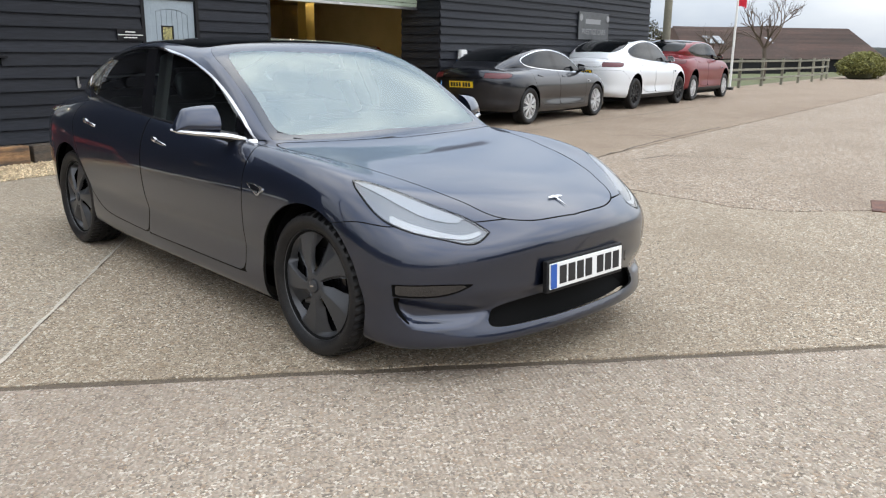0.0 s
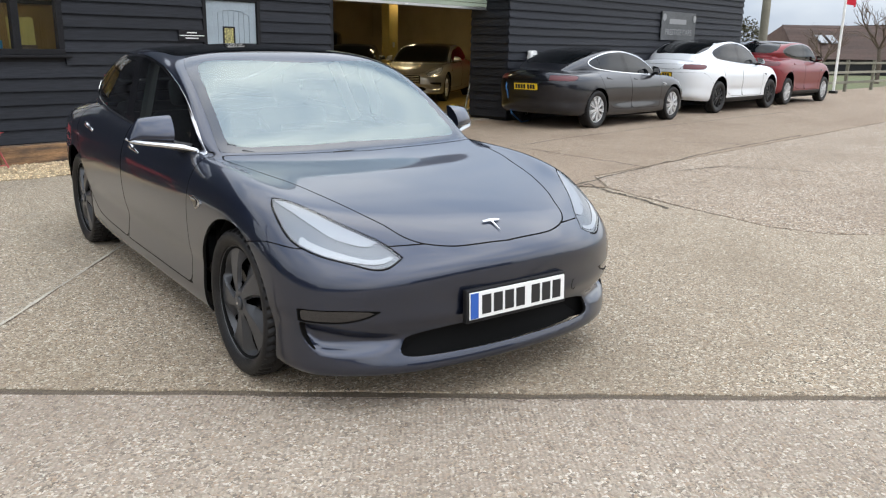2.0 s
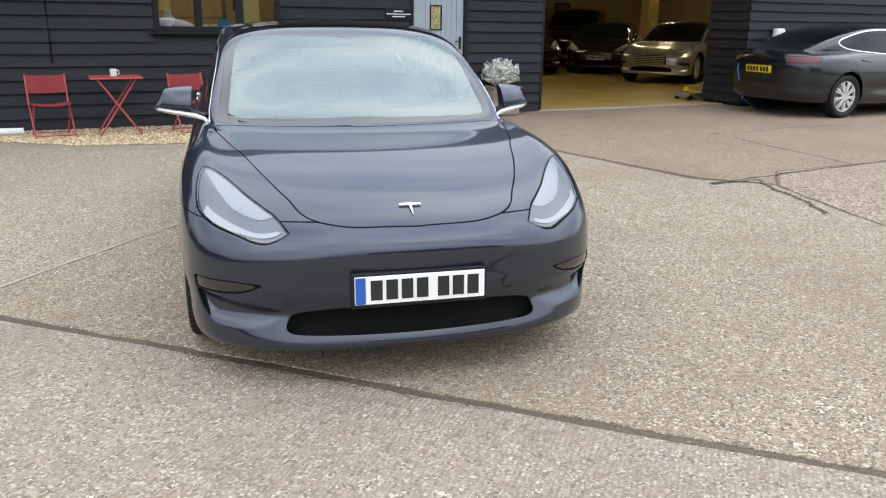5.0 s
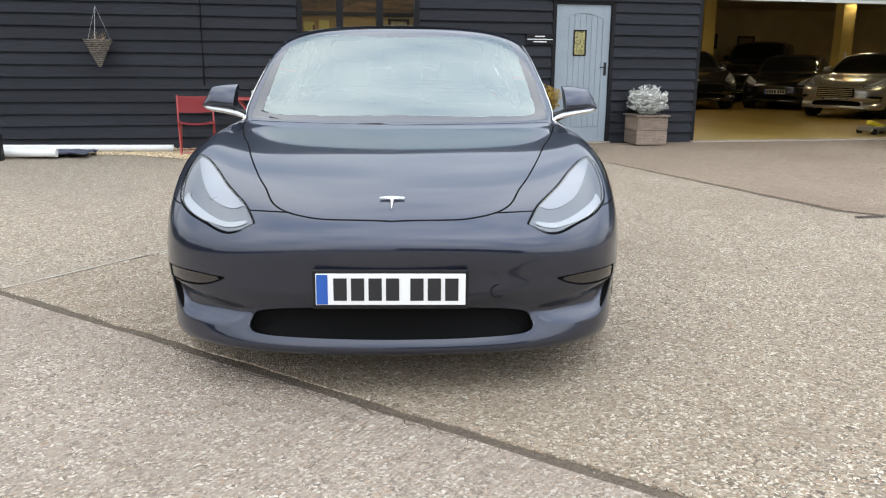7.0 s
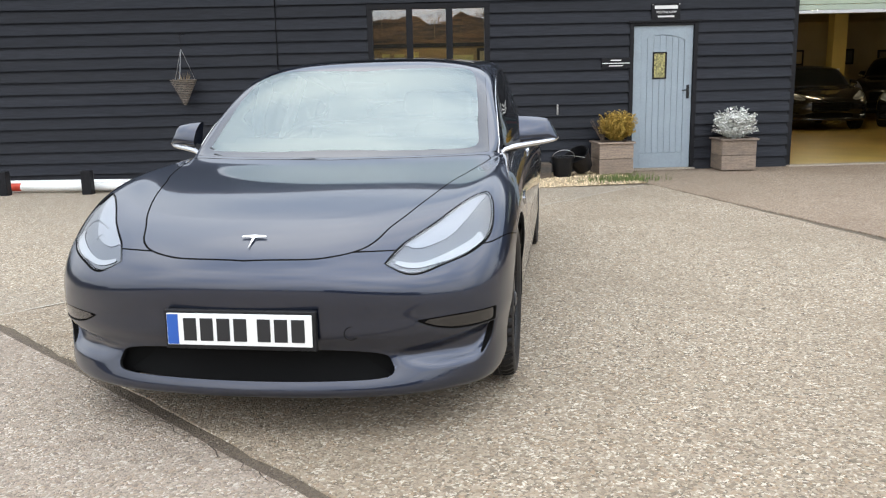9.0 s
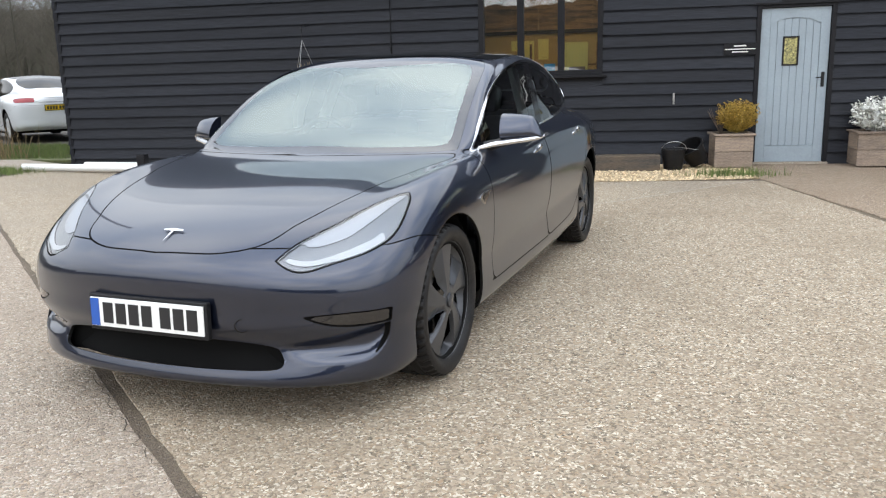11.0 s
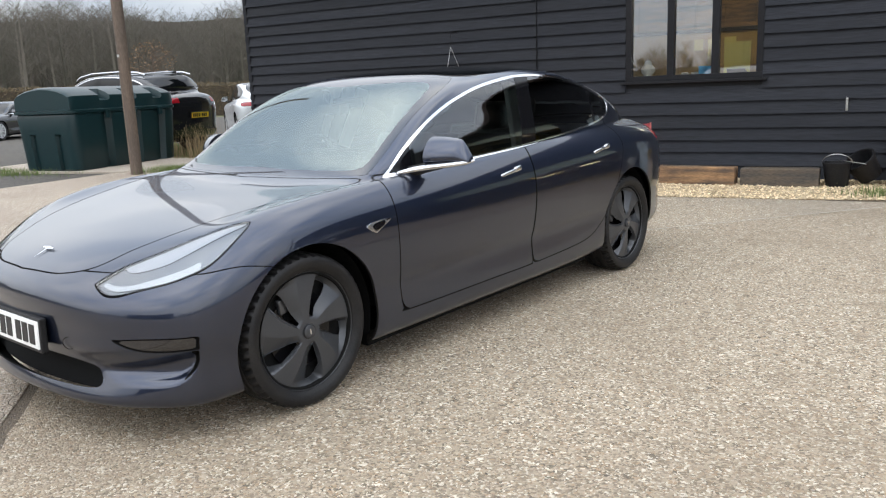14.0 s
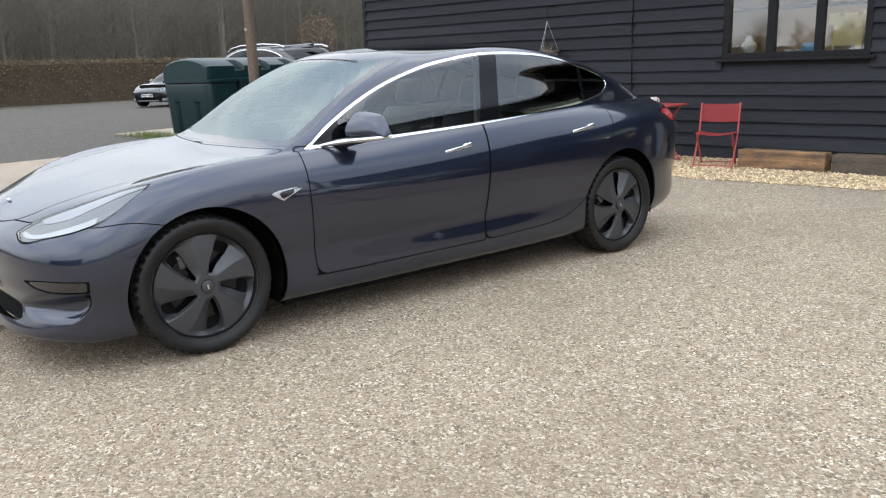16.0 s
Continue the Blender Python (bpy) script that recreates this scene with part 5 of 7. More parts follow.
    ring = [(-.36 + .18 * math.cos(a), 1.18 + .06 * math.sin(a), .90 + .17 * math.sin(a)) for a in [2 * math.pi * k / 24 for k in range(25)]]
    tube(bm, ring, .015, 8)
    rod(bm, (-.36, 1.0, .84), (-.36, 1.18, .90), .03)
    box(bm, -.52, -.20, 1.165, 1.19, .885, .915, .006)
    part("steering_wheel", bm, M_SEAT, car, smooth=True)
    part("cabin_floor", boxed(-.72, .72, .7, 2.75, .28, .34), M_SEAT, car)
    part("parcel_shelf", boxed(-.60, .60, 2.75, 3.30, .93, .96), M_SEAT, car)
    part("firewall", boxed(-.72, .72, .60, .72, .30, .90), M_SEAT, car)
    for sg in (-1, 1):
        part("door_lining", boxed(min(sg * .76, sg * .82), max(sg * .76, sg * .82), .70, 2.70, .34, .90, .02), M_SEAT, car)
        part("pillar_lining", boxed(-.02, .02, -.04, .06, 0, .42, .01, pose(sg * .74, 1.80, .95, -14, -sg * 18)), M_HEADLINER, car, "pale pillar lining")
    part("rear_view_mirror", boxed(-.12, .12, -.012, .012, -.03, .03, .01, pose(0, 1.17, 1.27, 10)), M_BLACKPL, car)
    bm = bmesh.new()
    prism(bm, [(-.075, 1.0), (.105, 1.0), (.07, 1.11), (-.04, 1.11)], 1.21, 1.268)
    part("camera_housing", bm, M_BLACKPL, car)
    for blade, arm in (([(-.69, .585, .988), (-.58, .515, .955), (-.42, .462, .932), (-.16, .43, .922)], [(-.64, .52, .955), (-.54, .475, .94), (-.42, .452, .93)]), ([(-.16, .43, .925), (.06, .43, .926), (.30, .447, .930), (.46, .475, .934)], [(-.20, .415, .932), (-.10, .415, .938), (.03, .428, .934)])):
        w = part("wiper", tube(bmesh.new(), blade, .0055, 6), M_BLACKPL, car, "black wiper blade at rest", smooth=True)
        part("wiper_arm", tube(bmesh.new(), arm, [.012, .008, .005], 6), M_BLACKPL, w, smooth=True)
    part("cowl", boxed(-.62, .62, .42, .62, .86, .91), M_UNDER, car)
    # bonnet emblem
    bm = bmesh.new()
    em = pose(0, -.640, .7495, 24)
    prism(bm, [(-.046, .022), (-.044, .032), (0, .038), (.044, .032), (.046, .022), (.016, .021), (.006, .018), (.0, -.046), (-.006, .018), (-.016, .021)], 0.0, .0025, em)
    part("emblem", bm, M_SATIN, car, "small silver bonnet emblem")
    return car


saloon(M_PAINT, CAR_AT, "dark grey metallic electric saloon parked on the concrete", plates=(True, False))

# ---- parked cars ----
def lofty(P):
    """A taller, upright five-door body."""
    P = P.copy()
    z, s = P[:, 2].copy(), P[:, 1].copy()
    w = np.clip((z - 0.95) / 0.45, 0, 1)
    end = np.interp(z, [0.95, 1.07, 1.16, 1.265, 1.38, 1.416, 1.45], [3.87, 3.79, 3.46, 3.17, 2.80, 2.46, 2.16])
    f = np.clip((s - 2.0) / np.maximum(end - 2.0, 0.05), 0, 1)
    s = np.where((s > 2.0) & (z > 0.95), 2.0 + f * (3.87 - 0.5 * w - 2.0), s)
    P[:, 1] = s * 0.953
    P[:, 0] = P[:, 0] * (1.0 + 0.14 * w)
    P[:, 2] = np.where(z < 0.95, z * 1.20 + 0.02, 1.16 + (z - 0.95) * 1.12)
    return P


def tall(P):
    """A big, high hatchback body."""
    return P * np.array([1.075, 1.031, 1.165])


def low(P):
    return P * np.array([0.96, 0.90, 0.90])


M_WHITEPAINT = plain("pearl_white_paint", (0.72, 0.74, 0.76), 0.3, 0.1, 1.0)
M_REDPAINT = mat("dark_red_metallic_paint", (0.17, 0.002, 0.008), 0.35, metal=0.3, vary=0.2, bump=0.0, coat=0.5, grain=0.1, small=600)
M_BLACKPAINT = plain("gloss_black_paint", (0.008, 0.008, 0.009), 0.2, 0.0, 1.0)
M_SILVERPAINT = plain("champagne_silver_paint", (0.48, 0.47, 0.43), 0.3, 0.7, 1.0)
M_PURPLE = plain("dark_plum_paint", (0.05, 0.02, 0.035), 0.3, 0.4, 1.0)
M_GREYPAINT = mat("neutral_grey_metallic_paint", (0.0165, 0.0185, 0.0255), 0.33, metal=0.8, vary=0.3, bump=0.0, coat=1.0, grain=0.1, small=900)
M_DARKALLOY = plain("dark_alloy", (0.03, 0.03, 0.032), 0.35, 0.7)
saloon(M_GREYPAINT, pose(12.90, 6.46, 0, 0, 0, 90.6), "dark grey electric saloon with bright spoked wheels on charge", aero=False, plates=(False, True), fine=False, group="cars parked along the barn")
saloon(M_WHITEPAINT, pose(18.5, 6.75, 0, 0, 0, 90), "large white electric hatchback with black wheels", aero=False, plates=(False, True), fine=False, warp=tall, wheels=(.86, 0, 2.965, .37, M_DARKALLOY), skirt=.30, trim=M_PIANO, group="cars parked along the barn")
saloon(M_REDPAINT, pose(22.95, 6.85, 0, 0, 0, 89.5), "dark red tall estate car with grey alloy wheels", aero=False, plates=(False, True), fine=False, warp=lofty, wheels=(.79, 0, 2.741, .365, None), skirt=.30, trim=M_PIANO, group="cars parked along the barn")
estate = saloon(M_BLACKPAINT, pose(-14.0, 9.95, rise(-13.9), 0, 0, -86), "black tall estate car with roof rails seen from behind", aero=False, plates=(False, True), fine=False, warp=lambda P: lofty(P) * np.array([1.05, 1.02, 1.035]), wheels=(.79, 0, 2.741, .365, None), skirt=.32, trim=M_SATIN, group="cars parked behind the barn")
saloon(M_WHITEPAINT, pose(-13.7, 15.8, rise(-13.7), 0, 0, -130), "white saloon with red tail lights parked on grass", aero=False, plates=(False, True), fine=False, warp=lambda P: P * np.array([1.0, 1.0, 1.06]), trim=M_PIANO, group="cars parked behind the barn")
saloon(M_PURPLE, pose(-12.3, 19.2, rise(-12.3), 0, 0, -126), "dark plum saloon behind the white one", aero=False, plates=(False, True), fine=False, trim=M_PIANO, group="cars parked behind the barn")
saloon(M_BLACKPAINT, pose(-24.15, 13.5, rise(-24.15), 0, 0, 24), "low black roadster on the gravel", aero=False, plates=(True, False), fine=False, warp=low, wheels=(.76, 0, 2.59, .32, None), trim=M_PIANO, group="cars parked behind the barn")
silver = saloon(M_SILVERPAINT, pose(12.47, 12.87, 0.012, 0, 0, -59.5), "champagne silver luxury saloon inside the garage", aero=False, plates=(True, False), fine=False, warp=lambda P: P * np.array([1.02, 1.06, 1.03]), wheels=(.80, 0, 3.05, .355, None), group="cars in the garage")
saloon(M_BLACKPAINT, pose(12.9, 16.1, 0.012, 0, 0, -45), "black executive saloon inside the garage", aero=False, plates=(True, False), fine=False, group="cars in the garage")
limousine = saloon(M_BLACKPAINT, pose(10.6, 16.5, 0.012, 0, 0, -12), "black limousine inside the garage", aero=False, plates=(True, False), fine=False, warp=lambda P: P * np.array([1.05, 1.08, 1.1]), wheels=(.82, 0, 3.1, .38, None), group="cars in the garage")
saloon(M_BLACKPAINT, pose(14.0, 19.4, 0.012, 0, 0, -45), "tall black off-road car inside the garage", aero=False, plates=(False, False), fine=False, warp=lambda P: lofty(P) * np.array([1.0, 1.0, 1.1]), wheels=(.80, 0, 2.741, .39, None), group="cars in the garage")
# chrome-edged radiator grilles on three of them
for owner, w in ((silver, .40), (limousine, .42)):
    e = new("radiator_grille")
    e.parent = owner
    e.matrix_basis = pose(0, -.885, .56)
    part("surround", boxed(-w, w, -.02, .05, -.10, .12, .03), M_UNDER, e)
    for k in range(5):
        part("grille_bar", boxed(-w + .02, w - .02, -.032, -.018, -.085 + k * .042, -.07 + k * .042), M_CHROME, e)
for c in estate.children:
    if c.name.startswith("number_plate"):
        c.matrix_basis = pose(0, .03, -.12) @ c.matrix_basis
# roof rails on the black estate
for sg in (-1, 1):
    bm = bmesh.new()
    tube(bm, [(sg * .68, .98, 1.66), (sg * .71, 1.15, 1.735), (sg * .71, 1.5, 1.79), (sg * .71, 2.3, 1.80), (sg * .69, 2.8, 1.77), (sg * .68, 3.02, 1.715)], .022, 8)
    part("roof_rail", bm, M_SATIN, estate, "bright metal roof rail", smooth=True)


# ---- window, door, signs ----
def text(body, size, m, material, parent, name="lettering"):
    c = bpy.data.curves.new(name, "FONT")
    c.body, c.size, c.align_x, c.align_y, c.extrude = body, size, "CENTER", "CENTER", 0.0008
    tmp = bpy.data.objects.new(name, c)
    me = bpy.data.meshes.new_from_object(tmp)
    bpy.data.objects.remove(tmp)
    me.materials.clear()
    me.materials.append(material)
    ob = new(name, me)
    ob.parent = parent
    ob.matrix_basis = m @ pose(0, 0, 0, 90)
    return ob


win = thing("window_1", pose(0, WALL_Y, 0), "three-light black framed office window", "window", kind="structure")
x0, x1, z0, z1 = WIN
fr = part("window_frame", boxed(x0, x1, -.045, .06, z0, z0 + .07, .004), M_TRIM, win)
for b in ((x0, x1, z1 - .07, z1), (x0, x0 + .075, z0 + .07, z1 - .07), (x1 - .075, x1, z0 + .07, z1 - .07), (.435, .525, z0 + .07, z1 - .07), (.985, 1.075, z0 + .07, z1 - .07)):
    part("frame_bar", boxed(b[0], b[1], -.045, .06, b[2], b[3], .004), M_TRIM, fr)
part("window_sill", boxed(x0 - .06, x1 + .06, -.10, .02, z0 - .035, z0, .006), M_TRIM, win)
for a, b in ((x0 + .07, .44), (.52, .99), (1.07, x1 - .07)):
    part("pane", boxed(a, b, .006, .012, z0 + .065, z1 - .065), M_WINGLASS, win).visible_shadow = False
tagged(part("inner_sill", boxed(x0 - .1, x1 + .1, WALL_Y + .141, WALL_Y + .40, z0 - .04, z0 + .005, .004), M_WHITE), "white painted inner window sill", "sill", kind="structure")
tagged(part("wall_office_back", boxed(-3, 4.9, 12.0, 12.1, 0, CEIL - .12), mat("pale_yellow_emulsion", (0.42, 0.29, 0.12), 0.8, vary=0.2, bump=0.02, grain=0.05)), "pale yellow painted office wall", "wall", kind="structure")
SILL = z0 + .006
panelling = thing("wall_panelling", pose(0, 12.0, 0), "brown boarding above a dark picture rail", "panelling", kind="structure")
for k in range(16):
    part("plank", boxed(-3 + k * .49, -3 + k * .49 + .484, -.03, 0, 2.06, CEIL - .12, .003), M_SLEEPER, panelling)
part("picture_rail", boxed(-3, 4.9, -.05, 0, 1.99, 2.055, .006), M_BLACKPL, panelling)
M_NOTICE = plain("yellow_card", (0.72, 0.62, 0.20), 0.8)
for xa, xb, za, zb in ((-.08, .07, 1.70, 1.88), (.15, .34, 1.45, 1.87), (.42, .61, 1.53, 1.90)):
    ob = tagged(part("notice", boxed(xa, xb, 11.99, 12.0, za, zb, .002), M_NOTICE), "yellow card notice pinned to the office wall", "notice", "wall notices")
ob = tagged(part("notice_board", boxed(-.16, .16, -.008, .008, 0, .45, .003), M_NOTICE), "large pale yellow board propped on the window sill", "board")
ob.matrix_world = pose(1.225, WALL_Y + .345, SILL, -6)
orn = bmesh.new()
lathe(orn, [(.0, 0), (.055, 0), (.06, .04), (.05, .07), (.085, .11), (.095, .15), (.07, .19), (.045, .205), (.05, .23), (.04, .26), (.0, .275)], 20, "Z")
ob = tagged(part("ornament", orn, M_WHITEPL, smooth=True), "plain white rounded ornament on the window sill", "ornament")
ob.matrix_world = pose(.12, WALL_Y + .24, SILL)
ob = tagged(part("box", boxed(-.075, .075, -.05, .05, 0, .16, .004), plain("sky_blue_card", (0.02, 0.30, 0.62), 0.5)), "sky blue cardboard box on the window sill", "box")
ob.matrix_world = pose(.86, WALL_Y + .24, SILL)


def mug(m, label):
    e = thing("mug", m, label, "mug")
    bm = bmesh.new()
    lathe(bm, [(.0, .0), (.036, .0), (.040, .006), (.041, .09), (.037, .09), (.036, .01), (.0, .01)], 24, "Z")
    part("cup", bm, M_WHITEPL, e, smooth=True)
    bm = bmesh.new()
    tube(bm, [(.040, 0, .072), (.064, 0, .07), (.070, 0, .048), (.062, 0, .026), (.040, 0, .022)], .006, 8)
    part("handle", bm, M_WHITEPL, e, smooth=True)
    return e


mug(pose(.60, WALL_Y + .24, SILL), "white mug on the window sill")
mug(pose(.72, WALL_Y + .26, SILL), "white mug on the window sill")
crate = thing("crate", pose(1.24, WALL_Y + .27, SILL), "small pale wooden crate on the window sill", "crate")
for k in range(3):
    part("slat", boxed(-.11, .11, -.06, -.05, k * .04, k * .04 + .03), M_GREYWOOD, crate)
part("tray", boxed(-.11, .11, -.05, .06, 0, .085), M_GREYWOOD, crate)
pic = thing("picture", pose(1.9, 11.99, 1.75), "small framed picture on the office wall", "picture")
part("frame", boxed(-.2, .2, -.02, 0, -.2, .2, .004), M_BLACKPL, pic)
part("print", boxed(-.15, .15, -.024, -.018, -.15, .15), M_CREAM, pic)
shelf = thing("bookcase", pose(.9, 11.7, 0), "wooden bookcase filled with files", "bookcase")
for k in range(5):
    part("shelf", boxed(-.6, .6, -.15, .15, .35 * k, .35 * k + .025), M_SLEEPER, shelf)
for k in (-.6, .58):
    part("side_panel", boxed(k, k + .02, -.15, .15, 0, 1.8), M_SLEEPER, shelf)

# plank door with a small pane
dr = thing("door_1", pose(0, WALL_Y, 0), "pale blue-grey boarded door, closed, with a small pane", "door", kind="structure")
dx0, dx1, dz1 = 3.60, 4.44, 2.005
part("door_frame", boxed(DOOR[0], dx0 - .004, -.05, .10, 0, DOOR[3], .004), M_TRIM, dr)
part("door_frame", boxed(dx1 + .004, DOOR[1], -.05, .10, 0, DOOR[3], .004), M_TRIM, dr)
part("door_frame", boxed(dx0 - .004, dx1 + .004, -.05, .10, dz1 + .004, DOOR[3], .004), M_TRIM, dr)
part("door_frame", boxed(DOOR[0] - .03, DOOR[1] + .03, -.075, -.04, DOOR[3], DOOR[3] + .03, .004), M_TRIM, dr)
part("door_leaf", boxed(dx0, dx1, .012, .05, .03, dz1), M_DOOR, dr)
st = .115
for b in ((dx0, dx0 + st, .03, dz1), (dx1 - st, dx1, .03, dz1), (dx0 + st, dx1 - st, .03, .24)):
    part("door_rail", boxed(b[0], b[1], -.012, .012, b[2], b[3], .004), M_DOOR, dr)
# arched head rail
bm = bmesh.new()
n = 14
pts = [(dx0 + st, dz1), (dx1 - st, dz1)]
for k in range(n + 1):
    u = k / n
    pts.append((dx1 - st - (dx1 - dx0 - 2 * st) * u, 1.80 + .085 * math.sin(math.pi * u) ** 0.8))
prism(bm, pts, 0, .024, pose(0, .012, 0, 90))
part("door_rail", bm, M_DOOR, dr)
pw = (dx1 - dx0 - 2 * st) / 7
for k in range(7):
    a = dx0 + st + k * pw
    for lo, hi in (((.245, 1.865),) if not 2 <= k <= 3 else ((.245, 1.29), (1.64, 1.875))):
        part("plank", boxed(a + .002, a + pw - .002, -.002, .012, lo, hi, .003), M_DOOR, dr)
px0, px1 = dx0 + st + 2 * pw - .0, dx0 + st + 4 * pw
for b in ((px0 - .012, px0 + .008, 1.28, 1.65), (px1 - .008, px1 + .012, 1.28, 1.65), (px0, px1, 1.28, 1.30), (px0, px1, 1.63, 1.65)):
    part("pane_bead", boxed(b[0], b[1], -.016, .012, b[2], b[3], .003), M_TRIM, dr)
pane_m = mat("mottled_glass", (0.46, 0.42, 0.16), 0.15, dark=(0.08, 0.08, 0.05), big=38, small=90, vary=1.0, bump=0.3, grain=0.4)
part("pane", boxed(px0 + .008, px1 - .008, -.004, .012, 1.30, 1.63), pane_m, dr, "mottled glass pane")
hd = part("door_handle", boxed(4.365, 4.405, -.022, -.012, 1.0, 1.19, .004), M_BLACKPL, dr, "black lever handle")
bm = bmesh.new()
tube(bm, [(4.385, -.02, 1.12), (4.385, -.055, 1.12), (4.36, -.06, 1.12), (4.29, -.055, 1.115)], .008, 8)
part("lever", bm, M_BLACKPL, hd, smooth=True)
part("door_step", boxed(DOOR[0], DOOR[1], -.10, .05, 0, .03, .006), M_SMOOTH, dr)

sg = thing("sign", pose(4.03, WALL_Y - .055, 2.175), "black sign with white lettering over the door", "sign")
part("board", boxed(-.2, .2, -.008, .008, -.125, .125, .003), M_TRIM, sg)
part("bar", boxed(-.16, .16, -.0105, -.008, .05, .095), M_WHITEPL, sg)
text("PRESTIGE CARS", .042, pose(0, -.0095, .005), M_WHITEPL, sg)
part("bar", boxed(-.115, .115, -.0105, -.008, -.062, -.04), M_WHITEPL, sg)
for a in (-.185, .185):
    for b in (-.11, .11):
        part("screw", boxed(a - .006, a + .006, -.012, -.008, b - .006, b + .006), M_STEEL, sg)
sg = thing("sign", pose(3.345, WALL_Y - .055, 1.51), "small black and white notice beside the door", "sign")
part("board", boxed(-.2, .2, -.006, .008, -.072, .072, .002), M_TRIM, sg)
for b in ((-.075, .075, .03, .046), (-.19, .19, -.008, .004), (-.10, .10, -.044, -.03)):
    part("bar", boxed(b[0], b[1], -.009, -.006, b[2], b[3]), M_WHITEPL, sg)
sg = thing("sign", pose(16.42, RIGHT_Y - .07, 2.0), "weathered grey trade sign on the barn wall", "sign")
M_SIGN = mat("weathered_grey_panel", (0.085, 0.09, 0.095), 0.5, dark=(0.04, 0.043, 0.047), big=2, vary=0.9, bump=0.02)
M_FADED = plain("faded_grey_lettering", (0.26, 0.265, 0.27), 0.6)
part("board", boxed(-.87, .87, -.012, .012, -.34, .34, .004), M_SIGN, sg)
part("bar", boxed(-.50, .36, -.016, -.012, .05, .17), M_FADED, sg)
text("PRESTIGE CARS", .20, pose(0, -.0135, -.15), M_FADED, sg)
for x in (-.76, .78):
    bm = bmesh.new()
    lathe(bm, [(.0, .0), (.085, .0), (.085, .012), (.0, .012)], 24, "Z", pose(x, -.012, .20, 90))
    part("disc", bm, M_FADED, sg)


# ---- garage ----
sh = thing("garage_shutter", pose(0, WALL_Y + .02, 0), "pale green steel roller shutter, half raised", "shutter")
for k in range(11):
    z = 2.17 + k * .077
    part("slat", boxed(GAR[0] + .05, GAR[1] + .0, -.012 - .0, .012, z, z + .072, .008), M_SHUTTER, sh)
part("bottom_rail", boxed(GAR[0] + .05, GAR[1], -.02, .022, 2.12, 2.168, .006), M_STEEL, sh, "grey steel bottom rail")
part("label", boxed(7.55, 7.63, -.0225, -.020, 2.135, 2.155), M_WHITEPL, sh)
for x, y in ((12.2, 18.99), (14.85, 16.42)):
    p = thing("post", pose(x, y, 0.012), "square yellow painted post in the garage", "post", "garage posts")
    part("shaft", boxed(-.19, .19, -.17, .17, 0, CEIL - .13, .012), M_YELLOWPOST, p)
    part("socket", boxed(-.04, .04, -.185, -.17, 1.35, 1.5, .004), M_WHITEPL, p)
rr = random.Random(3)
for k, x in enumerate((8.2, 9.6, 11.0, 12.4, 14.0, 15.4)):
    e = thing("picture", pose(x, 21.98, 1.9 + rr.uniform(-.05, .05)), "framed motoring picture on the garage wall", "picture", "pictures in the garage")
    part("frame", boxed(-.32, .32, -.03, 0, -.24, .24, .004), M_BLACKPL, e)
    part("print", boxed(-.26, .26, -.034, -.028, -.18, .18), (M_CREAM, M_SIGN, M_GREYWOOD)[k % 3], e)
e = thing("banner", pose(18.97, 14.9, 1.75, 0, 0, -90), "plain red banner on the garage wall", "banner")
part("cloth", boxed(-1.0, 1.0, -.01, 0, -.5, .5, .002), plain("red_cloth", (0.42, 0.02, 0.025), 0.8), e)
e = thing("flag", pose(10.2, 21.97, 1.55), "red, white and blue flag hung on the wall", "flag")
part("cloth", boxed(-.7, .7, -.008, 0, -.4, .4), plain("navy_cloth", (0.012, 0.02, 0.12), 0.8), e)
for a in (-29, 29):
    part("stripe", boxed(-.78, .78, -.013, -.008, -.06, .06, 0, pose(0, 0, 0, 0, a)), M_WHITE, e)
part("stripe", boxed(-.7, .7, -.018, -.013, -.11, .11), M_WHITE, e)
part("stripe", boxed(-.7, .7, -.022, -.018, -.06, .06), plain("red_stripe", (0.4, 0.02, 0.03), 0.8), e)
part("stripe", boxed(-.07, .07, -.026, -.022, -.4, .4), plain("red_stripe_upright", (0.4, 0.02, 0.03), 0.8), e)
jk = thing("trolley_jack", pose(9.92, 8.88, 0.012, 0, 0, -80), "yellow trolley jack on the garage floor", "jack")
part("chassis", boxed(-.16, .16, -.32, .32, .05, .13, .02), M_STEEL, jk)
part("lift_arm", boxed(-.05, .05, -.28, .15, .10, .18, .02, pose(0, 0, 0, -14)), mat("yellow_enamel", (0.65, 0.52, 0.03), 0.4, vary=0.3, bump=0.02), jk, "yellow lifting arm")
bm = bmesh.new()
rod(bm, (0, .25, .12), (0, .42, .62), .018)
part("handle", bm, M_STEEL, jk, smooth=True)
for a in (-.15, .15):
    for b in (-.26, .26):
        bm = bmesh.new()
        rod(bm, (a - .025, b, .05), (a + .025, b, .05), .05, seg=16)
        part("castor", bm, M_BLACKPL, jk, smooth=True)
# unseen glowing battens, added above the shutter line to brighten the garage
for x, y in ((8.0, 11.0), (13.0, 11.0), (10.5, 16.5), (15.0, 16.5)):
    e = thing("ceiling_fill_light", pose(x, y, CEIL - .125), "unseen ceiling batten added to light the garage", "lamp", "garage lights")
    part("body", boxed(-.08, .08, -.75, .75, -.05, 0, .006), M_WHITEPL, e)
    part("tube", boxed(-.05, .05, -.72, .72, -.075, -.051, .004), lamp_mat("garage_fill_tube", (1.0, 0.82, 0.52), 21.0), e)
# unseen warm glowing panel, added to brighten the room behind the window
e = thing("ceiling_fill_light", pose(1.0, 10.2, CEIL - .125), "unseen glowing panel added to light the office", "lamp")
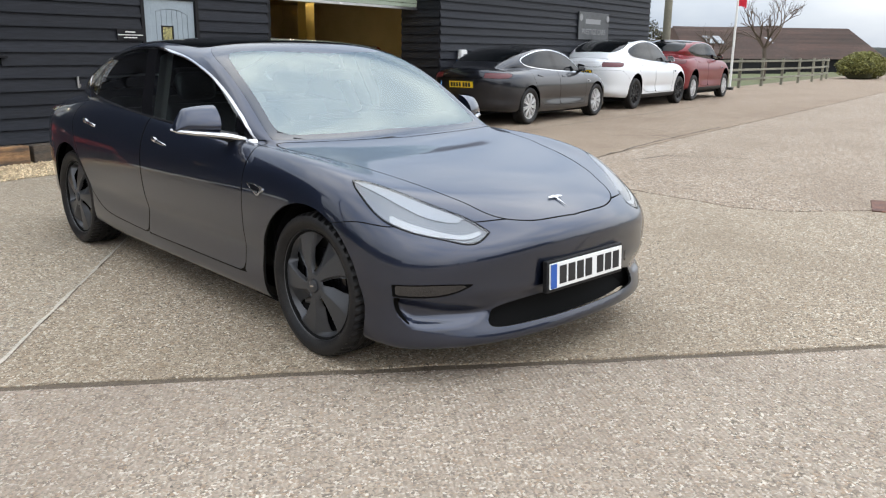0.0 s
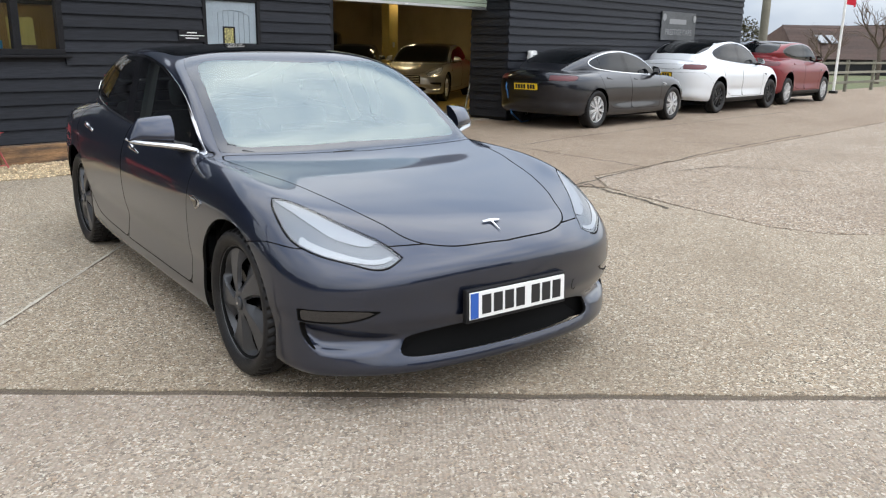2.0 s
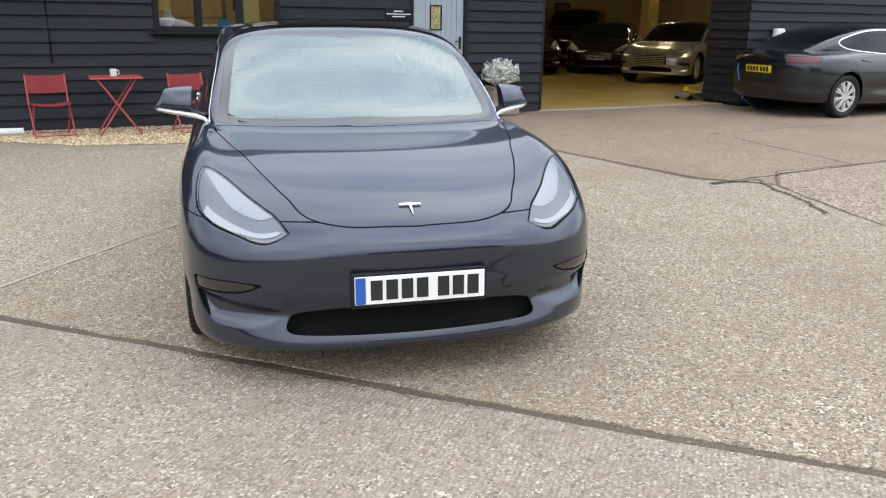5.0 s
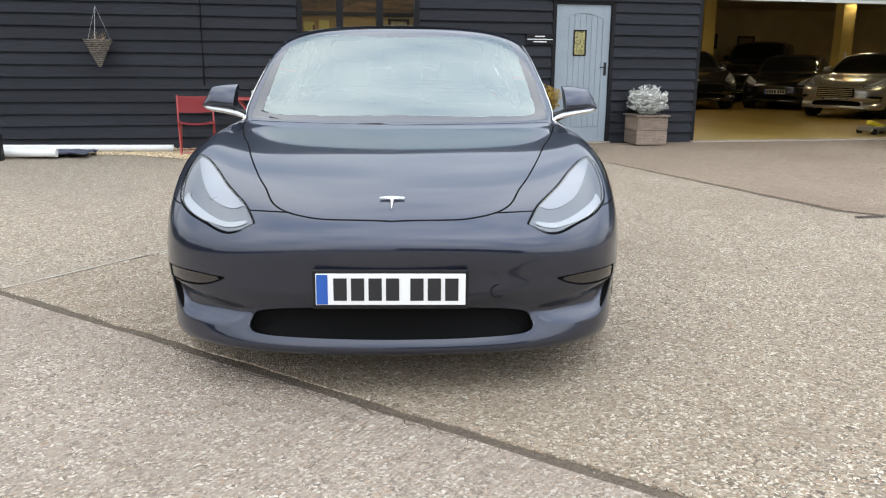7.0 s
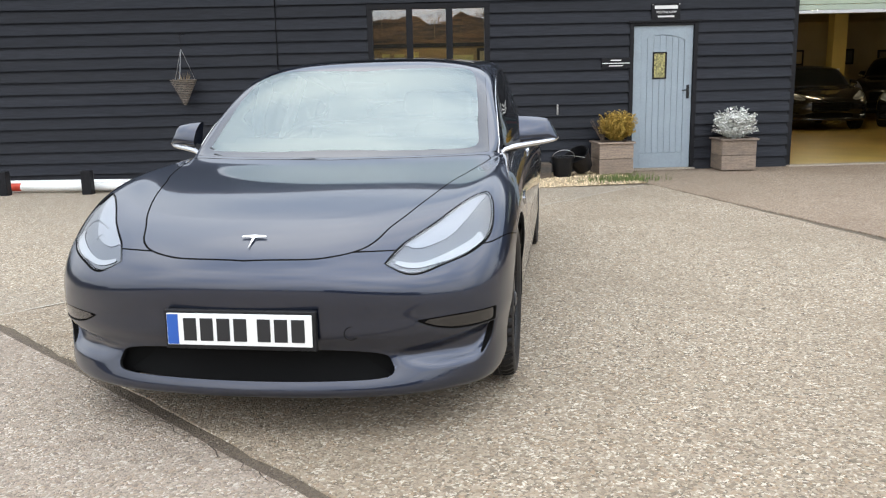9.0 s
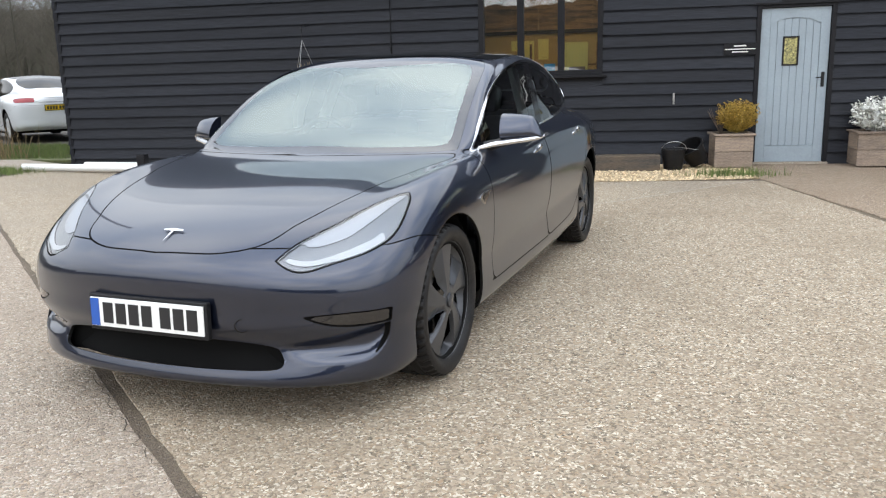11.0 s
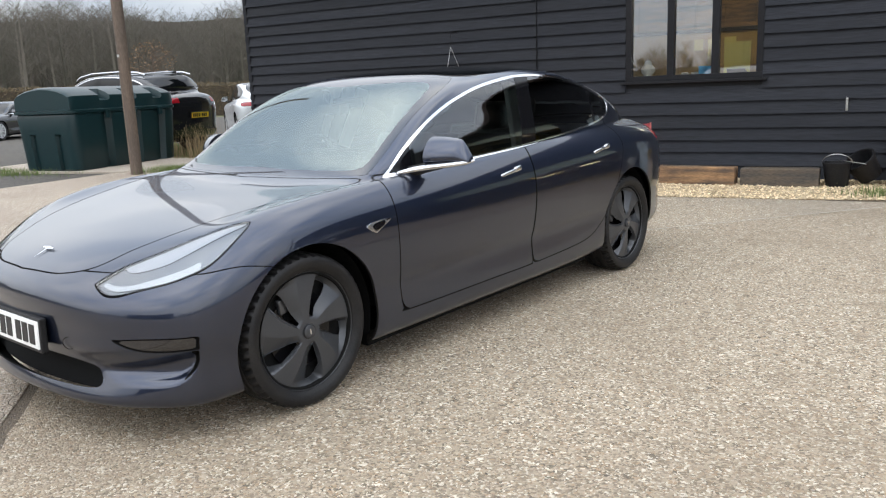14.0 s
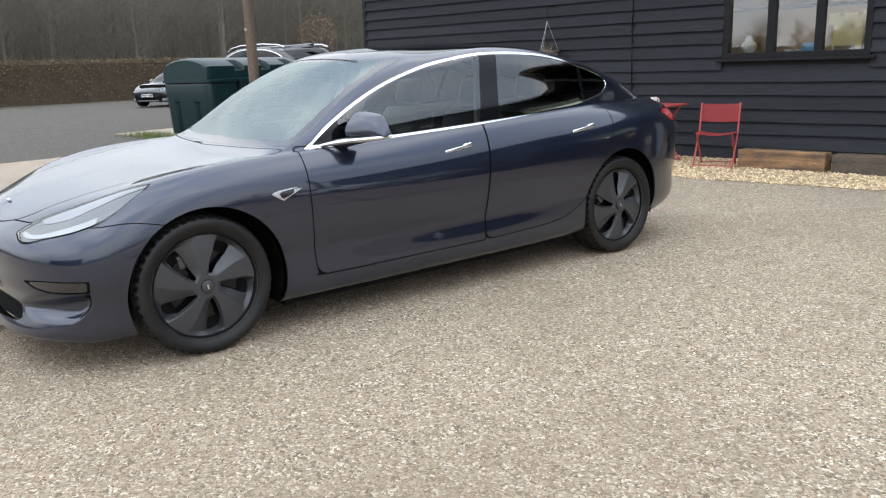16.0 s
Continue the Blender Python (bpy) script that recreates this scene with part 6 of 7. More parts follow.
part("body", boxed(-.3, .3, -.3, .3, -.06, 0, .01), lamp_mat("office_fill_glow", (1.0, 0.86, 0.60), 11.0), e)


# ---- things along the wall ----
def planter(m, label):
    e = thing("planter", m, label, "planter", "wooden planters by the door")
    for k in range(2):
        z = .02 + k * .203
        part("side_board", boxed(-.235, .235, -.235, -.21, z, z + .197, .004), M_GREYWOOD, e)
        part("side_board", boxed(-.235, .235, .21, .235, z, z + .197, .004), M_GREYWOOD, e)
        part("end_board", boxed(-.235, -.21, -.209, .209, z, z + .197, .004), M_GREYWOOD, e)
        part("end_board", boxed(.21, .235, -.209, .209, z, z + .197, .004), M_GREYWOOD, e)
    for b in ((-.26, .26, -.26, -.205), (-.26, .26, .205, .26), (-.26, -.205, -.204, .204), (.205, .26, -.204, .204)):
        part("rim_board", boxed(*b, .425, .45, .004), M_GREYWOOD, e)
    part("soil", boxed(-.209, .209, -.209, .209, .02, .40), M_EARTH, e)
    return e


def leaf_cloud(center, radii, n, size, seed):
    """Many small folded leaves scattered in an uneven round clump."""
    r = random.Random(seed)
    bm = bmesh.new()
    for _ in range(n):
        u = Vector((r.gauss(0, 1), r.gauss(0, 1), r.gauss(0, 1))).normalized()
        k = r.uniform(.55, 1.0) ** .6 * (1 + .18 * noise.noise(u * 2.3 + Vector((seed, 0, 0))))
        p = Vector((center[0] + u.x * radii[0] * k, center[1] + u.y * radii[1] * k, center[2] + u.z * radii[2] * k))
        q = Euler((r.uniform(-1, 1), r.uniform(-1, 1), r.uniform(0, 6.28))).to_matrix()
        s = size * r.uniform(.6, 1.3)
        vs = [bm.verts.new(p + q @ Vector(c)) for c in ((-s * .35, 0, 0), (0, -s * .6, s * .15), (s * .35, 0, 0), (0, s * .9, s * .1))]
        bm.faces.new(vs)
    return bm


def sprigs(seed, n, reach, height, leaf, droop, at):
    """Bent sprigs rising and spreading from the soil, each lined with small folded leaves."""
    r = random.Random(seed)
    bm = bmesh.new()
    for _ in range(n):
        a, out, up = r.uniform(0, 6.28), reach * r.random() ** .6, height * r.uniform(.45, 1.25)
        for k in range(9):
            t = (k + 3) / 11
            p = Vector((at[0] + out * t * math.cos(a), at[1] + out * t * math.sin(a), .02 + 1.5 * up * t * (1 - .33 * droop * t * out / reach)))
            for side in (1, -1, 0):
                q = Euler((r.uniform(-.7, .7), r.uniform(-.7, .7), a + side * 1.1 + r.uniform(-.4, .4))).to_matrix()
                l, w = leaf * r.uniform(.7, 1.4), leaf * r.uniform(.28, .48)
                vs = [bm.verts.new(p + q @ Vector(c)) for c in ((0, 0, 0), (l * .5, -w, l * .12), (l, 0, -l * .1), (l * .5, w, l * .12))]
                bm.faces.new(vs)
    return bm


planter(pose(3.24, 7.70, 0, 0, 0, 2), "weathered wooden planter with a yellow-green shrub")
planter(pose(4.97, 7.76, 0, 0, 0, -2), "weathered wooden planter with a silver-leaved plant")
M_SHRUB = mat("golden_shrub_leaf", (0.50, 0.32, 0.055), 0.7, dark=(0.27, 0.215, 0.05), big=6, vary=0.8, bump=0, per_piece=0.4, island=True)
M_SILVERLEAF = mat("silver_leaf", (0.80, 0.80, 0.76), 0.85, dark=(0.58, 0.60, 0.55), big=8, vary=0.6, bump=0, per_piece=0.2, island=True)
sh1 = thing("shrub", pose(3.24, 7.70, .40), "clipped golden evergreen shrub in a planter", "shrub")
part("leaves", sprigs(3, 560, .27, .25, .023, .55, (.06, 0)), M_SHRUB, sh1)
bm = bmesh.new()
rq = random.Random(8)
for k in range(26):
    a = rq.uniform(0, 6.28)
    tube(bm, [(-.12, 0, 0), (-.15 + .05 * math.cos(a), .05 * math.sin(a), .15), (-.18 + .12 * math.cos(a), .12 * math.sin(a), rq.uniform(.25, .38))], [.004, .003, .0015], 4)
part("stems", bm, M_TWIG, sh1)
sh2 = thing("shrub", pose(4.97, 7.76, .40), "silver-white leafy plant in a planter", "shrub")
part("leaves", sprigs(7, 330, .30, .26, .032, .9, (0, 0)), M_SILVERLEAF, sh2)
bm = bmesh.new()
for k in range(30):
    a = rq.uniform(0, 6.28)
    tube(bm, [(0, 0, 0), (.1 * math.cos(a), .1 * math.sin(a), .15), (.2 * math.cos(a), .2 * math.sin(a), rq.uniform(.2, .38))], [.006, .004, .002], 4)
part("stems", bm, M_SILVERLEAF, sh2)


def bucket(m, label, r=.15, h=.27):
    e = thing("bucket", m, label, "bucket", "black buckets")
    bm = bmesh.new()
    lathe(bm, [(.0, .0), (r * .75, .0), (r * .78, .01), (r, h - .02), (r + .012, h - .02), (r + .012, h), (r - .008, h), (r * .74, .015), (.0, .015)], 32, "Z")
    part("pail", bm, M_BLACKPL, e, smooth=True)
    bm = bmesh.new()
    tube(bm, [((r + .005) * math.cos(a), -.05 - .1 * math.sin(a), h - .01 + r * .75 * math.sin(a)) for a in [math.pi * k / 12 for k in range(13)]], .004, 6)
    part("bail", bm, M_STEEL, e, "thin wire handle", smooth=True)
    return e


bucket(pose(2.50, 7.42, .005), "black plastic bucket standing on the gravel")
bucket(pose(2.83, 7.60, .105, 40, 0, -50), "black plastic bucket leaning over against the planter", .165, .26)


def sleeper(m, size, material, label):
    e = thing("sleeper", m, label, "sleeper", "old railway sleepers")
    bm = boxed(0, size[0], 0, size[1], 0, size[2], .012)
    for v in bm.verts:
        v.co += Vector((0, 1, 1)) * .008 * noise.noise(v.co * 6)
    bm2 = bm
    part("beam", bm2, material, e)
    part("groove", boxed(size[0] * .1, size[0] * .92, size[1] * .42, size[1] * .58, size[2] - .012, size[2] + .004), M_EARTH, e)
    return e


sleeper(pose(.46, 7.27, 0, 0, 0, -2), (.97, .22, .215), M_SLEEPER, "brown weathered oak sleeper on the gravel")
sleeper(pose(1.49, 7.27, 0, 0, 0, 0), (.84, .22, .205), M_SLEEPER_D, "dark tarred sleeper on the gravel")


def folding_chair(m, label):
    """Slatted steel folding chair with a fabric back and seat."""
    e = thing("folding_chair", m, label, "chair", "red folding chairs")
    for x in (-.21, .21):
        bm = bmesh.new()
        rod(bm, (x, -.22, .0), (x, .12, .47), .010, seg=8)
        rod(bm, (x, .12, .47), (x, .21, .83), .010, seg=8)
        part("front_leg", bm, M_REDMET, e, smooth=True)
        bm = bmesh.new()
        rod(bm, (x * .9, .22, .0), (x * .9, -.17, .45), .010, seg=8)
        part("rear_leg", bm, M_REDMET, e, smooth=True)
    for y0, z0, y1 in ((-.20, .455, .16),):
        bm = bmesh.new()
        vs = []
        for i in range(7):
            for j in range(5):
                u, v = i / 6, j / 4
                vs.append(bm.verts.new((-.21 + .42 * u, y0 + (y1 - y0) * v, z0 - .035 * math.sin(math.pi * u) * math.sin(math.pi * v) ** .5 if 0 < v < 1 else z0 - .03 * math.sin(math.pi * u))))
        for i in range(6):
            for j in range(4):
                bm.faces.new((vs[i * 5 + j], vs[(i + 1) * 5 + j], vs[(i + 1) * 5 + j + 1], vs[i * 5 + j + 1]))
        bmesh.ops.solidify(bm, geom=bm.faces[:], thickness=.006)
        part("seat", bm, M_RED, e, "faded red fabric seat", smooth=True)
    bm = bmesh.new()
    vs = []
    for i in range(9):
        for j in range(4):
            u, v = i / 8, j / 3
            vs.append(bm.verts.new((-.215 + .43 * u, .155 + .06 * v + .018 * math.sin(math.pi * u), .585 + .235 * v - .010 * math.sin(math.pi * u))))
    for i in range(8):
        for j in range(3):
            bm.faces.new((vs[i * 4 + j], vs[(i + 1) * 4 + j], vs[(i + 1) * 4 + j + 1], vs[i * 4 + j + 1]))
    bmesh.ops.solidify(bm, geom=bm.faces[:], thickness=.006)
    part("backrest", bm, M_RED, e, "faded red fabric back", smooth=True)
    for y, z in ((-.19, .015), (.2, .015)):
        bm = bmesh.new()
        rod(bm, (-.20, y, z + .02), (.20, y, z + .02), .007, seg=8)
        part("stretcher", bm, M_REDMET, e, smooth=True)
    return e


folding_chair(pose(.21, 7.24, .005, 0, 0, 14) @ Matrix.Diagonal((1.04, 1, .88, 1)), "faded red folding chair beside a sleeper")
folding_chair(pose(-1.42, 7.38, .005, 0, 0, 8) @ Matrix.Diagonal((1.04, 1, .88, 1)), "faded red folding chair beside the red table")
tb = thing("folding_table", pose(-.66, 7.40, .005), "small red folding bistro table", "table")
part("tabletop", boxed(-.30, .30, -.28, .28, .685, .705, .006), M_REDMET, tb)
for y in (-.22, .22):
    for s in (-1, 1):
        bm = bmesh.new()
        rod(bm, (s * -.24, y + s * .012, 0), (s * .22, y + s * .012, .685), .011, seg=8)
        part("leg", bm, M_REDMET, tb, smooth=True)
for s in (-1, 1):
    bm = bmesh.new()
    rod(bm, (s * .24, -.22, .02), (s * .24, .22, .02), .009, seg=8)
    part("stretcher", bm, M_REDMET, tb, smooth=True)
mug(pose(-.68, 7.38, .711), "white mug on the red table")

# hanging basket
hb = thing("hanging_basket", pose(-2.61, WALL_Y - .22, -.03), "wicker cone hanging basket with dead plants", "basket")
M_WICKER = mat("grey_wicker", (0.20, 0.17, 0.14), 0.9, dark=(0.1, 0.085, 0.07), big=20, vary=0.7, bump=0.6)
bm = bmesh.new()
for k in range(15):
    t = k / 14
    r = .015 + .155 * t
    tube(bm, [(r * math.cos(a), r * math.sin(a), 1.12 + .325 * t + .004 * math.sin(9 * a + k * 2)) for a in [2 * math.pi * j / 20 for j in range(21)]], .0085, 5)
part("cone", bm, M_WICKER, hb, smooth=True)
for k in range(3):
    a = 2 * math.pi * k / 3 + .5
    bm = bmesh.new()
    rod(bm, (.16 * math.cos(a), .16 * math.sin(a), 1.445), (0, 0, 1.86), .003, seg=5)
    part("chain", bm, M_STEEL, hb)
bm = bmesh.new()
for k in range(24):
    a, b = rq.uniform(0, 6.28), rq.uniform(.04, .13)
    tube(bm, [(b * .4 * math.cos(a), b * .4 * math.sin(a), 1.42), (b * math.cos(a), b * math.sin(a), 1.42 + rq.uniform(.05, .14))], [.003, .0012], 4)
part("stems", bm, M_STRAW, hb)
bm = bmesh.new()
tube(bm, [(0, .215, 1.98), (0, .215, 2.06), (0, .05, 2.06), (0, 0, 2.02), (0, 0, 1.86)], .007, 6)
part("bracket", bm, M_BLACKPL, hb, "black wall bracket")
bm = bmesh.new()
tube(bm, [(-1.345, WALL_Y - .05, .85), (-1.35, WALL_Y - .05, 1.7), (-1.34, WALL_Y - .05, 2.6), (-1.355, WALL_Y - .05, 3.4)], .011, 6)
tagged(part("cable", bm, M_BLACKPL, smooth=True), "black cable clipped up the boards", "cable")
tp = thing("wall_hook", pose(2.53, WALL_Y - .05, .89), "small galvanised cleat on the boards", "hook")
part("plate", boxed(-.012, .012, -.012, .012, -.075, .075, .003), M_STEEL, tp)
bm = bmesh.new()
tube(bm, [(0, -.012, -.05), (0, -.05, -.055), (0, -.055, -.02)], .006, 6)
part("hook", bm, M_STEEL, tp)
# barrier pole on stubs
bp = thing("barrier_pole", pose(0, 0, 0), "long white barrier pole with a red band lying by the wall", "pole")
bm = bmesh.new()
rod(bm, (-6.9, 7.22, .075 + rise(-6.9)), (-4.85, 7.05, .075 + rise(-4.85)), .05, seg=16)
part("white_length", bm, M_WHITE, bp, smooth=True)
bm = bmesh.new()
rod(bm, (-4.85, 7.05, .075 + rise(-4.85)), (-4.55, 7.026, .075 + rise(-4.55)), .0505, seg=16)
part("red_band", bm, plain("red_band_paint", (0.55, 0.05, 0.02), 0.5), bp, smooth=True)
bm = bmesh.new()
rod(bm, (-4.55, 7.026, .075 + rise(-4.55)), (-3.0, 6.9, .075 + rise(-3.0)), .05, seg=16)
part("white_length", bm, M_WHITE, bp, smooth=True)
for x in (-3.62, -4.66):
    e = thing("stub_post", pose(x, 6.80, rise(x)), "short black wooden stub post", "post", "stub posts")
    part("stub", boxed(-.06, .06, -.06, .06, -.02, .30, .008), M_TRIM, e)
bm = bmesh.new()
rod(bm, (-6.2, 7.70, .05 + rise(-6.2)), (-1.75, 7.62, .05), .045, seg=12)
tagged(part("drain_pipe", bm, M_WHITE, smooth=True), "white plastic pipe lying along the wall", "pipe")
bm = bmesh.new()
bmesh.ops.create_grid(bm, x_segments=24, y_segments=12, size=.5)
for v in bm.verts:
    v.co = Vector((v.co.x * 1.5, v.co.y * .45, .03 + .035 * noise.noise(v.co * 5) + .02 * noise.noise(v.co * 14)))
bmesh.ops.solidify(bm, geom=bm.faces[:], thickness=.004)
ob = tagged(part("tarpaulin", bm, mat("grey_blue_sheet", (0.11, 0.12, 0.16), 0.4, vary=0.5, bump=0.05), smooth=True), "crumpled grey-blue plastic sheet on the ground", "sheet")
ob.matrix_world = pose(-3.4, 7.25, .02 + rise(-3.4), 0, 0, -8)
# charger
ch = thing("wall_charger", pose(10.42, RIGHT_Y - .055, 1.18), "white wall-mounted car charger with a blue cable", "charger")
part("case", boxed(-.10, .10, -.12, .0, -.19, .19, .03), M_WHITEPL, ch, smooth=True, angle=50)
part("socket", boxed(-.05, .05, -.135, -.118, -.04, .10, .01), M_BLACKPL, ch, "dark round socket")
bm = bmesh.new()
tube(bm, [(-.02, -.12, -.10), (-.35, -.18, -.02), (-.62, -.20, -.25), (-.70, -.2, -.65), (-.55, -.25, -1.02), (-.30, -.30, -1.15), (-.75, -.45, -1.155), (-1.25, -.6, -.95), (-1.38, -.55, -.45), (-1.30, -.5, -.32)], .014, 8)
part("cable", bm, plain("blue_cable", (0.03, 0.14, 0.35), 0.5), ch, "blue charging cable", smooth=True)
# drain cover
dc = thing("drain_cover", pose(4.95, -1.30, .0, 0, 0, 10), "rusty brown drain cover set in the concrete", "cover")
part("lid", boxed(-.3, .3, -.22, .22, -.01, .012, .004), mat("rusty_iron", (0.16, 0.07, 0.045), 0.8, dark=(0.07, 0.04, 0.03), big=9, vary=0.9, bump=0.4), dc)

# ---- oil tank, pole, hedges, woods, far barns ----
tk = thing("oil_tank", pose(-10.07, 6.40, .02 + rise(-10.07), 0, 0, 8), "dark green ribbed plastic oil tank with a domed lid", "tank")


TANK_BAYS = (-.52, .17, .86)


def tank_lid():
    """An arched lid whose shoulders are notched above each bay of the body."""
    bm = bmesh.new()
    arch = [(.67, 1.03), (.668, 1.20), (.655, 1.262), (.56, 1.318), (.40, 1.372), (.20, 1.408), (.0, 1.42)]
    dip = [(.67, 1.03), (.655, 1.17), (.60, 1.185), (.50, 1.20), (.40, 1.372), (.20, 1.408), (.0, 1.42)]
    stations = [(.0, 0, .90), (.03, 0, .955), (.12, 0, 1.0)]
    for yc in TANK_BAYS:
        y = yc + 2.65 / 2
        stations += [(y - .13, 0, 1.0), (y - .10, 1, 1.0), (y + .10, 1, 1.0), (y + .13, 0, 1.0)]
    stations += [(2.53, 0, 1.0), (2.62, 0, .955), (2.65, 0, .90)]
    rows = []
    for y, notch, k in stations:
        half = dip if notch else arch
        full = [(x, z) for x, z in half] + [(-x, z) for x, z in reversed(half[:-1])]
        rows.append([bm.verts.new((x * (1 - (1 - k) * .5), y, 1.03 + (z - 1.03) * k)) for x, z in full])
    for a, b in zip(rows, rows[1:]):
        for j in range(len(a) - 1):
            bm.faces.new((a[j], b[j], b[j + 1], a[j + 1]))
    bm.faces.new(rows[0]), bm.faces.new(rows[-1])
    bmesh.ops.recalc_face_normals(bm, faces=bm.faces[:])
    return bm


def tank_shape():
    bm = bmesh.new()
    W, L = 1.36, 2.65
    rows = []
    flat = []
    cr = .16
    for cx, cy, a0 in ((W / 2 - cr, L / 2 - cr, 0), (-W / 2 + cr, L / 2 - cr, 90), (-W / 2 + cr, -L / 2 + cr, 180), (W / 2 - cr, -L / 2 + cr, 270)):
        for k in range(6):
            a = radians(a0 + 18 * k)
            flat.append((cx + cr * math.cos(a), cy + cr * math.sin(a)))
        nx, ny = flat[-1]
        # the straight run that follows, in short steps
        step = {0: (-1, 0), 90: (0, -1), 180: (1, 0), 270: (0, 1)}[a0]
        run = (W - 2 * cr) if step[0] else (L - 2 * cr)
        for k in range(1, 28):
            flat.append((nx + step[0] * run * k / 28, ny + step[1] * run * k / 28))
    outline_n = len(flat)

    def ring(scale, z, groove):
        pts = []
        for x, y in flat:
            if groove and abs(x) > W / 2 - .02 and any(abs(y - yc) < .085 for yc in TANK_BAYS):
                x *= .87
            if groove and abs(y) > L / 2 - .02 and z < .62 and abs(abs(x) - .30) < .045:
                y *= .955
            pts.append(bm.verts.new((x * scale, y * scale + L / 2, z)))
        return pts

    for sc, z, gr in ((.95, .0, True), (.97, .03, True), (.99, .45, True), (1.0, .60, True), (1.0, .63, True), (1.02, .90, True), (1.01, .955, True), (1.0, .965, False), (1.045, .975, False), (1.045, 1.02, False), (.99, 1.035, False)):
        rows.append(ring(sc, z, gr))
    for a, b in zip(rows, rows[1:]):
        for k in range(outline_n):
            bm.faces.new((a[k], a[(k + 1) % outline_n], b[(k + 1) % outline_n], b[k]))
    bm.faces.new(rows[-1])
    bmesh.ops.recalc_face_normals(bm, faces=bm.faces[:])
    return bm


tk.scale = (1.0, 1.0, 1.035)
part("tank_body", tank_shape(), M_GREENTANK, tk, smooth=True, angle=30)
part("lid", tank_lid(), M_GREENTANK, tk, smooth=True, angle=24)
for yc in TANK_BAYS:
    for sg in (-1, 1):
        part("clip", boxed(sg * .70 - .03, sg * .70 + .03, yc + 1.325 - .045, yc + 1.325 + .045, .86, 1.0, .01), M_GREENTANK, tk)
up = thing("telegraph_pole", pose(-7.94, 6.51, rise(-7.85)), "weathered brown wooden pole by the oil tank", "pole")
bm = bmesh.new()
rod(bm, (0, 0, -.05), (0, 0, 7.5), .095, .08, 16)
part("shaft", bm, M_POLE, up, smooth=True)
part("tag", boxed(-.02, .02, -.1, -.085, 1.9, 1.94), M_STEEL, up)


def scatter(name, n, place, shape, material, label, category, seed):
    """Many small pieces as one object: place(r) gives a point, shape(bm-free) its corner offsets."""
    r = random.Random(seed)
    verts, faces = [], []
    for _ in range(n):
        x, y, z = place(r)
        p = (x, y, z + rise(x))
        vs, fs = shape(r, p)
        o = len(verts)
        verts += vs
        faces += [tuple(o + i for i in f) for f in fs]
    me = bpy.data.meshes.new(name)
    me.from_pydata(verts, [], faces)
    me.materials.append(material)
    return tagged(new(name, me), label, category, kind="stuff")


def blade(hmin, hmax, w):
    def make(r, p):
        h, a, l = r.uniform(hmin, hmax), r.uniform(0, 6.28), r.uniform(0, .6)
        c, s = math.cos(a), math.sin(a)
        b = r.uniform(0, 6.28)
        dx, dy = l * h * math.cos(b), l * h * math.sin(b)
        x, y, z = p
        return [(x - w * c, y - w * s, z), (x + w * c, y + w * s, z), (x + dx * .4 + w * .6 * c, y + dy * .4 + w * .6 * s, z + h * .6), (x + dx * .4 - w * .6 * c, y + dy * .4 - w * .6 * s, z + h * .6), (x + dx, y + dy, z + h)], [(0, 1, 2, 3), (3, 2, 4)]
    return make


def pebble(smin, smax):
    def make(r, p):
        s = r.uniform(smin, smax)
        q = [r.uniform(.7, 1.3) * s for _ in range(6)]
        x, y, z = p
        return [(x - q[0], y, z), (x + q[1], y, z), (x, y - q[2], z), (x, y + q[3], z), (x, y, z + q[4] * .7), (x, y, z - s * .5)], [(1, 3, 4), (3, 0, 4), (0, 2, 4), (2, 1, 4), (3, 1, 5), (0, 3, 5), (2, 0, 5), (1, 2, 5)]
    return make


M_PEBBLE = mat("golden_pebble", (0.46, 0.34, 0.19), 0.8, dark=(0.62, 0.52, 0.36), big=30, vary=1.0, bump=0.0, per_piece=0.45, island=True)
M_GRIT = mat("grey_grit", (0.30, 0.26, 0.21), 0.9, dark=(0.12, 0.10, 0.08), big=30, vary=1.0, bump=0.0, per_piece=0.5, island=True)


def gravel_at(r):
    x = r.uniform(-3.2, 3.35)
    lo = float(np.interp(x, [-6.6, -2.2, -1.2, .4, 2.3, 3.42], [7.52, 7.33, 6.58, 6.23, 6.36, 6.55]))
    y = lo + (WALL_Y - .03 - lo) * r.random() ** 1.15 - .05
    return (x, y, .008)


scatter("gravel", 9000, gravel_at, pebble(.009, .02), M_PEBBLE, "loose golden pebbles along the barn wall", "gravel", 1)


def yard_at(r):
    k = r.random()
    if k < .5:      # grit gathered in the earthy joint
        u = r.uniform(-3.5, 4.0)
        o = r.gauss(0, .03)
        return (JOINT / 2 + u + o, JOINT / 2 - u + o, -.012 + .01 * r.random())
    return (r.uniform(-5, 7), r.uniform(-2.5, 6.0), .001)


scatter("grit", 3000, yard_at, pebble(.002, .0065), M_GRIT, "loose grit and crumbs on the concrete", "grit", 2)


def grass_at(r):
    k = r.random()
    if k < .80:
        return (r.uniform(-13.5, -6.75), r.uniform(9.2, 12.2), -.02)
    if k < .88:
        return (-7.4 + r.gauss(0, .35), 7.0 + r.gauss(0, .2), 0.0)
    if k < .90:
        return (3.15 + r.gauss(0, .25), 6.75 + r.gauss(0, .12), 0.0)
    if k < .955:
        return (-31.8 + abs(r.gauss(0, .5)), r.uniform(-12, 26), -.02)
    return (-10.9 + r.gauss(0, .6), 6.1 + r.gauss(0, .2), -.01)


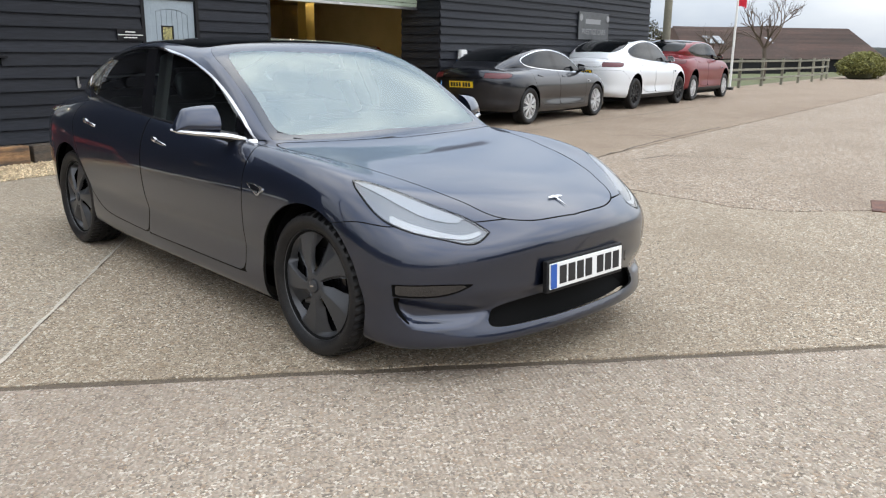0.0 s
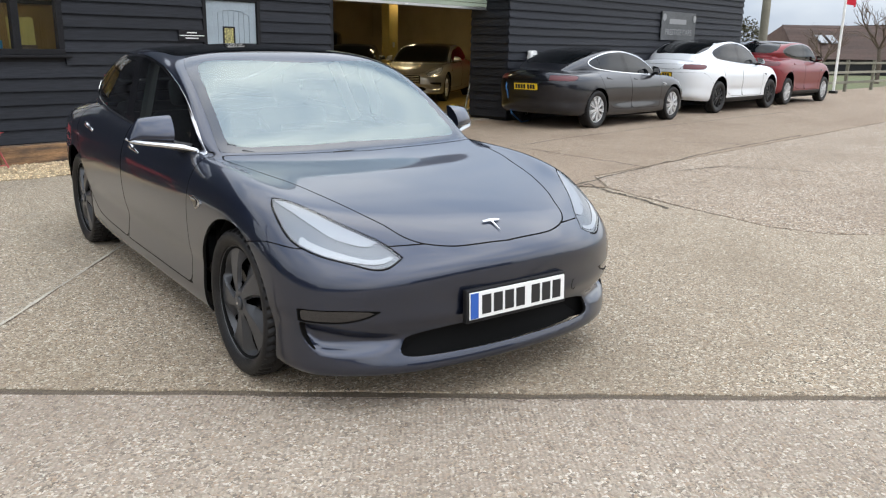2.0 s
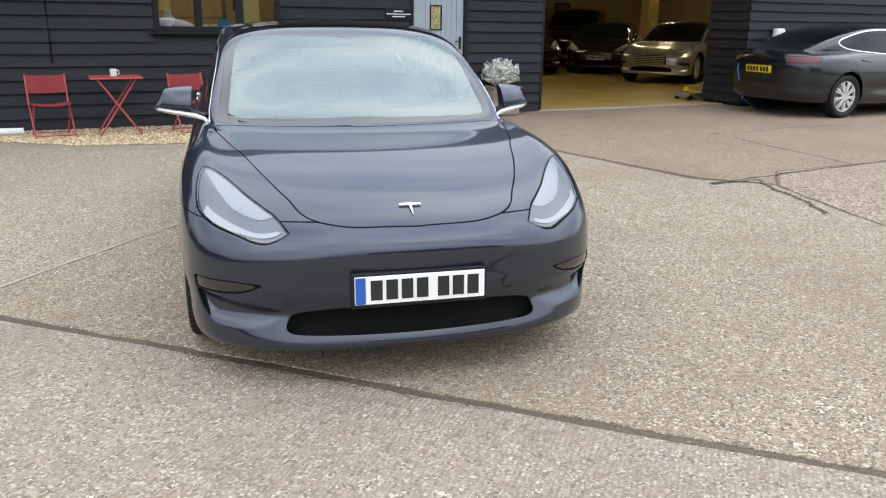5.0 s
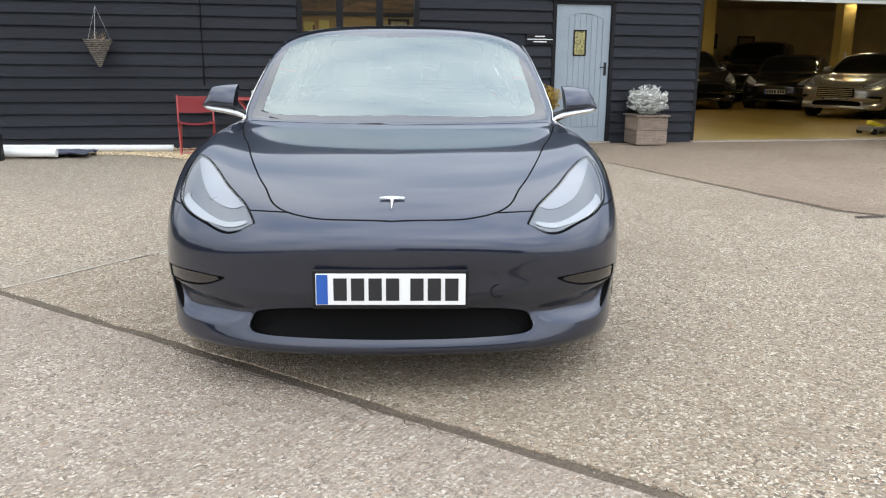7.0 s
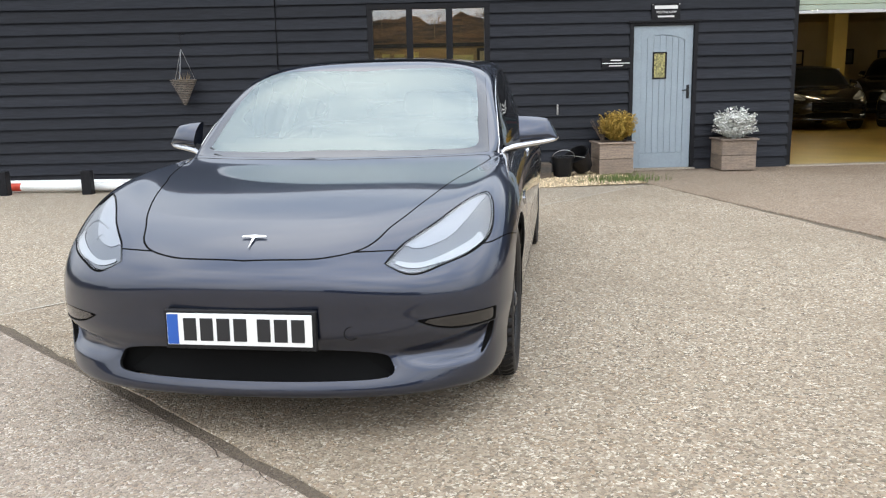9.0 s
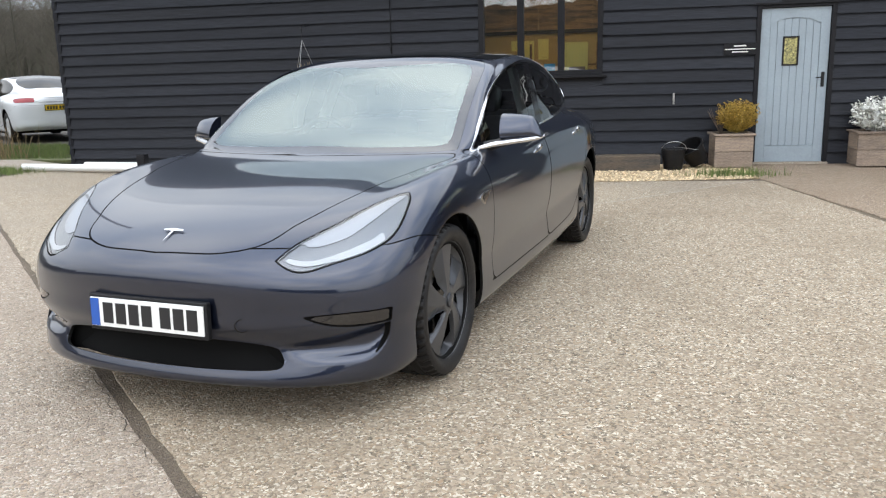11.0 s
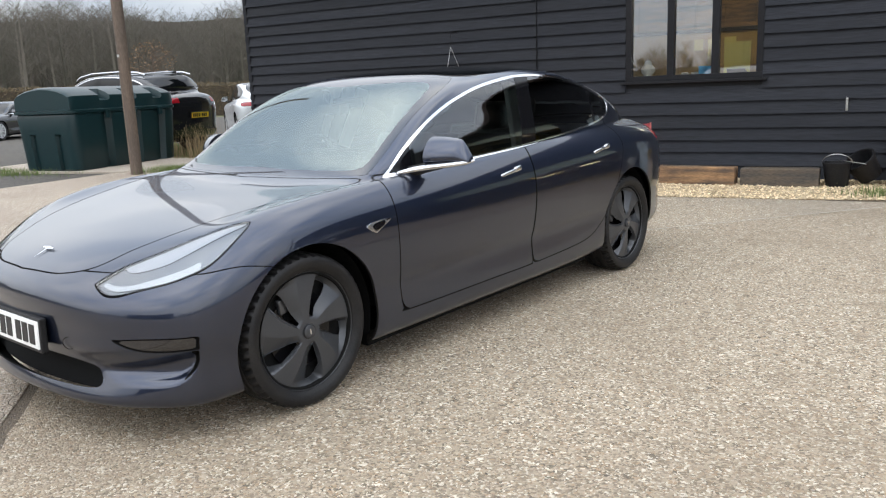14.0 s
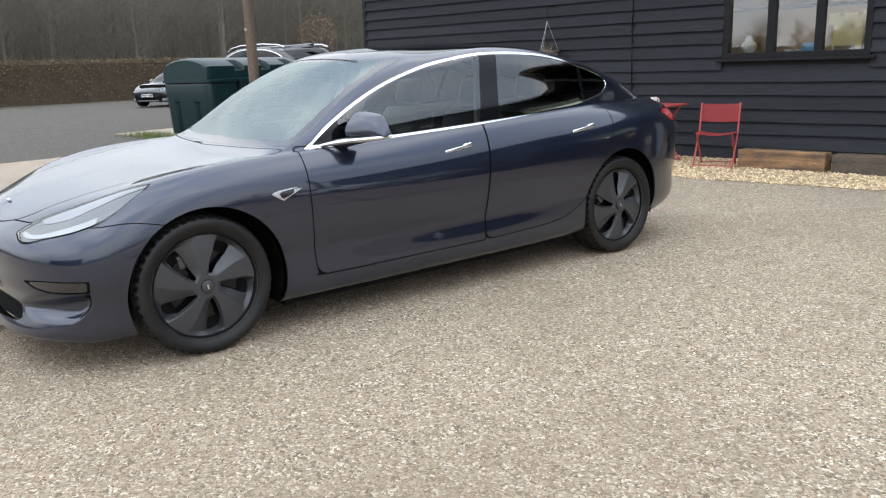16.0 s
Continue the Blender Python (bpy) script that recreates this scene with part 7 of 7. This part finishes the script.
scatter("grass", 26000, grass_at, blade(.04, .13, .004), M_GRASS, "rough green grass behind the barn", "grass", 3)
tagged(part("verge", climb(prism(bmesh.new(), [(-14, 9.1), (-6.7, 9.0), (-6.7, 12.6), (-14, 12.6)], -.05, -.005)), M_FIELD), "strip of turf behind the barn", "verge", kind="structure")
scatter("dead_stalks", 260, lambda r: (-9.3 + r.gauss(0, .35), 9.3 + r.gauss(0, .25), 0), blade(.3, .75, .005), M_STRAW, "dead weed stalks beside the oil tank", "weeds", 4)

# hedge: many small brown and olive leaves
M_HEDGE = mat("brown_hedge_leaf", (0.135, 0.095, 0.055), 0.9, dark=(0.075, 0.07, 0.034), big=.8, vary=0.7, bump=0.0, per_piece=0.25, island=True)


def leaf(smin, smax):
    def make(r, p):
        q = Euler((r.uniform(0, 6.28), r.uniform(0, 6.28), r.uniform(0, 6.28))).to_matrix()
        s = r.uniform(smin, smax)
        return [tuple(Vector(p) + q @ Vector(c)) for c in ((-s * .5, 0, 0), (0, -s * .7, 0), (s * .5, 0, 0), (0, s * .9, 0))], [(0, 1, 2, 3)]
    return make


def hedge_at(r):
    y = r.uniform(-40, 40)
    top = 1.95 + .12 * noise.noise(Vector((y * .5, 0, 3)))
    return (-33.4 + r.uniform(-.5, .5) * (1.0 + .3 * noise.noise(Vector((y, 0, 0)))), y, top * r.random() ** .7)


scatter("hedge", 90000, hedge_at, leaf(.03, .08), M_HEDGE, "long brown winter hedge across the track", "hedge", 5)
# solid core whose dark colour stands for shade between the leaves
tagged(part("hedge_core", boxed(-33.75, -33.1, -40, 40, 0.0, 1.78), mat("hedge_inside_shade", (0.07, 0.052, 0.032), 0.95, big=3, vary=0.6, bump=0.3)), "solid core coloured dark as the shade inside the winter hedge", "hedge", kind="structure")

# woods: bare winter trees on a rise
M_WOODS = mat("winter_wood_twigs", (0.112, 0.094, 0.080), 0.95, dark=(0.084, 0.083, 0.062), big=.06, vary=0.9, bump=0.0, per_piece=0.35, island=True)
wr = random.Random(11)
wv, wf = [], []


def strip(a, b, w0, w1):
    d = Vector(b) - Vector(a)
    n = d.cross(Vector((d.y + .3, -d.x, wr.uniform(-1, 1)))).normalized()
    o = len(wv)
    wv.extend([tuple(Vector(a) - n * w0), tuple(Vector(a) + n * w0), tuple(Vector(b) + n * w1), tuple(Vector(b) - n * w1)])
    wf.append((o, o + 1, o + 2, o + 3))


def bare_tree(x, y, z, h, k=46):
    strip((x, y, z), (x + wr.uniform(-.4, .4), y + wr.uniform(-.4, .4), z + h * .75), .16 * h / 10, .05)
    for _ in range(k):
        t = wr.uniform(.22, .98)
        a, reach = wr.uniform(0, 6.28), h * wr.uniform(.10, .26) * (1.25 - t * .7)
        q = (x + wr.uniform(-.2, .2), y + wr.uniform(-.2, .2), z + h * t * .8)
        e = (q[0] + reach * math.cos(a), q[1] + reach * math.sin(a), q[2] + reach * wr.uniform(.5, 1.3))
        strip(q, e, .028, .010)
        for _ in range(3):
            m = [q[i] + (e[i] - q[i]) * wr.uniform(.4, 1) for i in range(3)]
            f = (m[0] + wr.uniform(-1, 1) * reach * .5, m[1] + wr.uniform(-1, 1) * reach * .5, m[2] + wr.uniform(.1, .6) * reach)
            strip(m, f, .020, .007)


for _ in range(640):
    az, d = radians(wr.uniform(116, 186)), wr.uniform(118, 165)
    bare_tree(d * math.cos(az), d * math.sin(az), (d - 118) * .05 - .5, wr.uniform(14.5, 18.0) + 1.5 * math.sin(az * 23), 66)
for _ in range(170):
    az, d = radians(wr.uniform(-165, -20)), wr.uniform(48, 66)
    bare_tree(d * math.cos(az), d * math.sin(az), -.3, wr.uniform(3.2, 5.2), 50)
# taller unseen trees, added to the south to darken what the office panes mirror
for _ in range(110):
    az, d = radians(wr.uniform(-101, -62)), wr.uniform(50, 60)
    bare_tree(d * math.cos(az), d * math.sin(az), -.3, wr.uniform(7.0, 9.5), 50)
me = bpy.data.meshes.new("woods")
me.from_pydata(wv, [], wf)
me.materials.append(M_WOODS)
tagged(new("woods", me), "bare brown winter woodland on a low rise", "woods", kind="stuff")
bm = bmesh.new()
ring = []
for k in range(61):
    az = radians(112 + 80 * k / 60)
    top = 16.0 + 1.6 * noise.noise(Vector((k * .35, 0, 0))) + .7 * noise.noise(Vector((k * 1.3, 5, 0)))
    ring.append((bm.verts.new((170 * math.cos(az), 170 * math.sin(az), -1)), bm.verts.new((170 * math.cos(az), 170 * math.sin(az), top))))
for a, b in zip(ring, ring[1:]):
    bm.faces.new((a[0], b[0], b[1], a[1]))
tagged(part("backdrop_wood", bm, mat("far_wood_tone", (0.100, 0.086, 0.075), 1.0, dark=(0.078, 0.076, 0.057), big=.05, small=.9, vary=0.9, bump=0.0, stretch=(1, 1, .4))), "distant brown woodland behind the nearer trees", "backdrop", kind="structure")

# unseen solid backdrop added behind those trees, to keep bright sky off the panes
bm = bmesh.new()
ring = []
for k in range(41):
    az = radians(-101 + 39 * k / 40)
    top = 8.2 + 1.2 * noise.noise(Vector((k * .4, 7, 0))) + .6 * noise.noise(Vector((k * 1.4, 2, 0)))
    ring.append((bm.verts.new((64 * math.cos(az), 64 * math.sin(az), -1)), bm.verts.new((64 * math.cos(az), 64 * math.sin(az), top))))
for a, b in zip(ring, ring[1:]):
    bm.faces.new((a[0], b[0], b[1], a[1]))
tagged(part("backdrop_unseen_trees", bm, mat("unseen_trees_tone", (0.085, 0.070, 0.055), 1.0, dark=(0.065, 0.060, 0.045), big=.08, small=.9, vary=0.9, bump=0.0, stretch=(1, 1, .4))), "unseen wood added behind the yard to darken the window's reflections", "backdrop", kind="structure")

# far end of the yard: fence, flag pole, post, bare tree, barns
fn = thing("post_and_rail_fence", pose(0, 0, 0), "grey wooden post and rail fence along the drive", "fence")
M_FENCE = mat("grey_green_fence_wood", (0.22, 0.21, 0.16), 0.9, vary=0.6, bump=0.3, per_piece=0.2)
FENCE = [(27.6, 7.75), (30.3, 7.65), (33.0, 7.5), (35.7, 7.35), (38.4, 7.25), (41.1, 7.2), (43.8, 7.3), (46.5, 7.6)]
for x, y in FENCE:
    part("post", boxed(x - .06, x + .06, y - .05, y + .05, -.02, 1.18, .006), M_FENCE, fn)
for (xa, ya), (xb, yb) in zip(FENCE, FENCE[1:]):
    for z in (.35, .72, 1.06):
        bm = bmesh.new()
        d = Vector((xb - xa, yb - ya, 0))
        box(bm, 0, d.length, -.02, .02, -.045, .045, .004, Matrix.Translation((xa, ya - .07, z)) @ Matrix.Rotation(math.atan2(d.y, d.x), 4, "Z"))
        part("rail", bm, M_FENCE, fn)
fp = thing("flag_pole", pose(28.3, 7.4, 0), "white flag pole with a red flag", "flag pole")
bm = bmesh.new()
rod(bm, (0, 0, 0), (.05, 0, 5.6), .05, .035, 12)
part("pole", bm, M_WHITE, fp, smooth=True)
bm = bmesh.new()
bmesh.ops.create_grid(bm, x_segments=12, y_segments=6, size=.5)
for v in bm.verts:
    u = v.co.x + .5
    v.co = Vector((.05 + u * 1.1, .10 * math.sin(u * 7), 3.65 + v.co.y * 1.0 - .12 * u))
bmesh.ops.solidify(bm, geom=bm.faces[:], thickness=.004)
part("flag", bm, plain("bright_red_flag", (0.62, 0.02, 0.05), 0.7), fp, "bright red flag", smooth=True)
part("base", boxed(-.12, .12, -.12, .12, 0, .10, .01), M_BLACKPL, fp)
tp2 = thing("telegraph_pole", pose(23.5, 8.2, 0), "grey wooden telegraph pole beyond the barn", "pole")
bm = bmesh.new()
rod(bm, (0, 0, -.05), (0, 0, 7.5), .14, .11, 16)
part("shaft", bm, M_FENCE, tp2, smooth=True)


def real_tree(m, h, seed, label, spread=.32):
    """A bare tree: a tapered trunk whose limbs fork down to twigs."""
    r = random.Random(seed)
    e = thing("tree", m, label, "tree")
    trunk, limbs = bmesh.new(), bmesh.new()
    tube(trunk, [(0, 0, -.1), (.05, 0, h * .15), (-.05, .08, h * .32)], [h * .028, h * .022, h * .018], 10)

    def grow(p, d, l, w, depth):
        mid_p = p + d * l * .5 + Vector((r.uniform(-1, 1), r.uniform(-1, 1), r.uniform(-.5, 1))) * l * .07
        q = p + d * l
        tube(limbs, [p, mid_p, q], [w, w * .8, w * .6], 6 if depth < 2 else 4)
        if depth >= 4:
            return
        for _ in range(r.randint(2, 4) if depth < 3 else 3):
            nd = (d + Vector((r.uniform(-1, 1), r.uniform(-1, 1), r.uniform(-.35, .8))) * .75).normalized()
            grow(q if r.random() < .6 else mid_p, nd, l * r.uniform(.55, .8), w * .55, depth + 1)

    for k in range(5):
        a = 2 * math.pi * k / 5 + r.uniform(-.3, .3)
        grow(Vector((-.05, .08, h * .31)), Vector((math.cos(a) * .6, math.sin(a) * .6, .8)).normalized(), h * .22, h * .013, 0)
    part("trunk", trunk, M_BARK, e, smooth=True)
    part("crown", limbs, M_TWIG, e)
    return e


real_tree(pose(41.5, 9.7, 0), 5.2, 4, "small bare spreading tree behind the fence")
real_tree(pose(36.0, 10.4, 0), 3.2, 9, "bare twiggy bush behind the fence")
sb = thing("hedge_clump", pose(49.6, 6.3, 0), "clipped yellow-green hedge at the end of the drive", "hedge")
part("leaves", leaf_cloud((0, .0, .72), (2.3, 1.35, .78), 9000, .10, 5), mat("olive_hedge_leaf", (0.20, 0.19, 0.05), 0.8, dark=(0.10, 0.11, 0.03), big=2, vary=0.8, bump=0, per_piece=0.4, island=True), sb)
part("inside", boxed(-1.6, 1.6, -.7, .7, 0, 1.0, .3), mat("hedge_shade", (0.05, 0.05, 0.02), 0.9, vary=0.5), sb)
sb = thing("conifer", pose(28.4, 10.9, 0), "dark evergreen bush beyond the barn", "tree")
part("leaves", leaf_cloud((0, 0, 1.3), (.8, .8, 1.35), 3600, .08, 6), mat("dark_conifer", (0.075, 0.07, 0.036), 0.9, big=2, vary=0.7, bump=0, per_piece=0.4, island=True), sb)


def far_barn(m, length, depth, eave, ridge, label):
    e = thing("barn", m, label, "barn", "far barns")
    part("wall", boxed(0, length, 0, depth, -.5, eave, 0), M_TRIM, e)
    bm = bmesh.new()
    o = .35
    A = [(-o, -o, eave - .12), (length + o, -o, eave - .12), (length + o - 1.2, depth / 2, ridge), (1.2 - o, depth / 2, ridge), (-o, depth + o, eave - .12), (length + o, depth + o, eave - .12)]
    vs = [bm.verts.new(p) for p in A]
    for f in ((0, 1, 2, 3), (3, 2, 5, 4), (0, 3, 4), (1, 5, 2), (0, 4, 5, 1)):
        bm.faces.new([vs[i] for i in f])
    part("roof", bm, M_TILE, e, "weathered red-brown tiled roof")
    n = int(math.hypot(depth / 2, ridge - eave) / .28)
    rise_v = Vector((0, depth / 2 + o, ridge - eave + .12))
    for k in range(n):
        a, b = k / n, (k + 1) / n
        bm = bmesh.new()
        p0, p1 = Vector((-o, -o, eave - .12)) + rise_v * a, Vector((length + o, -o, eave - .12)) + rise_v * a
        q0, q1 = p0 + rise_v * (b - a) * 1.15, p1 + rise_v * (b - a) * 1.15
        t0, t1 = (1.2) * a, (1.2) * a
        up = Vector((0, -.02, .05))
        vs = [bm.verts.new(p) for p in (p0 + up + Vector((t0, 0, 0)), p1 + up - Vector((t1, 0, 0)), q1 + Vector((-t1 - .05, 0, .02)), q0 + Vector((t0 + .05, 0, .02)))]
        bm.faces.new(vs)
        part("tile_course", bm, M_TILE, e)
    for k in range(2):
        x = length * (.3 + .1 * k)
        mm = Matrix.Translation((x, depth * .22, eave + (ridge - eave) * .5 + .12)) @ Matrix.Rotation(math.atan2(ridge - eave, depth / 2), 4, "X")
        part("roof_light", boxed(-.3, .3, -.45, .45, 0, .08, .02, mm), M_LAMPDARK, e, "grey roof light")
    return e


M_TILE = mat("red_brown_roof_tile", (0.078, 0.046, 0.035), 0.9, dark=(0.052, 0.038, 0.031), big=.5, small=12, vary=0.8, bump=0.3, per_piece=0.2)
far_barn(pose(62, 19.8, -.2, 0, 0, -48), 15, 7.5, 1.3, 3.7, "low barn with a red-brown tiled roof beyond the fence")
far_barn(pose(74, 14.0, -.3, 0, 0, 60), 13, 8, 1.2, 4.0, "long low barn with a brown tiled roof")
far_barn(pose(52, 17.5, -.2, 0, 0, -30), 9, 6, 1.3, 3.4, "low outbuilding with a tiled roof")
# low dark line of trees along the skyline
bm = bmesh.new()
ring = []
for k in range(121):
    az = radians(-168 + 280 * k / 120)
    top = 5.0 + 2.2 * noise.noise(Vector((k * .21, 3, 0))) + 1.0 * noise.noise(Vector((k * 1.1, 9, 0)))
    ring.append((bm.verts.new((420 * math.cos(az), 420 * math.sin(az), -1)), bm.verts.new((420 * math.cos(az), 420 * math.sin(az), top))))
for a, b in zip(ring, ring[1:]):
    bm.faces.new((a[0], b[0], b[1], a[1]))
tagged(part("backdrop_skyline", bm, mat("hazy_far_trees", (0.16, 0.165, 0.165), 1.0, dark=(0.11, 0.115, 0.11), big=.02, small=.3, vary=0.8, bump=0.0)), "hazy line of far trees along the skyline", "backdrop", kind="structure")
# a small tree that keeps its russet leaves, before the wood
rt = thing("tree", pose(-25.0, 22.0, 0), "small tree with dead russet leaves at the field's edge", "tree")
bm = bmesh.new()
rr = random.Random(12)
tube(bm, [(0, 0, -.1), (.05, 0, 1.2), (0, .05, 2.4), (.05, 0, 3.6)], [.09, .07, .045, .015], 8)
part("trunk", bm, M_BARK, rt, smooth=True)
bm = bmesh.new()
for _ in range(40):
    a, z, l = rr.uniform(0, 6.28), rr.uniform(1.3, 3.2), rr.uniform(.5, 1.15)
    tube(bm, [(0, 0, z), (l * .5 * math.cos(a), l * .5 * math.sin(a), z + .2 * l), (l * math.cos(a), l * math.sin(a), z + .5 * l)], [.02, .012, .004], 4)
part("limbs", bm, M_TWIG, rt)
part("leaves", leaf_cloud((0, 0, 2.75), (1.0, 1.0, .95), 520, .065, 21), mat("russet_leaf", (0.25, 0.15, 0.08), 0.9, dark=(0.16, 0.10, 0.06), big=6, vary=0.7, bump=0, per_piece=0.4, island=True), rt)
